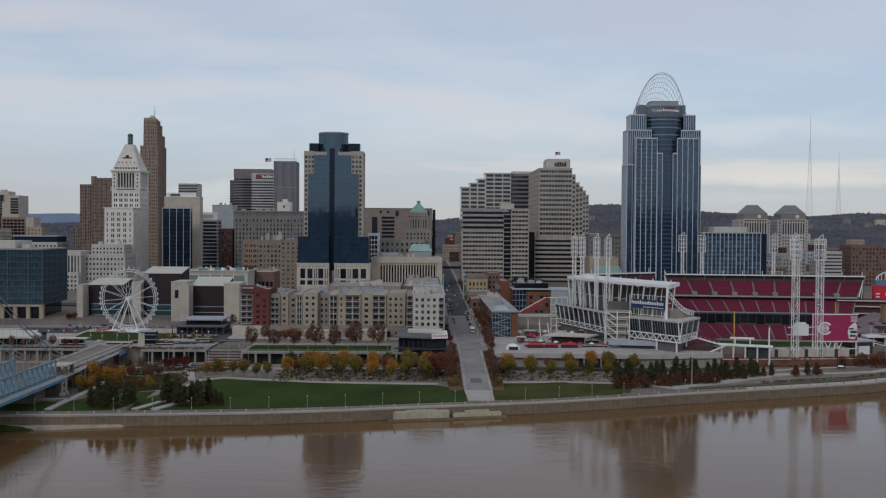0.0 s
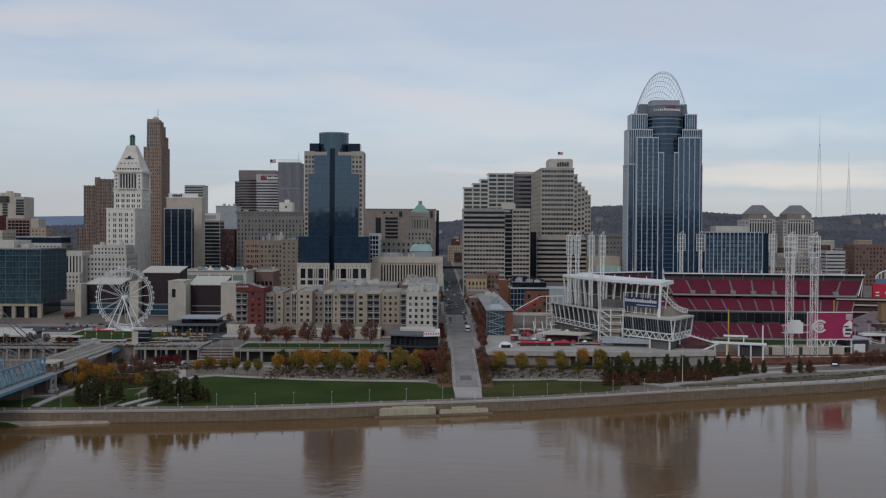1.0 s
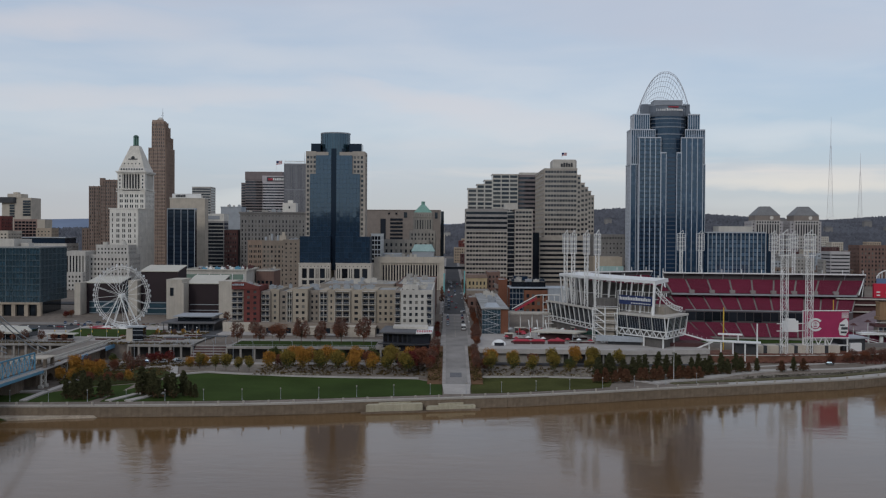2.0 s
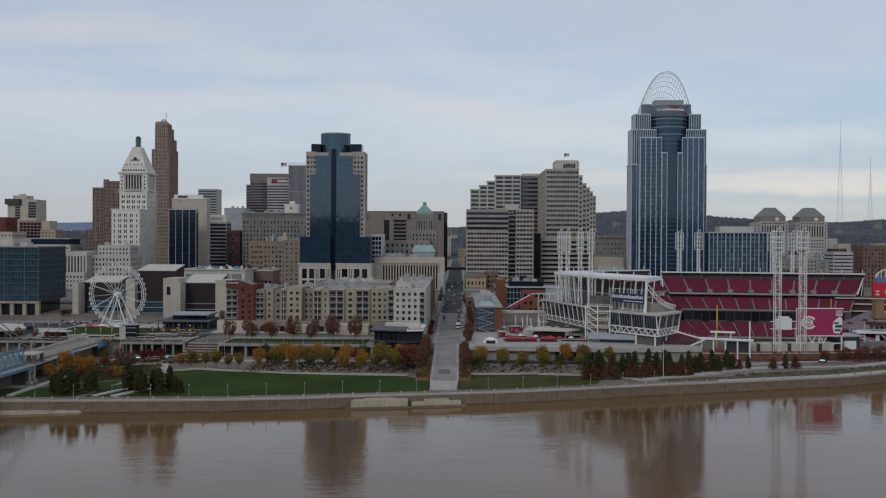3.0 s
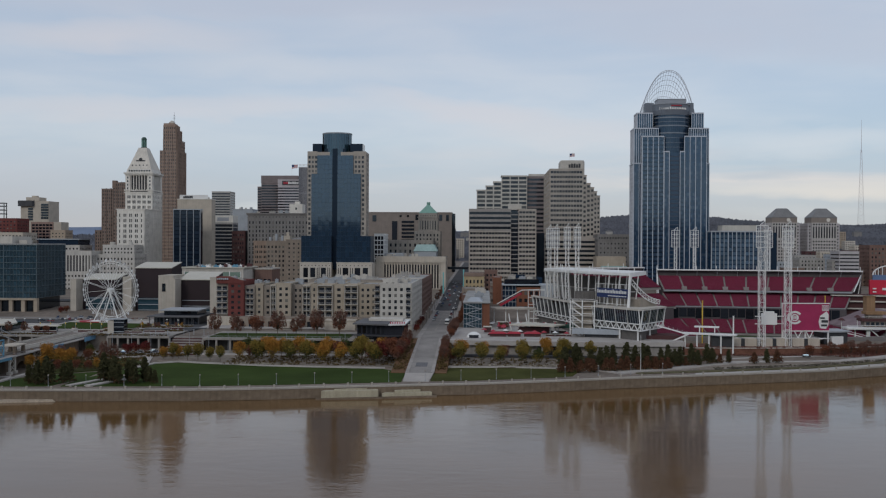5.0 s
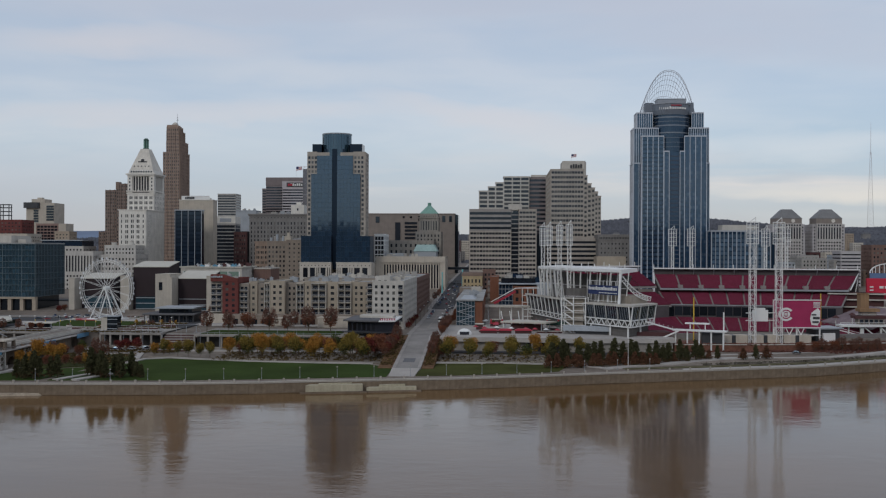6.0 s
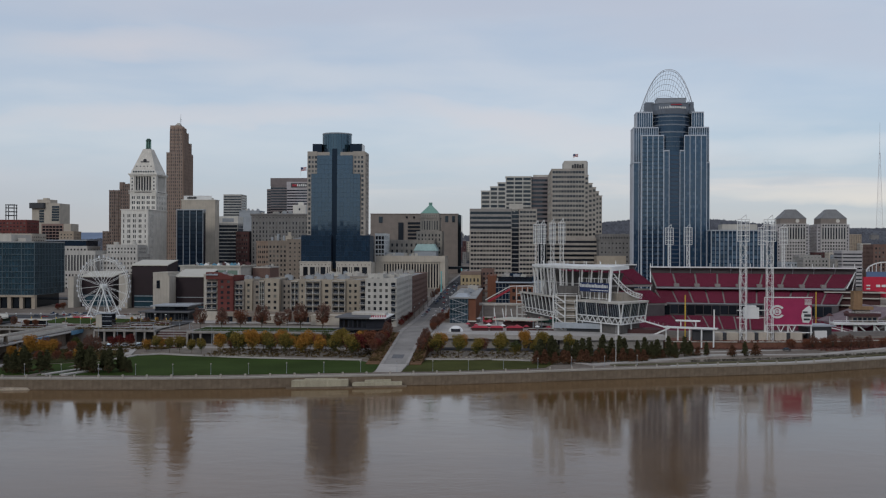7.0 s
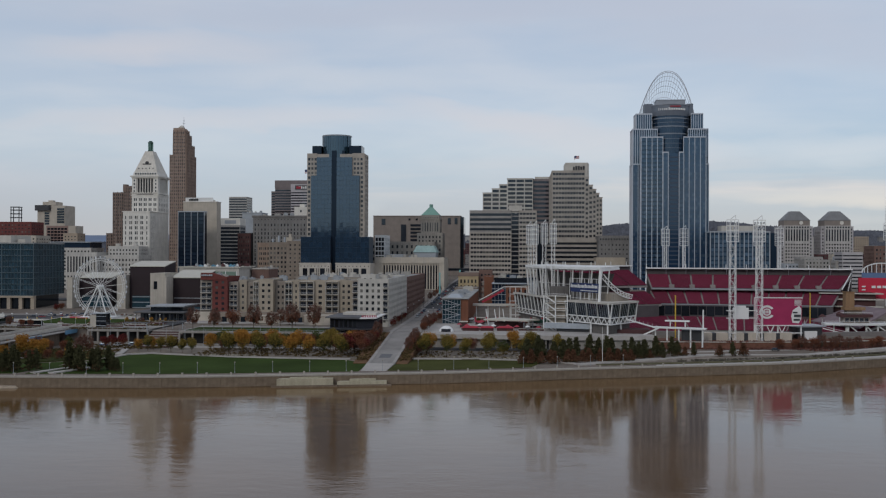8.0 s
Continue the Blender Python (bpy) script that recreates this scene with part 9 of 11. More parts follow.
part("gangway", bm, M_WHITE, park)

# river gate: white portal frames
for k in range(5):
    x, y = 164.7 + 5.75 * k, 528.6 - 2.2 * k
    bm = bmesh.new()
    box(bm, x - 0.35, x + 0.35, y - 0.35, y + 0.35, 5, 17)
    part("gate_post", bm, M_WHITE, park)
bm = bmesh.new()
prism(bm, [(163, 528), (189, 518), (191, 524), (165, 535)], 16.8, 17.4)
part("gate_roof", bm, M_WHITE, park)
bm = bmesh.new()
prism(bm, [(178, 526), (188, 522.5), (189, 530), (179, 533)], 9, 16)
part("gate_shop", bm, M_DARKMETAL, park)
bm = bmesh.new()
prism(bm, [(170, 531), (182, 527), (183, 530), (171, 534)], 20.2, 20.9)
box(bm, 172.5, 173, 530.5, 531, 17.5, 20.2)
box(bm, 180, 180.5, 528.5, 529, 17.5, 20.2)
part("gate_canopy", bm, M_WHITE, park)
bm = bmesh.new()
box(bm, 188.4, 189.0, 523, 523.6, 9, 27)
part("white_mast", bm, M_WHITE, park)
# outfield wall and low buildings
bm = bmesh.new()
prism(bm, [(160, 556), (200, 549), (262, 556), (322, 575), (322, 578), (262, 559), (200, 552), (160, 559)], 4, 13.2)
part("outfield_wall", bm, M_PADDING := mat("grey_outfield_padding", (0.19, 0.175, 0.165), 0.8, streak=0.1), park)
for k in range(6):
    x = 189 + k * 8.5
    bm = bmesh.new()
    box(bm, x, x + 6.2, 533 + k * 0.6, 540 + k * 0.6, 9, 14.2)
    part("service_block", bm, M_PALETAN, park)
# dark filler boxes stand for the shade in the gaps between blocks
for k in range(5):
    x = 195.4 + k * 8.5
    bm = bmesh.new()
    box(bm, x, x + 2.2, 534 + k * 0.6, 540 + k * 0.6, 9, 14.0)
    part("service_gap", bm, M_DARKMETAL, park)
bm = bmesh.new()
prism(bm, [(188, 541), (242, 545), (242, 556), (200, 549), (188, 551)], 12.8, 13.6)
part("outfield_concourse", bm, M_AISLE, park)
# foul poles
for x, y in ((178.6, 551), (283, 662)):
    bm = bmesh.new()
    prism(bm, ring(x, y, 0.35, 8), 8, 33.4 if x < 200 else 31)
    part("foul_pole", bm, M_YELLOW, park, "yellow foul pole")

# the red outfield board with white emblem shapes on a white rack
bx0, bx1, by = 219.0, 244.0, 538.5
board = part("outfield_board", slab_bm([(bx0, by), (bx1, by + 2), (bx1, by + 3.2), (bx0, by + 1.2)], 18.3, 32.6), M_BOARD := mat("deep_pink_red_board", (0.34, 0.028, 0.095), 0.5, var=0.10, scale=0.2), park, "deep red board with white emblem shapes")


def board_at(u, z, off=0.12):
    return Vector((bx0 + (bx1 - bx0) * u, by + 2 * u - off, z))


for r0, r1, a0, a1 in ((3.6, 2.5, 0.6, 5.7), (1.9, 1.3, 0.0, 6.2832)):
    bm = bmesh.new()
    n = 28
    cu, cz = 0.25, 25.2
    prev = None
    for k in range(n + 1):
        a = a0 + (a1 - a0) * k / n
        ps = [board_at(cu + r * 1.15 * math.cos(a) / 25, cz + r * math.sin(a), o) for r in (r0, r1) for o in (0.25, 0.02)]
        vs = [bm.verts.new(p) for p in ps]
        if prev:
            bm.faces.new((prev[0], vs[0], vs[2], prev[2]))
            bm.faces.new((prev[0], prev[1], vs[1], vs[0]))
            bm.faces.new((prev[2], vs[2], vs[3], prev[3]))
        prev = vs
    part("emblem_ring", bm, M_WHITE, board)
for k in range(4):
    bm = bmesh.new()
    a = board_at(0.19 + 0.032 * k, 24.5, 0.3)
    box(bm, a.x, a.x + 0.5, a.y, a.y + 0.25, 24.5, 26.0)
    part("emblem_bar", bm, M_WHITE, board)
bm = bmesh.new()
pts = [(0.80, 19.5), (0.93, 19.2), (0.985, 21.5), (0.985, 27.0), (0.94, 28.6), (0.87, 27.4), (0.80, 26.0), (0.77, 23.0)]
f0 = [bm.verts.new(board_at(u, z, 0.25)) for u, z in pts]
f1 = [bm.verts.new(board_at(u, z, 0.02)) for u, z in pts]
bm.faces.new(f0)
for i in range(len(pts)):
    j = (i + 1) % len(pts)
    bm.faces.new((f0[i], f0[j], f1[j], f1[i]))
part("emblem_patch", bm, M_WHITE, board)
for u0, u1, z0, z1 in ((0.82, 0.95, 20.6, 21.6), (0.83, 0.97, 22.6, 23.9), (0.80, 0.90, 24.6, 25.4)):
    bm = bmesh.new()
    a, b = board_at(u0, z0, 0.4), board_at(u1, z1, 0.4)
    box(bm, a.x, b.x, a.y, a.y + 0.2, z0, z1)
    part("emblem_mark", bm, M_DARKMETAL, board)
for k in range(5):
    bm = bmesh.new()
    a, b = board_at(0.84, 28.8 + 0.65 * k, 0.3), board_at(0.985, 29, 0.3)
    box(bm, a.x, b.x, a.y, a.y + 0.2, 28.9 + 0.65 * k, 29.2 + 0.65 * k)
    part("emblem_stripe", bm, M_WHITE, board)
for u in (0, 0.5, 1.0):
    bm = bmesh.new()
    p = board_at(u, 0, -1.5)
    box(bm, p.x - 0.35, p.x + 0.35, p.y - 0.35, p.y + 0.35, 9, 33)
    part("board_post", bm, M_WHITE, park)
for z in (18.0, 32.9, 14.0):
    bm = bmesh.new()
    beam(bm, board_at(-0.01, z, 0.2), board_at(1.01, z, 0.2), 0.5)
    part("board_rail", bm, M_WHITE, park)
for k in range(4):
    bm = bmesh.new()
    p, q = board_at(0.25 + 0.25 * (k // 2), 10 if k % 2 else 18, -0.5), board_at(0.35 + 0.25 * (k // 2) + 0.06, 18 if k % 2 else 10, -0.5)
    beam(bm, p, q, 0.4)
    part("board_brace", bm, M_WHITE, park)
bm = bmesh.new()
box(bm, 207, 215, 536, 538, 21.5, 27.5)
box(bm, 208.5, 213.5, 535.8, 538.2, 27.5, 28.6)
part("speaker_box", bm, M_WHITE, park)
for z in (22, 26):
    bm = bmesh.new()
    beam(bm, (203, 535, z), (219, 538, z), 0.4)
    part("speaker_rail", bm, M_WHITE, park)


# light towers: lattice mast with a rack of lamps
bm = bmesh.new()
prism(bm, ring(0, 0, 0.48, 8), -0.42, 0.42, 0.75)
LAMP = bpy.data.meshes.new("lamp")
bmesh.ops.recalc_face_normals(bm, faces=bm.faces)
bm.to_mesh(LAMP)
bm.free()
LAMP.materials.append(M_GREY)


def light_tower(x, y, z0, z1, w, rack_w, rack_h, label):
    t = thing("light_tower", (x, y, z0), label, "light tower", "stadium light towers")
    zr = z1 - rack_h
    for sx in (-1, 1):
        for sy in (-1, 1):
            bm = bmesh.new()
            beam(bm, (x + sx * w / 2, y + sy * w / 2, z0), (x + sx * w / 2, y + sy * w / 2, z1 - 1), 0.30)
            part("mast_leg", bm, M_WHITE, t)
    n = max(3, int((zr - z0) / (w * 1.6)))
    bm = bmesh.new()
    for k in range(n):
        za, zb = z0 + (zr - z0) * k / n, z0 + (zr - z0) * (k + 1) / n
        for s in (-1, 1):
            a, b = (-1, 1) if k % 2 else (1, -1)
            beam(bm, (x + a * w / 2, y + s * w / 2, za), (x + b * w / 2, y + s * w / 2, zb), 0.16)
            beam(bm, (x + s * w / 2, y + a * w / 2, za), (x + s * w / 2, y + b * w / 2, zb), 0.16)
            beam(bm, (x - w / 2, y + s * w / 2, zb), (x + w / 2, y + s * w / 2, zb), 0.16)
    part("lattice", bm, M_WHITE, t)
    bm = bmesh.new()
    rows = 5
    for k in range(rows):
        z = zr + rack_h * k / (rows - 1)
        beam(bm, (x - rack_w / 2, y, z), (x + rack_w / 2, y, z), 0.28, 0.4)
    for s in (-1, -0.33, 0.33, 1):
        beam(bm, (x + s * rack_w / 2, y, zr), (x + s * rack_w / 2, y, z1), 0.3)
    rack = part("rack", bm, M_WHITE, t)
    for k in range(rows - 1):
        z = zr + rack_h * (k + 0.5) / (rows - 1)
        for i in range(4):
            u = -rack_w / 2 + rack_w * (i + 0.5) / 4
            piece("lamp", LAMP, Matrix.Translation((x + u, y - 0.2, z)), rack)
    bm = bmesh.new()
    beam(bm, (x - rack_w / 4, y, z1), (x + rack_w / 4, y + 0.4, z1 + 2.6), 0.3)
    beam(bm, (x + rack_w / 4, y + 0.4, z1 + 2.6), (x + rack_w / 4, y, z1), 0.25)
    part("lightning_rod", bm, M_WHITE, t)


for x, y in ((98.6, 620.5), (102, 610), (107, 588), (112, 578)):
    light_tower(x, y, 30.5, 74.0, 1.9, 3.8, 12.0, "white lattice light tower over the canopy stand")
for x, y in ((205.2, 530), (220, 534)):
    light_tower(x, y, 9.5, 74.5, 3.0, 6.2, 11.5, "tall white lattice light tower beside the red board")
for x, y in ((202, 752), (214.5, 744), (267.3, 738), (282, 736)):
    light_tower(x, y, 43.0, 75.0, 1.8, 6.0, 12.5, "white lattice light tower behind the back stand")
light_tower(372, 772, 13.0, 80.0, 2.0, 6.0, 12.5, "white lattice light tower past the end of the ballpark")


# right-hand end: screen, bleachers, walkways
t = thing("video_screen", (324, 626, 13), "large red video screen on posts with a white arch", "screen")
bm = bmesh.new()
prism(bm, [(303, 628), (345, 620), (345, 622), (303, 630)], 29.0, 41.8)
part("screen_panel", bm, M_SCREEN := mat("red_screen_face", (0.50, 0.02, 0.05), 0.4, var=0.05), t)
for k in range(9):
    bm = bmesh.new()
    x = 310 + k * 3.1
    box(bm, x, x + 2.3, 627.2 - (x - 303) * 0.19, 628.4 - (x - 303) * 0.19, 35.5, 37.0)
    part("screen_bar", bm, M_WHITE, t)
for k in range(3):
    bm = bmesh.new()
    box(bm, 304.5, 306.6, 627.0, 628.0, 32 + 2 * k, 32.8 + 2 * k)
    part("screen_bar", bm, M_WHITE, t)
for x in (306, 324, 342):
    bm = bmesh.new()
    box(bm, x - 0.5, x + 0.5, 629, 630, 12, 42)
    part("screen_post", bm, M_WHITE, t)
bm = bmesh.new()
for k in range(12):
    a0, a1 = math.pi * k / 12, math.pi * (k + 1) / 12
    beam(bm, (317 - 12 * math.cos(a0), 629, 45 + 6 * math.sin(a0)), (317 - 12 * math.cos(a1), 629, 45 + 6 * math.sin(a1)), 0.6)
    beam(bm, (317 - 12 * math.cos(a1), 629, 41), (317 - 12 * math.cos(a1), 629, 45 + 6 * math.sin(a1)), 0.35)
part("screen_arch", bm, M_WHITE, t)
bm = bmesh.new()
prism(bm, [(305, 628.4), (330, 624), (330, 625), (305, 629.4)], 41.0, 45.0)
part("advert_panel", bm, M_BLUEAD := mat("blue_grey_panel", (0.10, 0.16, 0.28), 0.5), t)
t.matrix_basis = pose(352.4, 703.5, 7.7) @ Matrix.Diagonal((1.123, 1.123, 1.123, 1))

seat_deck((322, 640), (292, 672), (276, 650), (300, 622), 13.0, 6.0, 3, 12, "bleacher")
bm = bmesh.new()
v = [bm.verts.new(p) for p in ((322, 628, 22), (322, 690, 22), (286, 672, 12), (300, 618, 12))]
w = [bm.verts.new(p.co - Vector((0, 0, 1.2))) for p in v]
bm.faces.new(v)
bm.faces.new(w[::-1])
for i in range(4):
    bm.faces.new((v[i], v[(i + 1) % 4], w[(i + 1) % 4], w[i]))
part("bleacher_slope", bm, mat("mauve_concourse_paving", (0.20, 0.155, 0.165), 0.9, var=0.2), park)
for z in (20, 25, 29):
    bm = bmesh.new()
    prism(bm, [(300, 700), (340, 690), (340, 715), (304, 720)], z, z + 0.8)
    part("corner_floor", bm, M_PALECONC, park)
bm = bmesh.new()
prism(bm, [(304, 702), (336, 694), (336, 712), (306, 716)], 13, 30)
part("corner_block", bm, M_DARKRED, park)
t = thing("riverside_walkway", (270, 560, 12), "white steel walkway and ramps with dark canopies", "walkway")
bm = bmesh.new()
prism(bm, [(270, 586), (304, 588), (334, 594), (334, 602), (304, 597), (270, 594)], 15.0, 16.2)
part("walk_deck", bm, M_WHITE, t)
rail = [(270, 586), (287, 587), (304, 588), (319, 591), (334, 594)]
for (xa, ya), (xb, yb) in zip(rail, rail[1:]):
    bm = bmesh.new()
    beam(bm, (xa, ya, 17.5), (xb, yb, 17.5), 0.2)
    beam(bm, (xa, ya, 16.2), (xa, ya, 17.6), 0.2)
    beam(bm, ((xa + xb) / 2, (ya + yb) / 2, 16.2), ((xa + xb) / 2, (ya + yb) / 2, 17.5), 0.15)
    part("walk_rail", bm, M_WHITE, t)
for x, w in ((276, 0.6), (283.6, 2.0), (294.5, 0.9), (301, 0.8), (312, 0.9), (324, 0.9)):
    bm = bmesh.new()
    box(bm, x - w / 2, x + w / 2, 589.4 + max(0, x - 304) * 0.2, 590.6 + max(0, x - 304) * 0.2, 3.5, 15.0)
    part("walk_post", bm, M_WHITE, t)
for xa, xb in ((285, 293.5), (294.5, 301), (301, 312)):
    bm = bmesh.new()
    beam(bm, (xa, 589.5, 14.6), (xb, 589.5 + max(0, xb - 304) * 0.2, 7.5), 0.6)
    part("walk_brace", bm, M_WHITE, t)
bm = bmesh.new()
beam(bm, (268, 584, 13.4), (280, 580, 10.6), 0.5, 0.5)
beam(bm, (268, 584, 14.6), (280, 580, 11.8), 0.2)
part("ramp", bm, M_WHITE, t)
# tiered brown pavilion standing on the walkway
M_TANWOOD = mat("tan_timber_cladding", (0.30, 0.19, 0.11), 0.85, streak=0.2)
v = thing("concourse_pavilion", (288, 596, 16.2), "tiered brown pavilion with red balcony edge on the white walkway", "pavilion")
for name, m, x0, x1, y0, y1, z0, z1 in (("ground_storey", M_GREYBROWN, 282, 297, 591, 597, 16.2, 19.6), ("balcony_edge", M_DARKRED, 279.8, 298.4, 590, 598, 19.6, 21.2), ("upper_storey", M_GREYBROWN, 284, 292.6, 591.5, 597, 21.2, 23.6),
                                        ("flat_roof", M_TANWOOD, 282.6, 294.2, 590.5, 598, 23.6, 25.4), ("stair_tower", M_TANWOOD, 283.6, 288.4, 592, 598, 25.4, 34.5)):
    bm = bmesh.new()
    box(bm, x0, x1, y0, y1, z0, z1)
    if z1 - z0 > 2.5:
        box(bm, x0 - 0.3, x1 + 0.3, y0 - 0.3, y1 + 0.3, z1 - 0.5, z1)
    part(name, bm, m, v)
for k in range(5):
    bm = bmesh.new()
    box(bm, 282.8 + 2.8 * k, 284.8 + 2.8 * k, 590.8, 591.1, 16.8, 19.0)
    part("window", bm, M_DKGLASS, v)
bm = bmesh.new()
beam(bm, (280, 590.1, 22.3), (298.2, 590.1, 22.3), 0.18)
part("balcony_rail", bm, M_WHITE, v)
bm = bmesh.new()
prism(bm, [(244, 548), (258, 552), (256, 566), (243, 562)], 10, 16.5)
part("dark_kiosk", bm, M_DARKMETAL, t)
bm = bmesh.new()
prism(bm, [(242, 546), (260, 551), (258, 568), (241, 564)], 16.5, 17.2)
part("kiosk_roof", bm, M_GREY, t)
bm = bmesh.new()
prism(bm, [(247, 545), (254, 547), (254, 549), (247, 547.5)], 10, 14.5)
part("white_kiosk", bm, M_WHITE, t)
for k in range(0, 6, 2):
    t = thing("parasol_stand", (262 + 7 * k, 600 + 6 * k, 13), "red parasol stand on the concourse", "stand", "parasol stands")
    bm = bmesh.new()
    x, y = 262 + 7 * k, 600 + 6 * k
    z = 18.5 + 0.5 * k
    prism(bm, ring(x, y, 0.2, 8), 12, z)
    part("post", bm, M_WHITE, t)
    bm = bmesh.new()
    prism(bm, ring(x, y, 2.4, 10), z - 1, z + 0.5, 0.2)
    part("canopy", bm, M_DARKRED, t)


# ---- trees ----
def leaf_mat(name, color, rand=0.35):
    m = mat(name, color, 0.9, var=0.25, scale=0.3, fine=3.0, rand=rand, island=True)
    return m


LEAVES = {
    "gold": leaf_mat("golden_leaves", (0.34, 0.165, 0.036)),
    "olive": leaf_mat("yellow_olive_leaves", (0.205, 0.148, 0.036)),
    "green": leaf_mat("dull_green_leaves", (0.060, 0.072, 0.026)),
    "rust": leaf_mat("rust_leaves", (0.17, 0.066, 0.038)),
    "red": leaf_mat("dark_red_leaves", (0.125, 0.026, 0.024)),
    "brown": leaf_mat("sparse_brown_leaves", (0.145, 0.078, 0.060)),
    "conifer": leaf_mat("dark_conifer_foliage", (0.060, 0.060, 0.029), 0.15),
    "cypress": leaf_mat("russet_conifer_foliage", (0.120, 0.060, 0.036)),
}
UNDER = {"gold": "olive", "olive": "green", "green": "olive", "rust": "brown", "red": "rust", "brown": "rust", "conifer": "cypress", "cypress": "conifer"}


def second_leaf(crown, kind, height, share, r):
    """Turns part of a crown's leaves, mostly the lower ones, to its other tone."""
    crown.data.materials.append(LEAVES[UNDER[kind]])
    polys = crown.data.polygons
    for k in range(0, len(polys) - 1, 2):
        if polys[k].center.z < height * (share + r.uniform(-0.28, 0.28)):
            polys[k].material_index = 1
            polys[k + 1].material_index = 1


def leaf_card(bm, c, s, r):
    """One small folded leaf clump."""
    n = Vector((r.uniform(-1, 1), r.uniform(-1, 1), r.uniform(-0.3, 1))).normalized()
    u = n.orthogonal().normalized()
    v = n.cross(u)
    a = r.uniform(0, 6.28)
    u, v = u * math.cos(a) + v * math.sin(a), v * math.cos(a) - u * math.sin(a)
    p = [c + u * s, c + v * s * 0.7 + n * s * 0.25, c - u * s, c - v * s * 0.7 + n * s * 0.2]
    vs = [bm.verts.new(q) for q in p]
    bm.faces.new((vs[0], vs[1], vs[2]))
    bm.faces.new((vs[0], vs[2], vs[3]))


def broadleaf(seed, height, width, leaves, size, kind, label, density=1.0, bare=False):
    r = random.Random(seed)
    t = thing("tree", (0, 0, 0), label, "tree", "park trees")
    bm = bmesh.new()
    th = height * 0.32
    prism(bm, ring(0, 0, 0.035 * height * 0.5, 7), -0.4, th, 0.6)
    tips = []
    for k in range(18 if bare else 8):
        a = k * 2.4 + r.uniform(-0.4, 0.4)
        b = Vector((math.cos(a) * width * r.uniform(0.22, 0.36), math.sin(a) * width * r.uniform(0.22, 0.36), height * r.uniform(0.5, 0.85)))
        if bare:
            v = 0.34 + 0.66 * (k + 0.5) / 18
            q = width * 0.46 * math.sin(math.pi * min(1, (v - 0.22) * 1.2)) ** 0.6 * r.uniform(0.6, 1.05)
            b = Vector((math.cos(a) * q, math.sin(a) * q, height * v))
        s = Vector((0, 0, th * r.uniform(0.7, 1.0)))
        m = (s + b) / 2 + Vector((r.uniform(-0.2, 0.2), r.uniform(-0.2, 0.2), 0.3))
        beam(bm, s, m, 0.016 * height)
        beam(bm, m, b, 0.010 * height)
        tips.append(b)
    beam(bm, (0, 0, th * 0.9), (0.1, 0, height * 0.9), 0.014 * height)
    part("trunk", bm, M_BARK, t)
    bm = bmesh.new()
    lumps = [(b, width * r.uniform(0.12, 0.2)) for b in tips] if bare else [(b, width * r.uniform(0.20, 0.32)) for b in tips] + [(Vector((0, 0, height * 0.82)), width * 0.27), (Vector((0, 0, height * 0.6)), width * 0.36), (Vector((0.1, 0, height * 0.45)), width * 0.33)]
    for _ in range(int(leaves * density)):
        c, rad = r.choice(lumps)
        d = Vector((r.gauss(0, 1), r.gauss(0, 1), r.gauss(0, 1))).normalized() * rad * r.uniform(0.45, 1.08)
        d.z *= 1.15
        p = c + d
        if p.z < height * 0.2:
            continue
        leaf_card(bm, p, size * r.uniform(0.6, 1.25), r)
    second_leaf(part("crown", bm, LEAVES[kind], t), kind, height, 0.52, r)
    return t


def conifer(seed, height, width, kind, label, leaves=900, taper=0.8):
    """An evergreen with whorled limbs; a low taper gives a broad rounded crown."""
    r = random.Random(seed)
    t = thing("conifer", (0, 0, 0), label, "tree", "park conifers")
    bm = bmesh.new()
    prism(bm, ring(0, 0, 0.025 * height, 7), -0.4, height * 0.95, 0.12)
    tips = []
    for k in range(26):
        u = 0.10 + 0.85 * k / 26
        z = height * u
        a = k * 2.4 + r.uniform(-0.3, 0.3)
        rr = width * 0.5 * (1 - u) ** taper * r.uniform(0.65, 1.1) + 0.15
        tip = Vector((rr * math.cos(a), rr * math.sin(a), z - 0.1 * rr + 0.3))
        beam(bm, (0, 0, z), tip, 0.08)
        tips.append((z, tip, rr))
    part("trunk", bm, M_BARK, t)
    bm = bmesh.new()
    for _ in range(leaves):
        z, tip, rr = r.choice(tips)
        f = r.uniform(0.25, 1.05)
        c = Vector((0, 0, z)).lerp(tip, f)
        s = 0.16 * width * (1.15 - 0.5 * f) * (0.2 + 0.8 * min(1, rr / (width * 0.32)))
        c += Vector((r.gauss(0, s * 0.6), r.gauss(0, s * 0.6), r.gauss(0, s * 0.45)))
        leaf_card(bm, c, 0.36 * r.uniform(0.6, 1.3), r)
    second_leaf(part("crown", bm, LEAVES[kind], t), kind, height, 0.04, r)
    return t


TREES = {}
STOCK = [("gold", 9.6, 6.2, 2300, 0.27, "golden autumn tree with slim trunk"), ("olive", 9.8, 6.4, 2500, 0.27, "yellow-green rounded tree behind the lawn"), ("green", 9.0, 6.2, 1900, 0.28, "dull green rounded tree behind the lawn"),
         ("rust", 7.5, 5.8, 1500, 0.26, "rust-coloured autumn tree with slim trunk"), ("red", 6.5, 5.6, 1600, 0.26, "dark red autumn tree with slim trunk"), ("brown", 8.8, 6.4, 1900, 0.22, "thin brown half-bare autumn tree")]
for i, (kind, h, w, n, s, label) in enumerate(STOCK):
    TREES[kind] = [broadleaf(100 + 10 * i + k, h * (0.92 + 0.08 * k), w, n, s, kind, label, 1.0, kind == "brown") for k in range(3)]
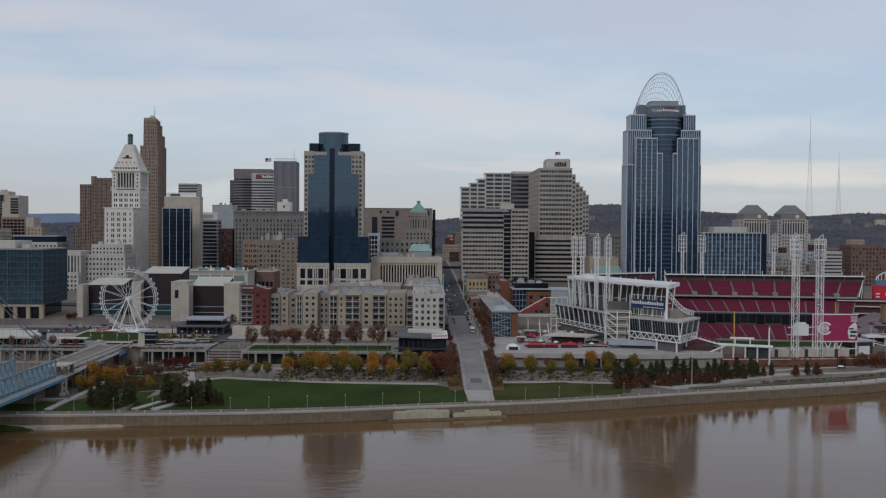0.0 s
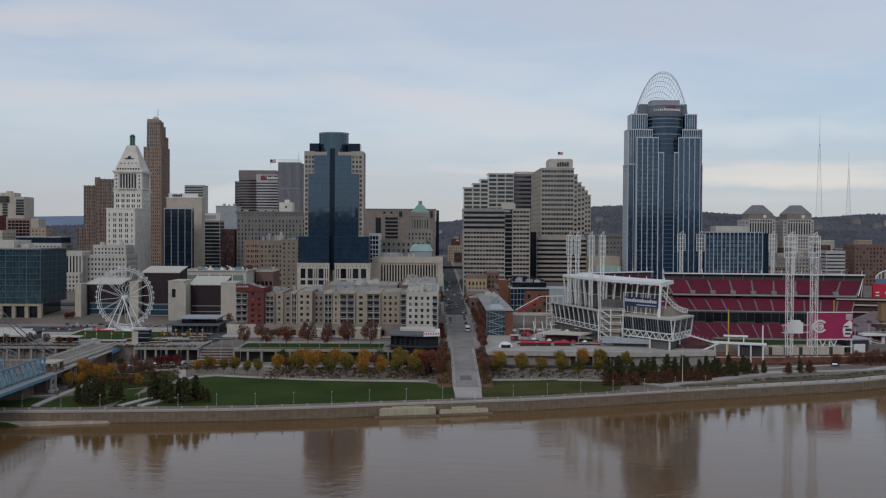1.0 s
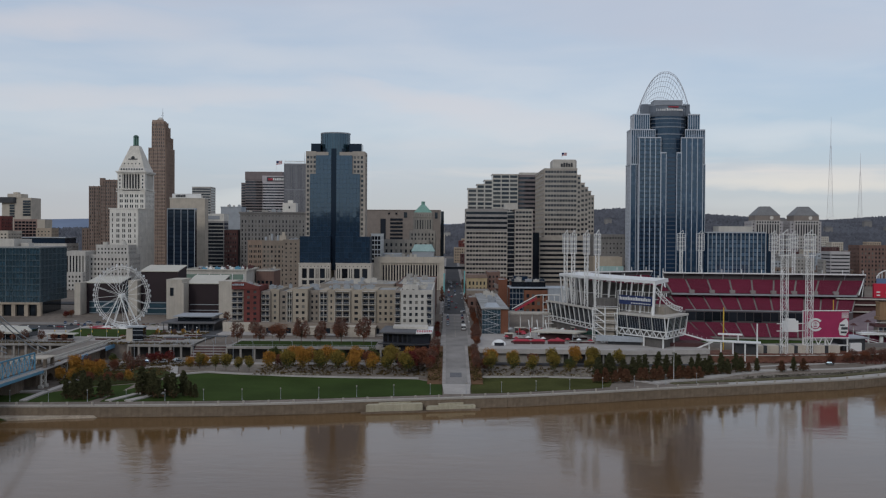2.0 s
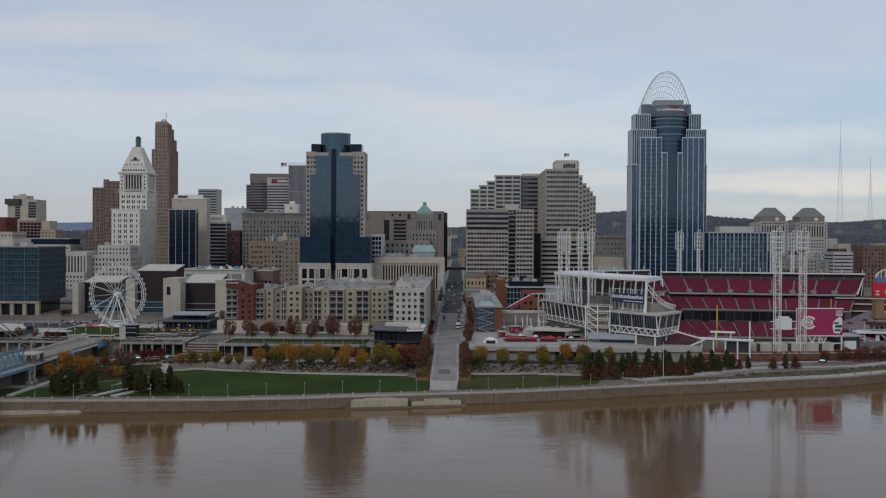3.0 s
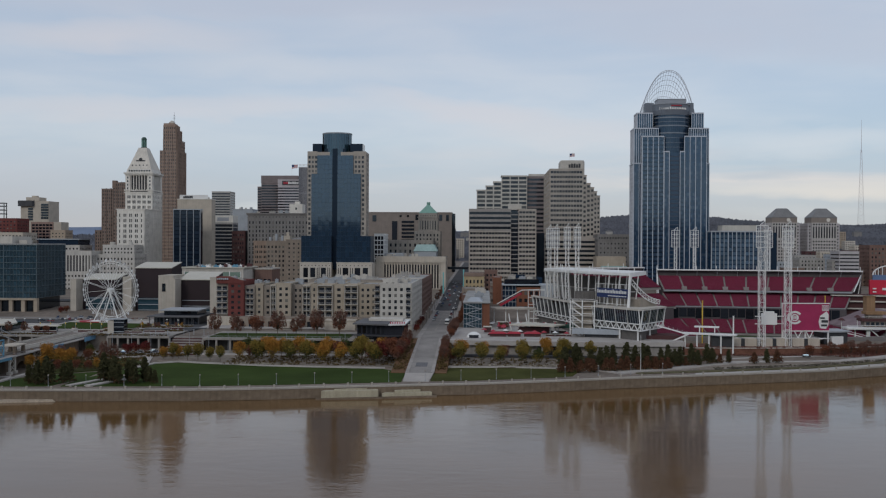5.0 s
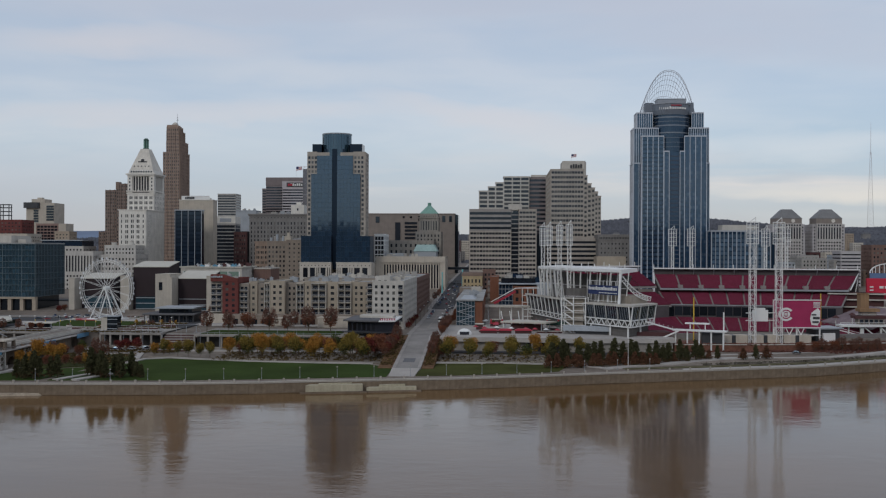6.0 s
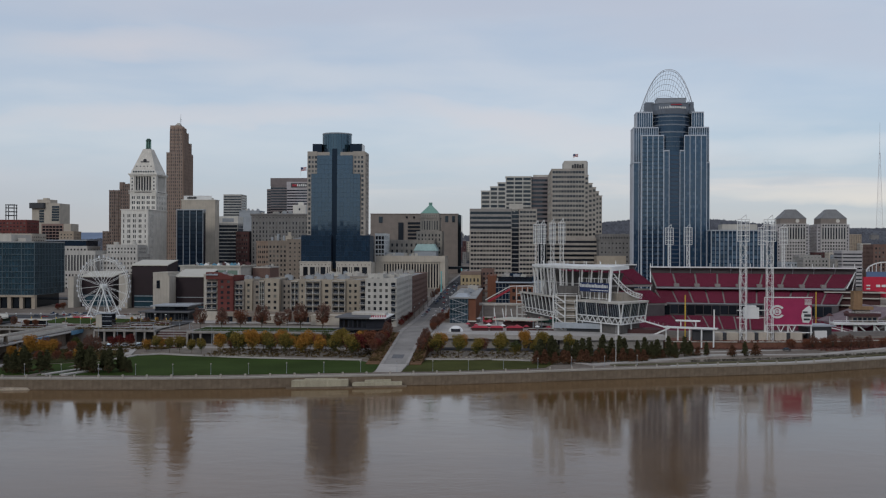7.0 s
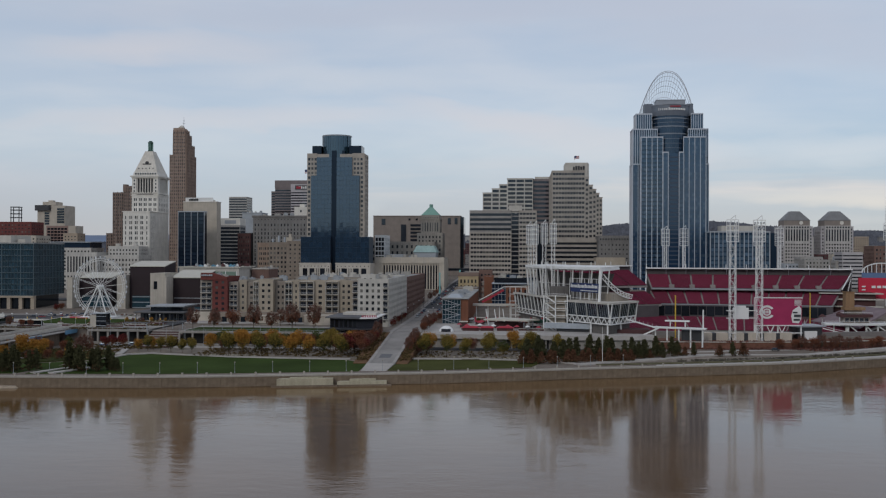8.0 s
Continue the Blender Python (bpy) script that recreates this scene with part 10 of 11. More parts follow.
TREES["conifer"] = [conifer(300 + k, 11.0 + 0.9 * k, 7.4, "conifer", "dark green conifer on the riverbank", 2600, 0.85) for k in range(3)]
TREES["pine"] = [conifer(340 + k, 10.4 + 0.9 * k, 5.4, "conifer", "broad dark pine beside the promenade", 2000, 0.65) for k in range(3)]
TREES["cypress"] = [conifer(320 + k, 6.4 + 0.6 * k, 5.6, "cypress", "russet bald cypress on the riverbank", 1000) for k in range(2)]
USED = set()
rt = random.Random(77)


def plant(kind, x, y, z=None, scale=1.0):
    src = rt.choice(TREES[kind])
    if z is None:
        z = ground_z(x, y)
    s = scale * rt.uniform(0.88, 1.12)
    m = pose(x, y, z, 0, 0, rt.uniform(0, 360))
    if src.name not in USED:
        USED.add(src.name)
        src.matrix_basis = m
        src.scale = (s, s, s)
        return src
    c = copy_thing(src, m)
    c.scale = (s, s, s)
    return c


def row(kinds, x0, y0, x1, y1, n, jit=1.2, z=None, scale=1.0):
    for i in range(n):
        u = (i + 0.5) / n
        plant(rt.choice(kinds), x0 + (x1 - x0) * u + rt.uniform(-jit, jit), y0 + (y1 - y0) * u + rt.uniform(-jit, jit), z, scale)


# conifer groups on the bank
for i in range(8):
    plant("pine", -133 + 2.2 * i + rt.uniform(-1, 1), 402 + rt.uniform(0, 9) + 0.1 * i, 4.8, 0.85)
for i in range(12):
    plant("pine", -104 + 2.1 * i + rt.uniform(-1, 1), 407 + rt.uniform(0, 8), 4.8, 0.95 if i < 9 else 0.55)
for i in range(24):
    u = i / 23
    x, y = 97 + 76 * u + rt.uniform(-1.2, 1.2), 468 + 20 * u + rt.uniform(-2.0, 2.0)
    plant("cypress" if i % 5 == 3 else "conifer", x, y, max(4.9, ground_z(x, y)), 1.0 - 0.22 * u)
for i in range(14):
    u = i / 13
    plant("cypress", 94 + 52 * u + rt.uniform(-1.5, 1.5), 457 + 17 * u + rt.uniform(-1.5, 1.5), 4.8, 0.95)
for x, y in ((178, 489), (191, 491), (197.5, 493), (203, 494.5)):
    plant("pine" if x in (178, 197.5) else "cypress", x, y, ground_z(x, y), 0.6 if x in (178, 197.5) else 0.9)
# park trees behind the lawn
row(["olive", "olive", "gold"], -93, 489, -70, 484, 4, 1.0, 5.2, 0.85)
row(["olive", "gold", "olive"], -67, 483, 9, 477, 9, 0.9, 5.2, 1.12)
row(["gold", "olive", "gold", "rust"], -63, 495, 9, 491, 8, 1.2, 5.2, 1.12)
row(["gold", "green", "olive", "gold"], -68, 507, 8, 504, 9, 1.5, 5.2, 1.15)
row(["gold", "olive", "green"], 42, 481, 100, 483, 6, 1.2, 5.2, 1.0)
row(["gold", "rust", "olive"], 42, 500, 116, 502, 7, 1.8, 5.2, 1.05)
row(["red", "rust"], 4, 478, 13, 499, 5, 1.2, 5.2, 1.4)
for i in range(6):
    plant(("rust", "red", "brown")[i % 3], 15.5 + 0.6 * i, 474 + 7 * i, street_z(474 + 7 * i) - 0.2, 0.95)
for i in range(5):
    plant(("brown", "rust")[i % 2], 38.4, 476 + 8 * i, street_z(476 + 8 * i) - 0.2, 0.75)
row(["red", "rust"], 43, 484, 46, 505, 3, 1.2, 5.2, 1.0)
# trees on the terrace
row(["brown", "brown", "rust", "brown"], -95, 533, -15, 534, 7, 1.0, 13.6, 1.28)
row(["brown", "brown", "rust"], -92, 566, -18, 566, 6, 2.5, 13.5, 0.95)
# near the bridge
row(["gold", "gold", "rust"], -158, 462, -133, 452, 6, 2.5, 5.1, 0.95)
row(["gold", "rust", "brown"], -153, 475, -120, 481, 5, 3.0, 5.1, 0.85)
row(["red", "red"], -128, 505, -118, 507, 3, 1.2, 5.6, 1.0)
row(["green", "brown"], -150, 503, -138, 505, 2, 1.5, 5.6, 0.7)
row(["gold", "olive"], -106, 492, -95, 496, 3, 1.0, 5.2, 0.8)
row(["gold", "rust", "brown"], -151, 443, -120, 446, 7, 2.5, 5.0, 0.65)
row(["rust", "brown", "green"], -222, 536, -180, 536, 6, 1.2, 13.4, 0.6)
# street trees
row(["red", "brown", "rust"], 18.8, 558, 17.8, 640, 5, 0.3, 13.2, 0.6)
row(["brown", "rust"], 40, 524, 40, 555, 4, 0.5, 13.2, 0.7)
row(["brown", "rust", "brown", "red"], 40.6, 542, 41.4, 600, 6, 0.6, 13.4, 0.75)
row(["brown", "rust", "rust"], 42.4, 604, 42.6, 740, 10, 0.6, 13.4, 0.68)
row(["brown", "rust"], 20, 780, 20, 905, 4, 0.4, None, 0.7)
row(["brown", "rust"], 39.6, 760, 39.6, 990, 7, 0.4, None, 0.7)
row(["brown", "rust", "green"], 64, 592, 104, 586, 7, 1.5, 13.3, 0.5)
row(["brown"], -142, 640, -120, 660, 3, 1.5, 13.4, 0.7)
row(["rust", "red"], -242, 682, -236, 686, 2, 0.5, 13.4, 0.8)
row(["brown", "gold"], -150, 580, -120, 584, 7, 1.5, 13.3, 0.35)
row(["rust", "brown", "brown", "rust"], 226, 519, 284, 533, 11, 1.5, 6.0, 0.85)
for kind in TREES:
    for src in TREES[kind]:
        if src.name not in USED:
            for o in (*src.children_recursive, src):
                bpy.data.objects.remove(o)

# low ornamental grass tufts and shrubs in the beds
bm = bmesh.new()
r = random.Random(9)


def tuft(x, y, z, s):
    for _ in range(9):
        leaf_card(bm, Vector((x + r.uniform(-s, s), y + r.uniform(-s, s), z + r.uniform(0.1, s))), 0.35, r)


for _ in range(420):
    tuft(r.uniform(-70, 14), r.uniform(473, 510), 5.2, 0.7)
for _ in range(220):
    tuft(r.uniform(40, 118), r.uniform(476, 510), 5.2, 0.7)
for _ in range(420):
    x = r.uniform(-155, -112)
    tuft(x, r.uniform(450, 496), 5.1, 0.8)
for _ in range(330):
    y = r.uniform(455, 528)
    x = r.choice((r.uniform(15.6, 21.8), r.uniform(36.0, 40.8)))
    tuft(x, y, street_z(y) - 0.1, r.uniform(0.5, 1.1))
for _ in range(380):
    tuft(r.uniform(-160, -114), r.choice((r.uniform(527, 534), r.uniform(553, 562))), 13.4, r.uniform(0.4, 0.9))
for _ in range(260):
    tuft(r.uniform(-228, -178), r.uniform(529, 535), 13.4, r.uniform(0.4, 0.9))
for _ in range(160):
    tuft(r.uniform(-150, -118), r.uniform(576, 590), 13.4, r.uniform(0.5, 1.1))
for _ in range(300):
    tuft(r.uniform(-150, -96), r.uniform(500, 518), 5.3, r.uniform(0.5, 1.1))
tagged(part("shrubs", bm, leaf_mat("mixed_shrub_leaves", (0.10, 0.07, 0.03), 0.6)), "low russet and straw-coloured shrubs in beds", "shrubs", kind="stuff")
bm = bmesh.new()
for x0, x1, y0, y1, n in ((-64, -36, 473, 479, 70), (44, 116, 475, 481, 120), (130, 186, 488, 508, 120), (192, 240, 512, 522, 90)):
    for _ in range(n):
        tuft(r.uniform(x0, x1), r.uniform(y0, y1), 5.1, 0.5)
tagged(part("pale_grasses", bm, leaf_mat("pale_ornamental_grass", (0.36, 0.33, 0.27), 0.3)), "pale ornamental grass tufts", "grasses", kind="stuff")

bm = bmesh.new()
for _ in range(1000):
    x = r.uniform(168, 345)
    front = 521 + 7 * smooth(190, 250, x) + max(0.0, x - 245) * 0.40
    if r.random() < 0.6:
        tuft(x, front - r.uniform(0.6, 4.0), 6.2, r.uniform(0.7, 1.5))
    else:
        tuft(x, front + r.uniform(0.5, 4.0), 10.0, r.uniform(0.5, 1.0))
for _ in range(900):
    x = r.uniform(210, 350)
    front = 521 + 7 * smooth(190, 250, x) + max(0.0, x - 245) * 0.40
    y = front - r.uniform(1.0, 4.0 + 7.0 * smooth(210, 260, x))
    tuft(x, y, ground_z(x, y), r.uniform(0.6, 1.0 + 1.6 * smooth(230, 280, x)))
tagged(part("hedge", bm, leaf_mat("russet_hedge_leaves", (0.165, 0.078, 0.062), 0.5)), "long russet hedge along the brick terrace", "hedge", kind="stuff")

# riverside lamps
def lamp(x, y, z, h=4.3):
    t = thing("street_lamp", (x, y, z), "slim grey promenade lamp with pale head", "lamp", "promenade lamps")
    bm = bmesh.new()
    prism(bm, ring(x, y, 0.22, 8), z - 0.2, z + 0.7, 0.6)
    prism(bm, ring(x, y, 0.09, 8), z + 0.7, z + h, 0.7)
    part("pole", bm, M_GREY, t)
    bm = bmesh.new()
    prism(bm, ring(x, y, 0.22, 10), z + h, z + h + 0.4, 1.2)
    prism(bm, ring(x, y, 0.36, 10), z + h + 0.4, z + h + 0.55, 0.4)
    part("head", bm, M_CAP, t)


for i in range(20):
    x = -152 + i * 15.4
    lamp(x, bank_y(x) + 9.5, 4.7)
# bollards on the wall
bol = box_mesh("bollard_post", -0.35, 0.35, -0.35, 0.35, 0, 1.2, M_CAP)
for i in range(44):
    x = -165 + i * 9.8
    t = thing("bollard", (x, bank_y(x) + 0.4, 4.9), "pale stone bollard on the river wall", "bollard", "river wall bollards")
    piece("post", bol, pose(x, bank_y(x) + 0.4, 4.9), t)
# tall pole on the bank
t = thing("flag_mast", (131.6, 466, 4.8), "tall bare white mast on the bank", "mast")
bm = bmesh.new()
prism(bm, ring(131.6, 466, 0.13, 8), 4.5, 22, 0.5)
part("pole", bm, M_WHITE, t)
# pale mooring landings at the foot of the river wall
for x0, x1, z, zz in ((-8.5, 14.5, 3.4, 3.9), (16, 36.5, 2.0, 2.9)):
    t = thing("landing", (x0, bank_y(x0) - 3, 0), "pale concrete landing at the foot of the river wall", "landing", "river landings")
    bm = bmesh.new()
    prism(bm, [(x0, bank_y(x0) - 4.4), (x1, bank_y(x1) - 4.4), (x1 - 0.8, bank_y(x1) - 0.4), (x0 + 0.8, bank_y(x0) - 0.4)], -2, z)
    part("block", bm, M_LANDING := mat("pale_landing_concrete", (0.42, 0.38, 0.28), 0.85, streak=0.2), t)
    bm = bmesh.new()
    prism(bm, [(x0 - 2, bank_y(x0) - 6.0), (x1 + 2, bank_y(x1) - 6.0), (x1 + 2, bank_y(x1) - 4.3), (x0 - 2, bank_y(x0) - 4.3)], -2, 0.7)
    part("ledge", bm, M_RIVERWALL, t)
    bm = bmesh.new()
    prism(bm, [(x0 + 5, bank_y(x0) - 2.6), (x1 - 5, bank_y(x1) - 2.6), (x1 - 5, bank_y(x1) - 0.6), (x0 + 5, bank_y(x0) - 0.6)], z, zz)
    part("step", bm, M_LANDING, t)
# gravel spit near the bridge
bm = bmesh.new()
prism(bm, [(-240, 378), (-170, 379), (-141, 381.5), (-128, 385), (-112, 388.4), (-140, 390), (-240, 388)], -1.2, 1.0, 0.95)
tagged(part("ground_spit", bm, mat("pale_gravel", (0.40, 0.34, 0.27), 0.95, var=0.3, scale=0.3, bump=0.1)), "pale gravel spit at the foot of the wall", "spit", kind="structure")
bm = bmesh.new()
prism(bm, [(-240, 374), (-172, 373), (-146, 381), (-160, 386), (-240, 386)], 0.2, 1.5, 0.9)
tagged(part("lawn_spit", bm, M_GRASS), "grass on the low gravel spit", "grass", kind="structure")


# ---- cars ----
CAR_PAINT = [mat("car_paint_" + n, c, 0.3, 0.1, var=0.03, spec=0.6) for n, c in (("white", (0.6, 0.6, 0.6)), ("silver", (0.32, 0.33, 0.35)), ("black", (0.02, 0.02, 0.022)), ("red", (0.25, 0.02, 0.02)), ("blue", (0.03, 0.06, 0.14)))]
CAR_NAME = ["white", "silver", "black", "red", "dark blue"]


def build_car(k, tall=1.0):
    t = thing("car", (0, 0, 0), CAR_NAME[k] + " car standing on the road", "car", "cars")
    bm = bmesh.new()
    prism(bm, [(-0.9, -2.2), (0.9, -2.2), (0.9, 2.2), (-0.9, 2.2)], 0.3, 0.85 * tall, 0.97)
    bmesh.ops.bevel(bm, geom=bm.edges[:], offset=0.08, segments=1, affect="EDGES")
    part("body", bm, CAR_PAINT[k], t)
    bm = bmesh.new()
    prism(bm, [(-0.82, -1.2), (0.82, -1.2), (0.82, 1.7), (-0.82, 1.7)], 0.84 * tall, 1.45 * tall, 0.78)
    part("cabin", bm, M_DKGLASS, t)
    bm = bmesh.new()
    box(bm, -0.62, 0.62, -0.8, 1.3, 1.45 * tall, 1.5 * tall)
    part("roof", bm, CAR_PAINT[k], t)
    for sx in (-0.85, 0.85):
        for y in (-1.4, 1.4):
            bm = bmesh.new()
            m = Matrix.Translation((sx, y, 0.34)) @ Matrix.Rotation(radians(90), 4, "Y")
            a = [bm.verts.new(m @ Vector((0.34 * math.cos(q * 0.6283), 0.34 * math.sin(q * 0.6283), -0.12))) for q in range(10)]
            b = [bm.verts.new(m @ Vector((0.34 * math.cos(q * 0.6283), 0.34 * math.sin(q * 0.6283), 0.12))) for q in range(10)]
            for q in range(10):
                bm.faces.new((a[q], a[(q + 1) % 10], b[(q + 1) % 10], b[q]))
            bm.faces.new(a)
            bm.faces.new(b[::-1])
            part("wheel", bm, M_DARKMETAL, t)
    return t


cars = [build_car(k) for k in range(5)]
spots = []
rc = random.Random(31)
for i in range(5):
    spots.append((24.7, 648 + i * 13 + rc.uniform(0, 8), 0))
for i in range(5):
    spots.append((34.9, 640 + i * 21 + rc.uniform(0, 9), 0))
for i in range(31):
    spots.append((rc.choice((22.9, 25.4, 28.0, 31.0, 33.8, 36.6)), 740 + i * 9.0 + rc.uniform(0, 5), 0))
spots += [(-226.3, 621.7, 80), (-219, 618.6, 80), (-228, 650, 20), (-222, 652, 20), (-213, 651, 75), (-205, 648, 75), (-125.8, 683, 15), (-126.5, 690, 15), (-127.2, 697, 15), (-127.4, 706, 12), (-128, 714, 12), (-121, 676, 10), (-120, 668, 10), (-118, 518.5, 90)]
for i in range(7):
    spots.append((-222 + i * 4.2, 634 + rc.uniform(-1, 1), 20))
for i in range(6):
    spots.append((-119 + rc.uniform(-2, 2), 640 + i * 7, 10))
for i in range(5):
    spots.append((-132 + i * 8.0, 514 + rc.uniform(-0.5, 0.5), 90))
spots.insert(2, (223, 512, 68))
for i, (x, y, a) in enumerate(spots):
    c = cars[i % 5]
    z = street_z(y) + 0.31 if 20 < x < 38 else (13.31 if x < -100 and y > 530 else max(5.3, ground_z(x, y) + 0.32))
    m = pose(x, y, z, 0, 0, a + rc.choice((0, 180)))
    if i < 5:
        c.matrix_basis = m
    else:
        copy_thing(c, m)
# a white bus and a lorry on the street
t = thing("bus", (34.6, 618, 13.4), "white city bus on the street", "bus")
bm = bmesh.new()
box(bm, 33.3, 35.9, 616, 627, 13.9, 16.6)
bmesh.ops.bevel(bm, geom=bm.edges[:], offset=0.2, segments=1, affect="EDGES")
part("body", bm, M_WHITE, t)
bm = bmesh.new()
box(bm, 33.25, 35.95, 615.95, 626, 15.0, 16.0)
part("window_band", bm, M_DKGLASS, t)
for x in (33.5, 35.7):
    for y in (618, 624.5):
        bm = bmesh.new()
        prism(bm, [(x - 0.15, y - 0.5), (x + 0.15, y - 0.5), (x + 0.15, y + 0.5), (x - 0.15, y + 0.5)], 13.3, 14.2)
        part("wheel", bm, M_DARKMETAL, t)

# ---- distant broadcast masts ----
for x, y, top, w in ((1067, 2700, 402, 9), (1190, 2800, 310, 7)):
    t = thing("broadcast_mast", (x, y, hill_z(x, y)), "tall thin lattice broadcast mast on a far hill", "mast", "broadcast masts")
    z0 = hill_z(x, y) - 3
    n = 22
    for s in (-1, 1):
        bm = bmesh.new()
        beam(bm, (x + s * w, y, z0), (x + s * w * 0.16, y, z0 + (top - z0) * 0.72), 0.5)
        part("mast_leg", bm, M_MAST := mat("faded_red_white_mast", (0.42, 0.38, 0.39), 0.7), t)
    bm = bmesh.new()
    for k in range(n):
        ua, ub = k / n * 0.72, (k + 1) / n * 0.72
        wa, wb = w * (1 - ua / 0.72 * 0.84), w * (1 - ub / 0.72 * 0.84)
        za, zb = z0 + (top - z0) * ua, z0 + (top - z0) * ub
        beam(bm, (x - wa, y, za), (x + wb, y, zb), 0.28)
        beam(bm, (x + wa, y, za), (x - wb, y, zb), 0.28)
    part("lattice", bm, M_MAST, t)
    bm = bmesh.new()
    prism(bm, ring(x, y, 0.6, 6), z0 + (top - z0) * 0.7, top, 0.4)
    part("antenna", bm, M_MAST, t)


# pale houses scattered on the far ridges
rh = random.Random(71)
for i in range(12):
    y = rh.uniform(2150, 2600)
    x = rh.choice((rh.uniform(0.10, 0.18), rh.uniform(0.34, 0.56), rh.uniform(-0.02, 0.02))) * y
    z = hill_z(x, y)
    w, d, h = rh.uniform(12, 24), rh.uniform(10, 14), rh.uniform(9, 15)
    t = thing("hill_house", (x, y, z), "pale house among trees on the far ridge", "house", "hill houses")
    bm = bmesh.new()
    box(bm, x - w / 2, x + w / 2, y - d / 2, y + d / 2, z - 4, z + h)
    part("wall", bm, rh.choice((M_PALETAN, M_CONC, M_OLDGREY, M_PALECONC)), t)
    bm = bmesh.new()
    prism(bm, [(x - w / 2 - 0.6, y - d / 2 - 0.6), (x + w / 2 + 0.6, y - d / 2 - 0.6), (x + w / 2 + 0.6, y + d / 2 + 0.6), (x - w / 2 - 0.6, y + d / 2 + 0.6)], z + h, z + h + 4, 0.45)
    part("roof", bm, M_DARKROOF, t)


# ---- plaza and street furniture ----
slab("road_plaza", [(-300, 640), (16, 640), (16, 651), (-300, 651)], 13.62, 0.5, M_STREET, "worn pale cross street behind the plaza", "road")
slab("road_west", [(-119, 560), (-110.5, 560), (-110.5, 598), (-114, 640), (-114, 700), (-123, 700), (-122, 640)], 13.56, 0.5, M_ASPHALT, "dark asphalt side street", "road")
slab("road_lot", [(-250, 606), (-208, 606), (-208, 636), (-250, 636)], 13.5, 0.5, M_ASPHALT, "small asphalt parking lot", "parking lot")
slab("road_upper", [(-330, 770), (16, 770), (16, 800), (-330, 800)], 17.4, 1.5, M_ASPHALT, "wide asphalt street below the towers", "road")
slab("pavement_court", [(-112, 580), (-2, 580), (-2, 600), (-112, 600)], 13.62, 0.5, M_PAVE, "pale paved court before the apartments", "pavement")
slab("road_river", [(38, 513), (120, 509), (165, 512), (165, 517), (120, 514), (38, 518)], 6.4, 1.5, M_ASPHALT, "dark riverside service road", "road")
rp = random.Random(61)
for i in range(18):
    x, y = -118 - 7.5 * i, 563 if i % 2 else 560
    t = thing("plaza_lamp", (x, y, 13.3), "slim plaza lamp post with yellow band", "lamp", "plaza lamps")
    bm = bmesh.new()
    prism(bm, ring(x, y, 0.12, 7), 13.2, 19.4, 0.7)
    part("pole", bm, M_GREY, t)
    bm = bmesh.new()
    box(bm, x - 0.35, x + 0.35, y - 0.35, y + 0.35, 19.4, 19.8)
    part("head", bm, M_WHITE, t)
    bm = bmesh.new()
    box(bm, x + 0.1, x + 0.5, y - 0.04, y + 0.04, 16.4, 17.5)
    part("banner", bm, M_YELLOW, t)
for i in range(13):
    x, y = -140 + 10.4 * i, 517.3
    t = thing("road_lamp", (x, y, 5.4), "tall grey road lamp below the terrace", "lamp", "road lamps")
    bm = bmesh.new()
    prism(bm, ring(x, y, 0.13, 7), 5.2, 16.5, 0.6)
    beam(bm, (x, y, 16.4), (x, y - 2.2, 16.9), 0.12)
    part("pole", bm, M_GREY, t)
    bm = bmesh.new()
    box(bm, x - 0.15, x + 0.15, y - 3.0, y - 2.1, 16.8, 17.0)
    part("head", bm, M_GREY, t)
for i in range(7):
    y = 590 + i * 34
    for x in (21.2, 37.4):
        z = street_z(y) + 0.4
        t = thing("road_lamp", (x, y, z), "dark street lamp on the kerb", "lamp", "street lamps")
        bm = bmesh.new()
        prism(bm, ring(x, y, 0.13, 7), z - 0.3, z + 7.5, 0.6)
        part("pole", bm, M_DARKMETAL, t)
        bm = bmesh.new()
        box(bm, x - 0.3, x + 0.3, y - 0.3, y + 0.3, z + 7.5, z + 8.0)
        part("head", bm, M_WHITE, t)
# planter boxes and benches on the plazas
for i in range(26):
    x, y = rp.uniform(-205, -122), rp.choice((rp.uniform(556, 566), rp.uniform(606, 636)))
    t = thing("planter", (x, y, 13.3), "low concrete planter with dull shrubs", "planter", "plaza planters")
    bm = bmesh.new()
    w, dd = rp.uniform(2, 5), rp.uniform(1.2, 2.2)
    rim_block(bm, x - w / 2, x + w / 2, y - dd / 2, y + dd / 2, 0.3, 13.2, 14.1)
    part("box", bm, M_PALECONC, t)
    bm = bmesh.new()
    for _ in range(40):
        leaf_card(bm, Vector((x + rp.uniform(-w / 2, w / 2) * 0.85, y + rp.uniform(-dd / 2, dd / 2) * 0.8, 14.0 + rp.uniform(0, 0.9))), 0.3, rp)
    part("shrub", bm, LEAVES[rp.choice(("green", "brown", "rust"))], t)
# white rail along the river road
t = thing("river_railing", (190, 500, 6), "long thin pale riverside railing", "railing")
prev = None
for i in range(25):
    x = 120 + i * 9.0
    y = bank_y(x) + 14
    z = ground_z(x, y) + 0.25
    bm = bmesh.new()
    box(bm, x - 0.05, x + 0.05, y - 0.05, y + 0.05, z - 0.4, z + 1.2)
    part("rail_post", bm, M_CAP, t)
    if prev:
        bm = bmesh.new()
        beam(bm, (prev[0], prev[1], prev[2] + 1.15), (x, y, z + 1.15), 0.08)
        beam(bm, (prev[0], prev[1], prev[2] + 0.65), (x, y, z + 0.65), 0.08)
        part("rail", bm, M_CAP, t)
    prev = (x, y, z)
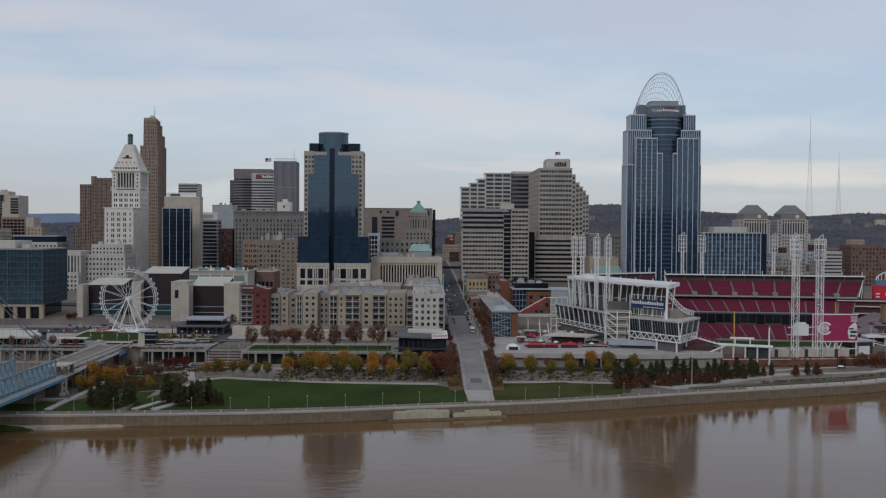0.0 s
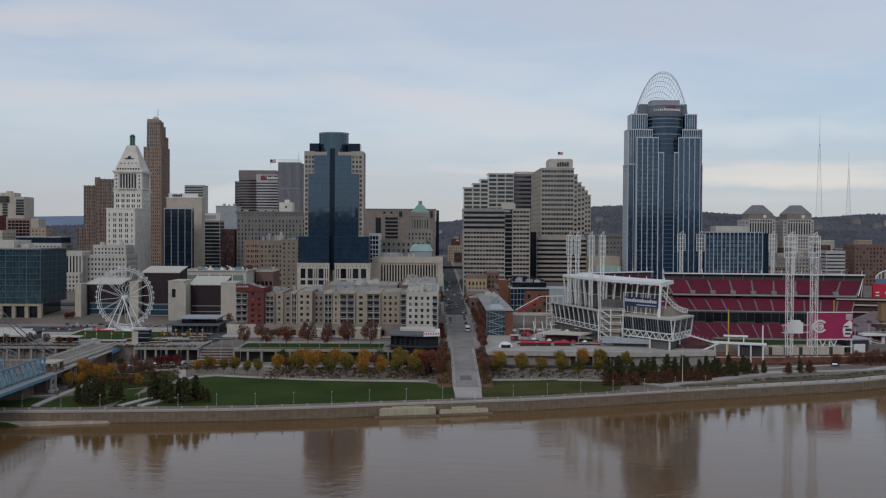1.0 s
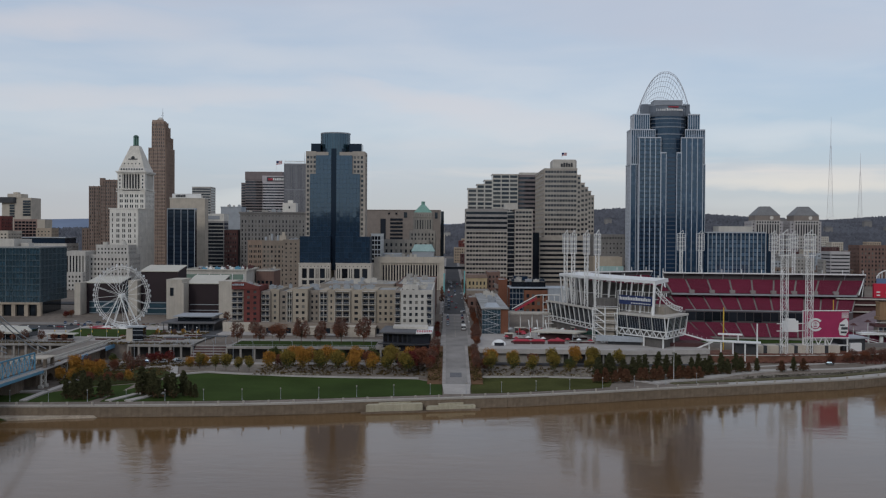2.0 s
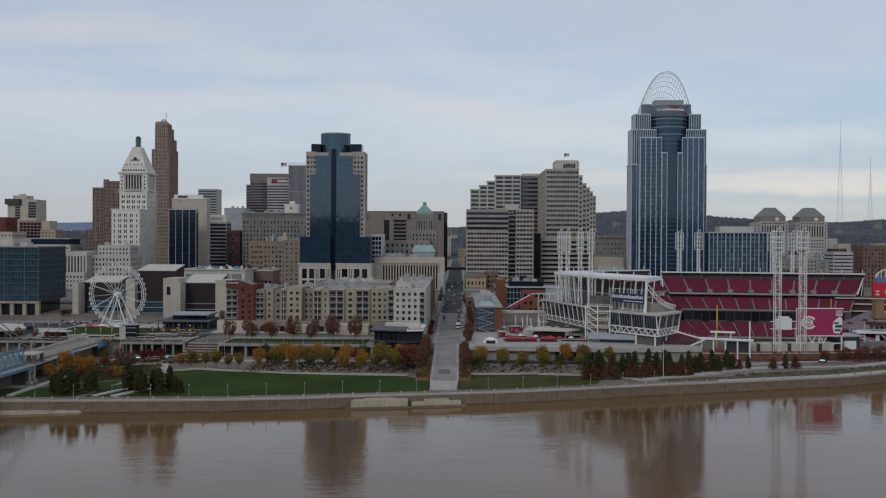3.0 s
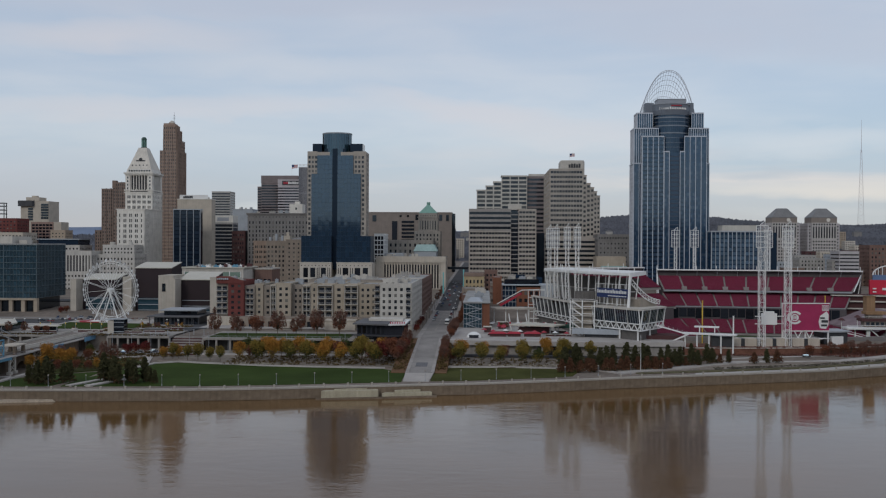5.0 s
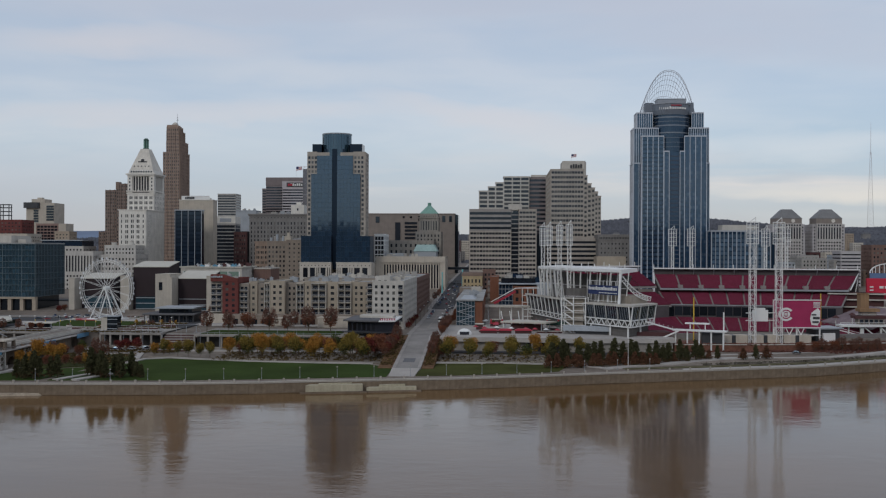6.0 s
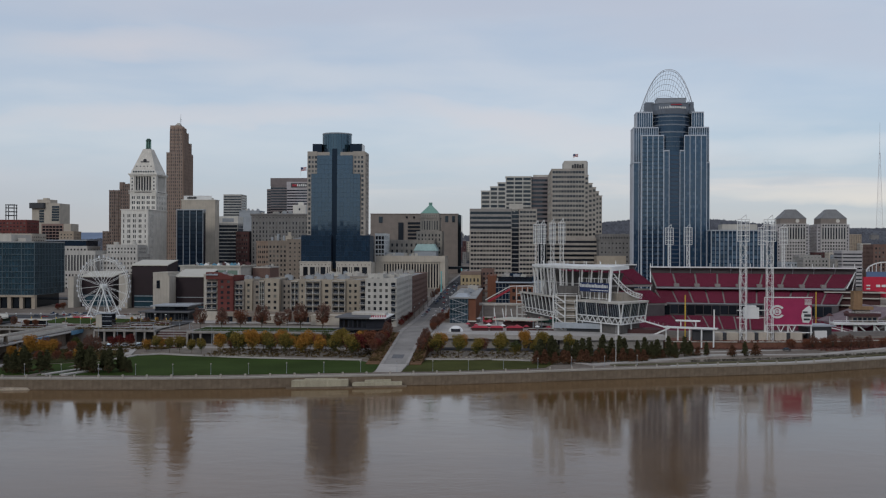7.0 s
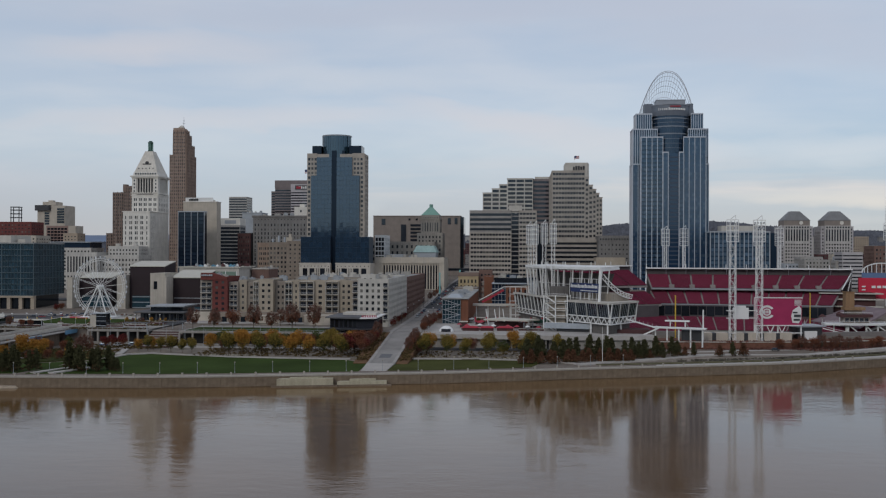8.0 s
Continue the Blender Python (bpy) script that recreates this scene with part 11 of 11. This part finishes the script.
# grass verge with dark shrubs between the promenade and the river road
tagged(part("lawn_verge", strip([p for p in along_bank(132, 420)], 8.6, 13.4, 4.0, 5.0), mat("dull_verge_grass", (0.105, 0.095, 0.055), 0.95, var=0.35, scale=0.2, fine=1.2, bump=0.08)), "dull brown-green grass verge along the promenade", "verge", kind="structure")
bm = bmesh.new()
for _ in range(420):
    x = rp.uniform(168, 345)
    tuft(x, bank_y(x) + rp.uniform(14.6, 17.0), 5.2, rp.uniform(0.3, 0.7))
tagged(part("verge_shrubs", bm, leaf_mat("dark_verge_leaves", (0.055, 0.048, 0.030), 0.5)), "low dark shrubs along the river railing", "shrubs", kind="stuff")
# shallow park pool with a pale stone rim
bm = bmesh.new()
rim_block(bm, -144, -131, 486, 506, 0.8, 4.6, 5.5)
t = thing("pool", (-137, 496, 5), "shallow dark park pool with a pale stone rim", "pool")
part("rim", bm, M_CAP, t)
bm = bmesh.new()
box(bm, -143.2, -131.8, 486.8, 505.2, 4.4, 5.3)
part("pool_water", bm, M_POOL := mat("still_dark_water", (0.02, 0.024, 0.022), 0.06, var=0.1, ior=1.333, spec=0.5), t)
slab("pavement_gate_plaza", [(40.5, 522), (112, 522), (112, 560), (104, 600), (92, 645), (63, 645), (63, 600), (40.5, 600)], 13.405, 0.5, M_PAVE, "pale paved gate plaza", "plaza")
# paving bands and low seat walls on the two plazas
for k in range(7):
    y = 538 + 3.2 * k
    slab("pavement_band", [(-205, y), (-116, y), (-116, y + 1.1), (-205, y + 1.1)], 13.34, 0.4, M_CONC if k % 2 else M_GARAGE, "paving band across the plaza", "paving")
for k in range(8):
    x = 64 + 5.2 * k
    slab("pavement_band", [(x, 572), (x + 1.0, 572), (x + 1.0, 634), (x, 634)], 13.42, 0.4, M_GARAGE if k % 2 else M_CONC, "paving band across the gate plaza", "paving")
for x, y, w, d in ((-150, 545, 16, 0.8), (-172, 549, 14, 0.8), (-135, 551, 12, 0.8), (-196, 543, 14, 0.8), (-128, 571, 10, 0.8), (-160, 560, 18, 0.8), (62, 566, 12, 0.7), (78, 582, 14, 0.7), (96, 568, 9, 0.7), (70, 612, 16, 0.7), (60, 548, 18, 0.7), (92, 546, 14, 0.7)):
    t = thing("seat_wall", (x, y, 13.3), "low dark brick seat wall with pale coping on the plaza", "wall", "plaza seat walls")
    bm = bmesh.new()
    box(bm, x, x + w, y, y + d, 13.0, 14.3)
    part("wall", bm, M_DARKRED, t)
    bm = bmesh.new()
    box(bm, x - 0.1, x + w + 0.1, y - 0.1, y + d + 0.1, 14.3, 14.5)
    part("coping", bm, M_PALECONC, t)
for x, y, w in ((66, 602, 6), (86, 598, 5), (101, 606, 6), (58, 566, 4)):
    t = thing("kiosk", (x, y, 13.3), "small dark kiosk with a flat pale roof on the gate plaza", "kiosk", "gate plaza kiosks")
    bm = bmesh.new()
    box(bm, x, x + w, y, y + 4, 13.2, 16.4)
    part("body", bm, M_DARKMETAL if w > 5 else M_DARKRED, t)
    bm = bmesh.new()
    box(bm, x - 0.5, x + w + 0.5, y - 0.6, y + 4.5, 16.4, 16.8)
    part("roof", bm, M_MROOF, t)
# dark pergola roofs along the terrace edge
for x, y, w in ((-128, 530, 14), (-108, 537, 12)):
    t = thing("pergola", (x, y, 13.3), "dark flat pergola on slim posts by the stairs", "pergola", "plaza pergolas")
    bm = bmesh.new()
    box(bm, x, x + w, y, y + 5, 16.6, 17.0)
    part("roof", bm, M_DARKMETAL, t)
    for dx in (0.4, w / 2, w - 0.4):
        bm = bmesh.new()
        box(bm, x + dx - 0.15, x + dx + 0.15, y + 0.3, y + 0.6, 13.0, 16.6)
        part("post", bm, M_GREY, t)
# tables with parasols on the gate plaza
for i in range(16):
    x, y = rp.uniform(62, 104), rp.uniform(575, 612)
    t = thing("cafe_table", (x, y, 13.2), "small table under a red parasol", "table", "gate plaza tables")
    bm = bmesh.new()
    prism(bm, ring(x, y, 0.9, 10), 14.0, 14.1)
    prism(bm, ring(x, y, 0.08, 6), 12.8, 16.0)
    part("table", bm, M_GREY, t)
    bm = bmesh.new()
    prism(bm, ring(x, y, 1.7, 8), 15.6, 16.4, 0.1)
    part("parasol", bm, rp.choice((M_REDPAINT, M_WHITE, M_DARKRED)), t)
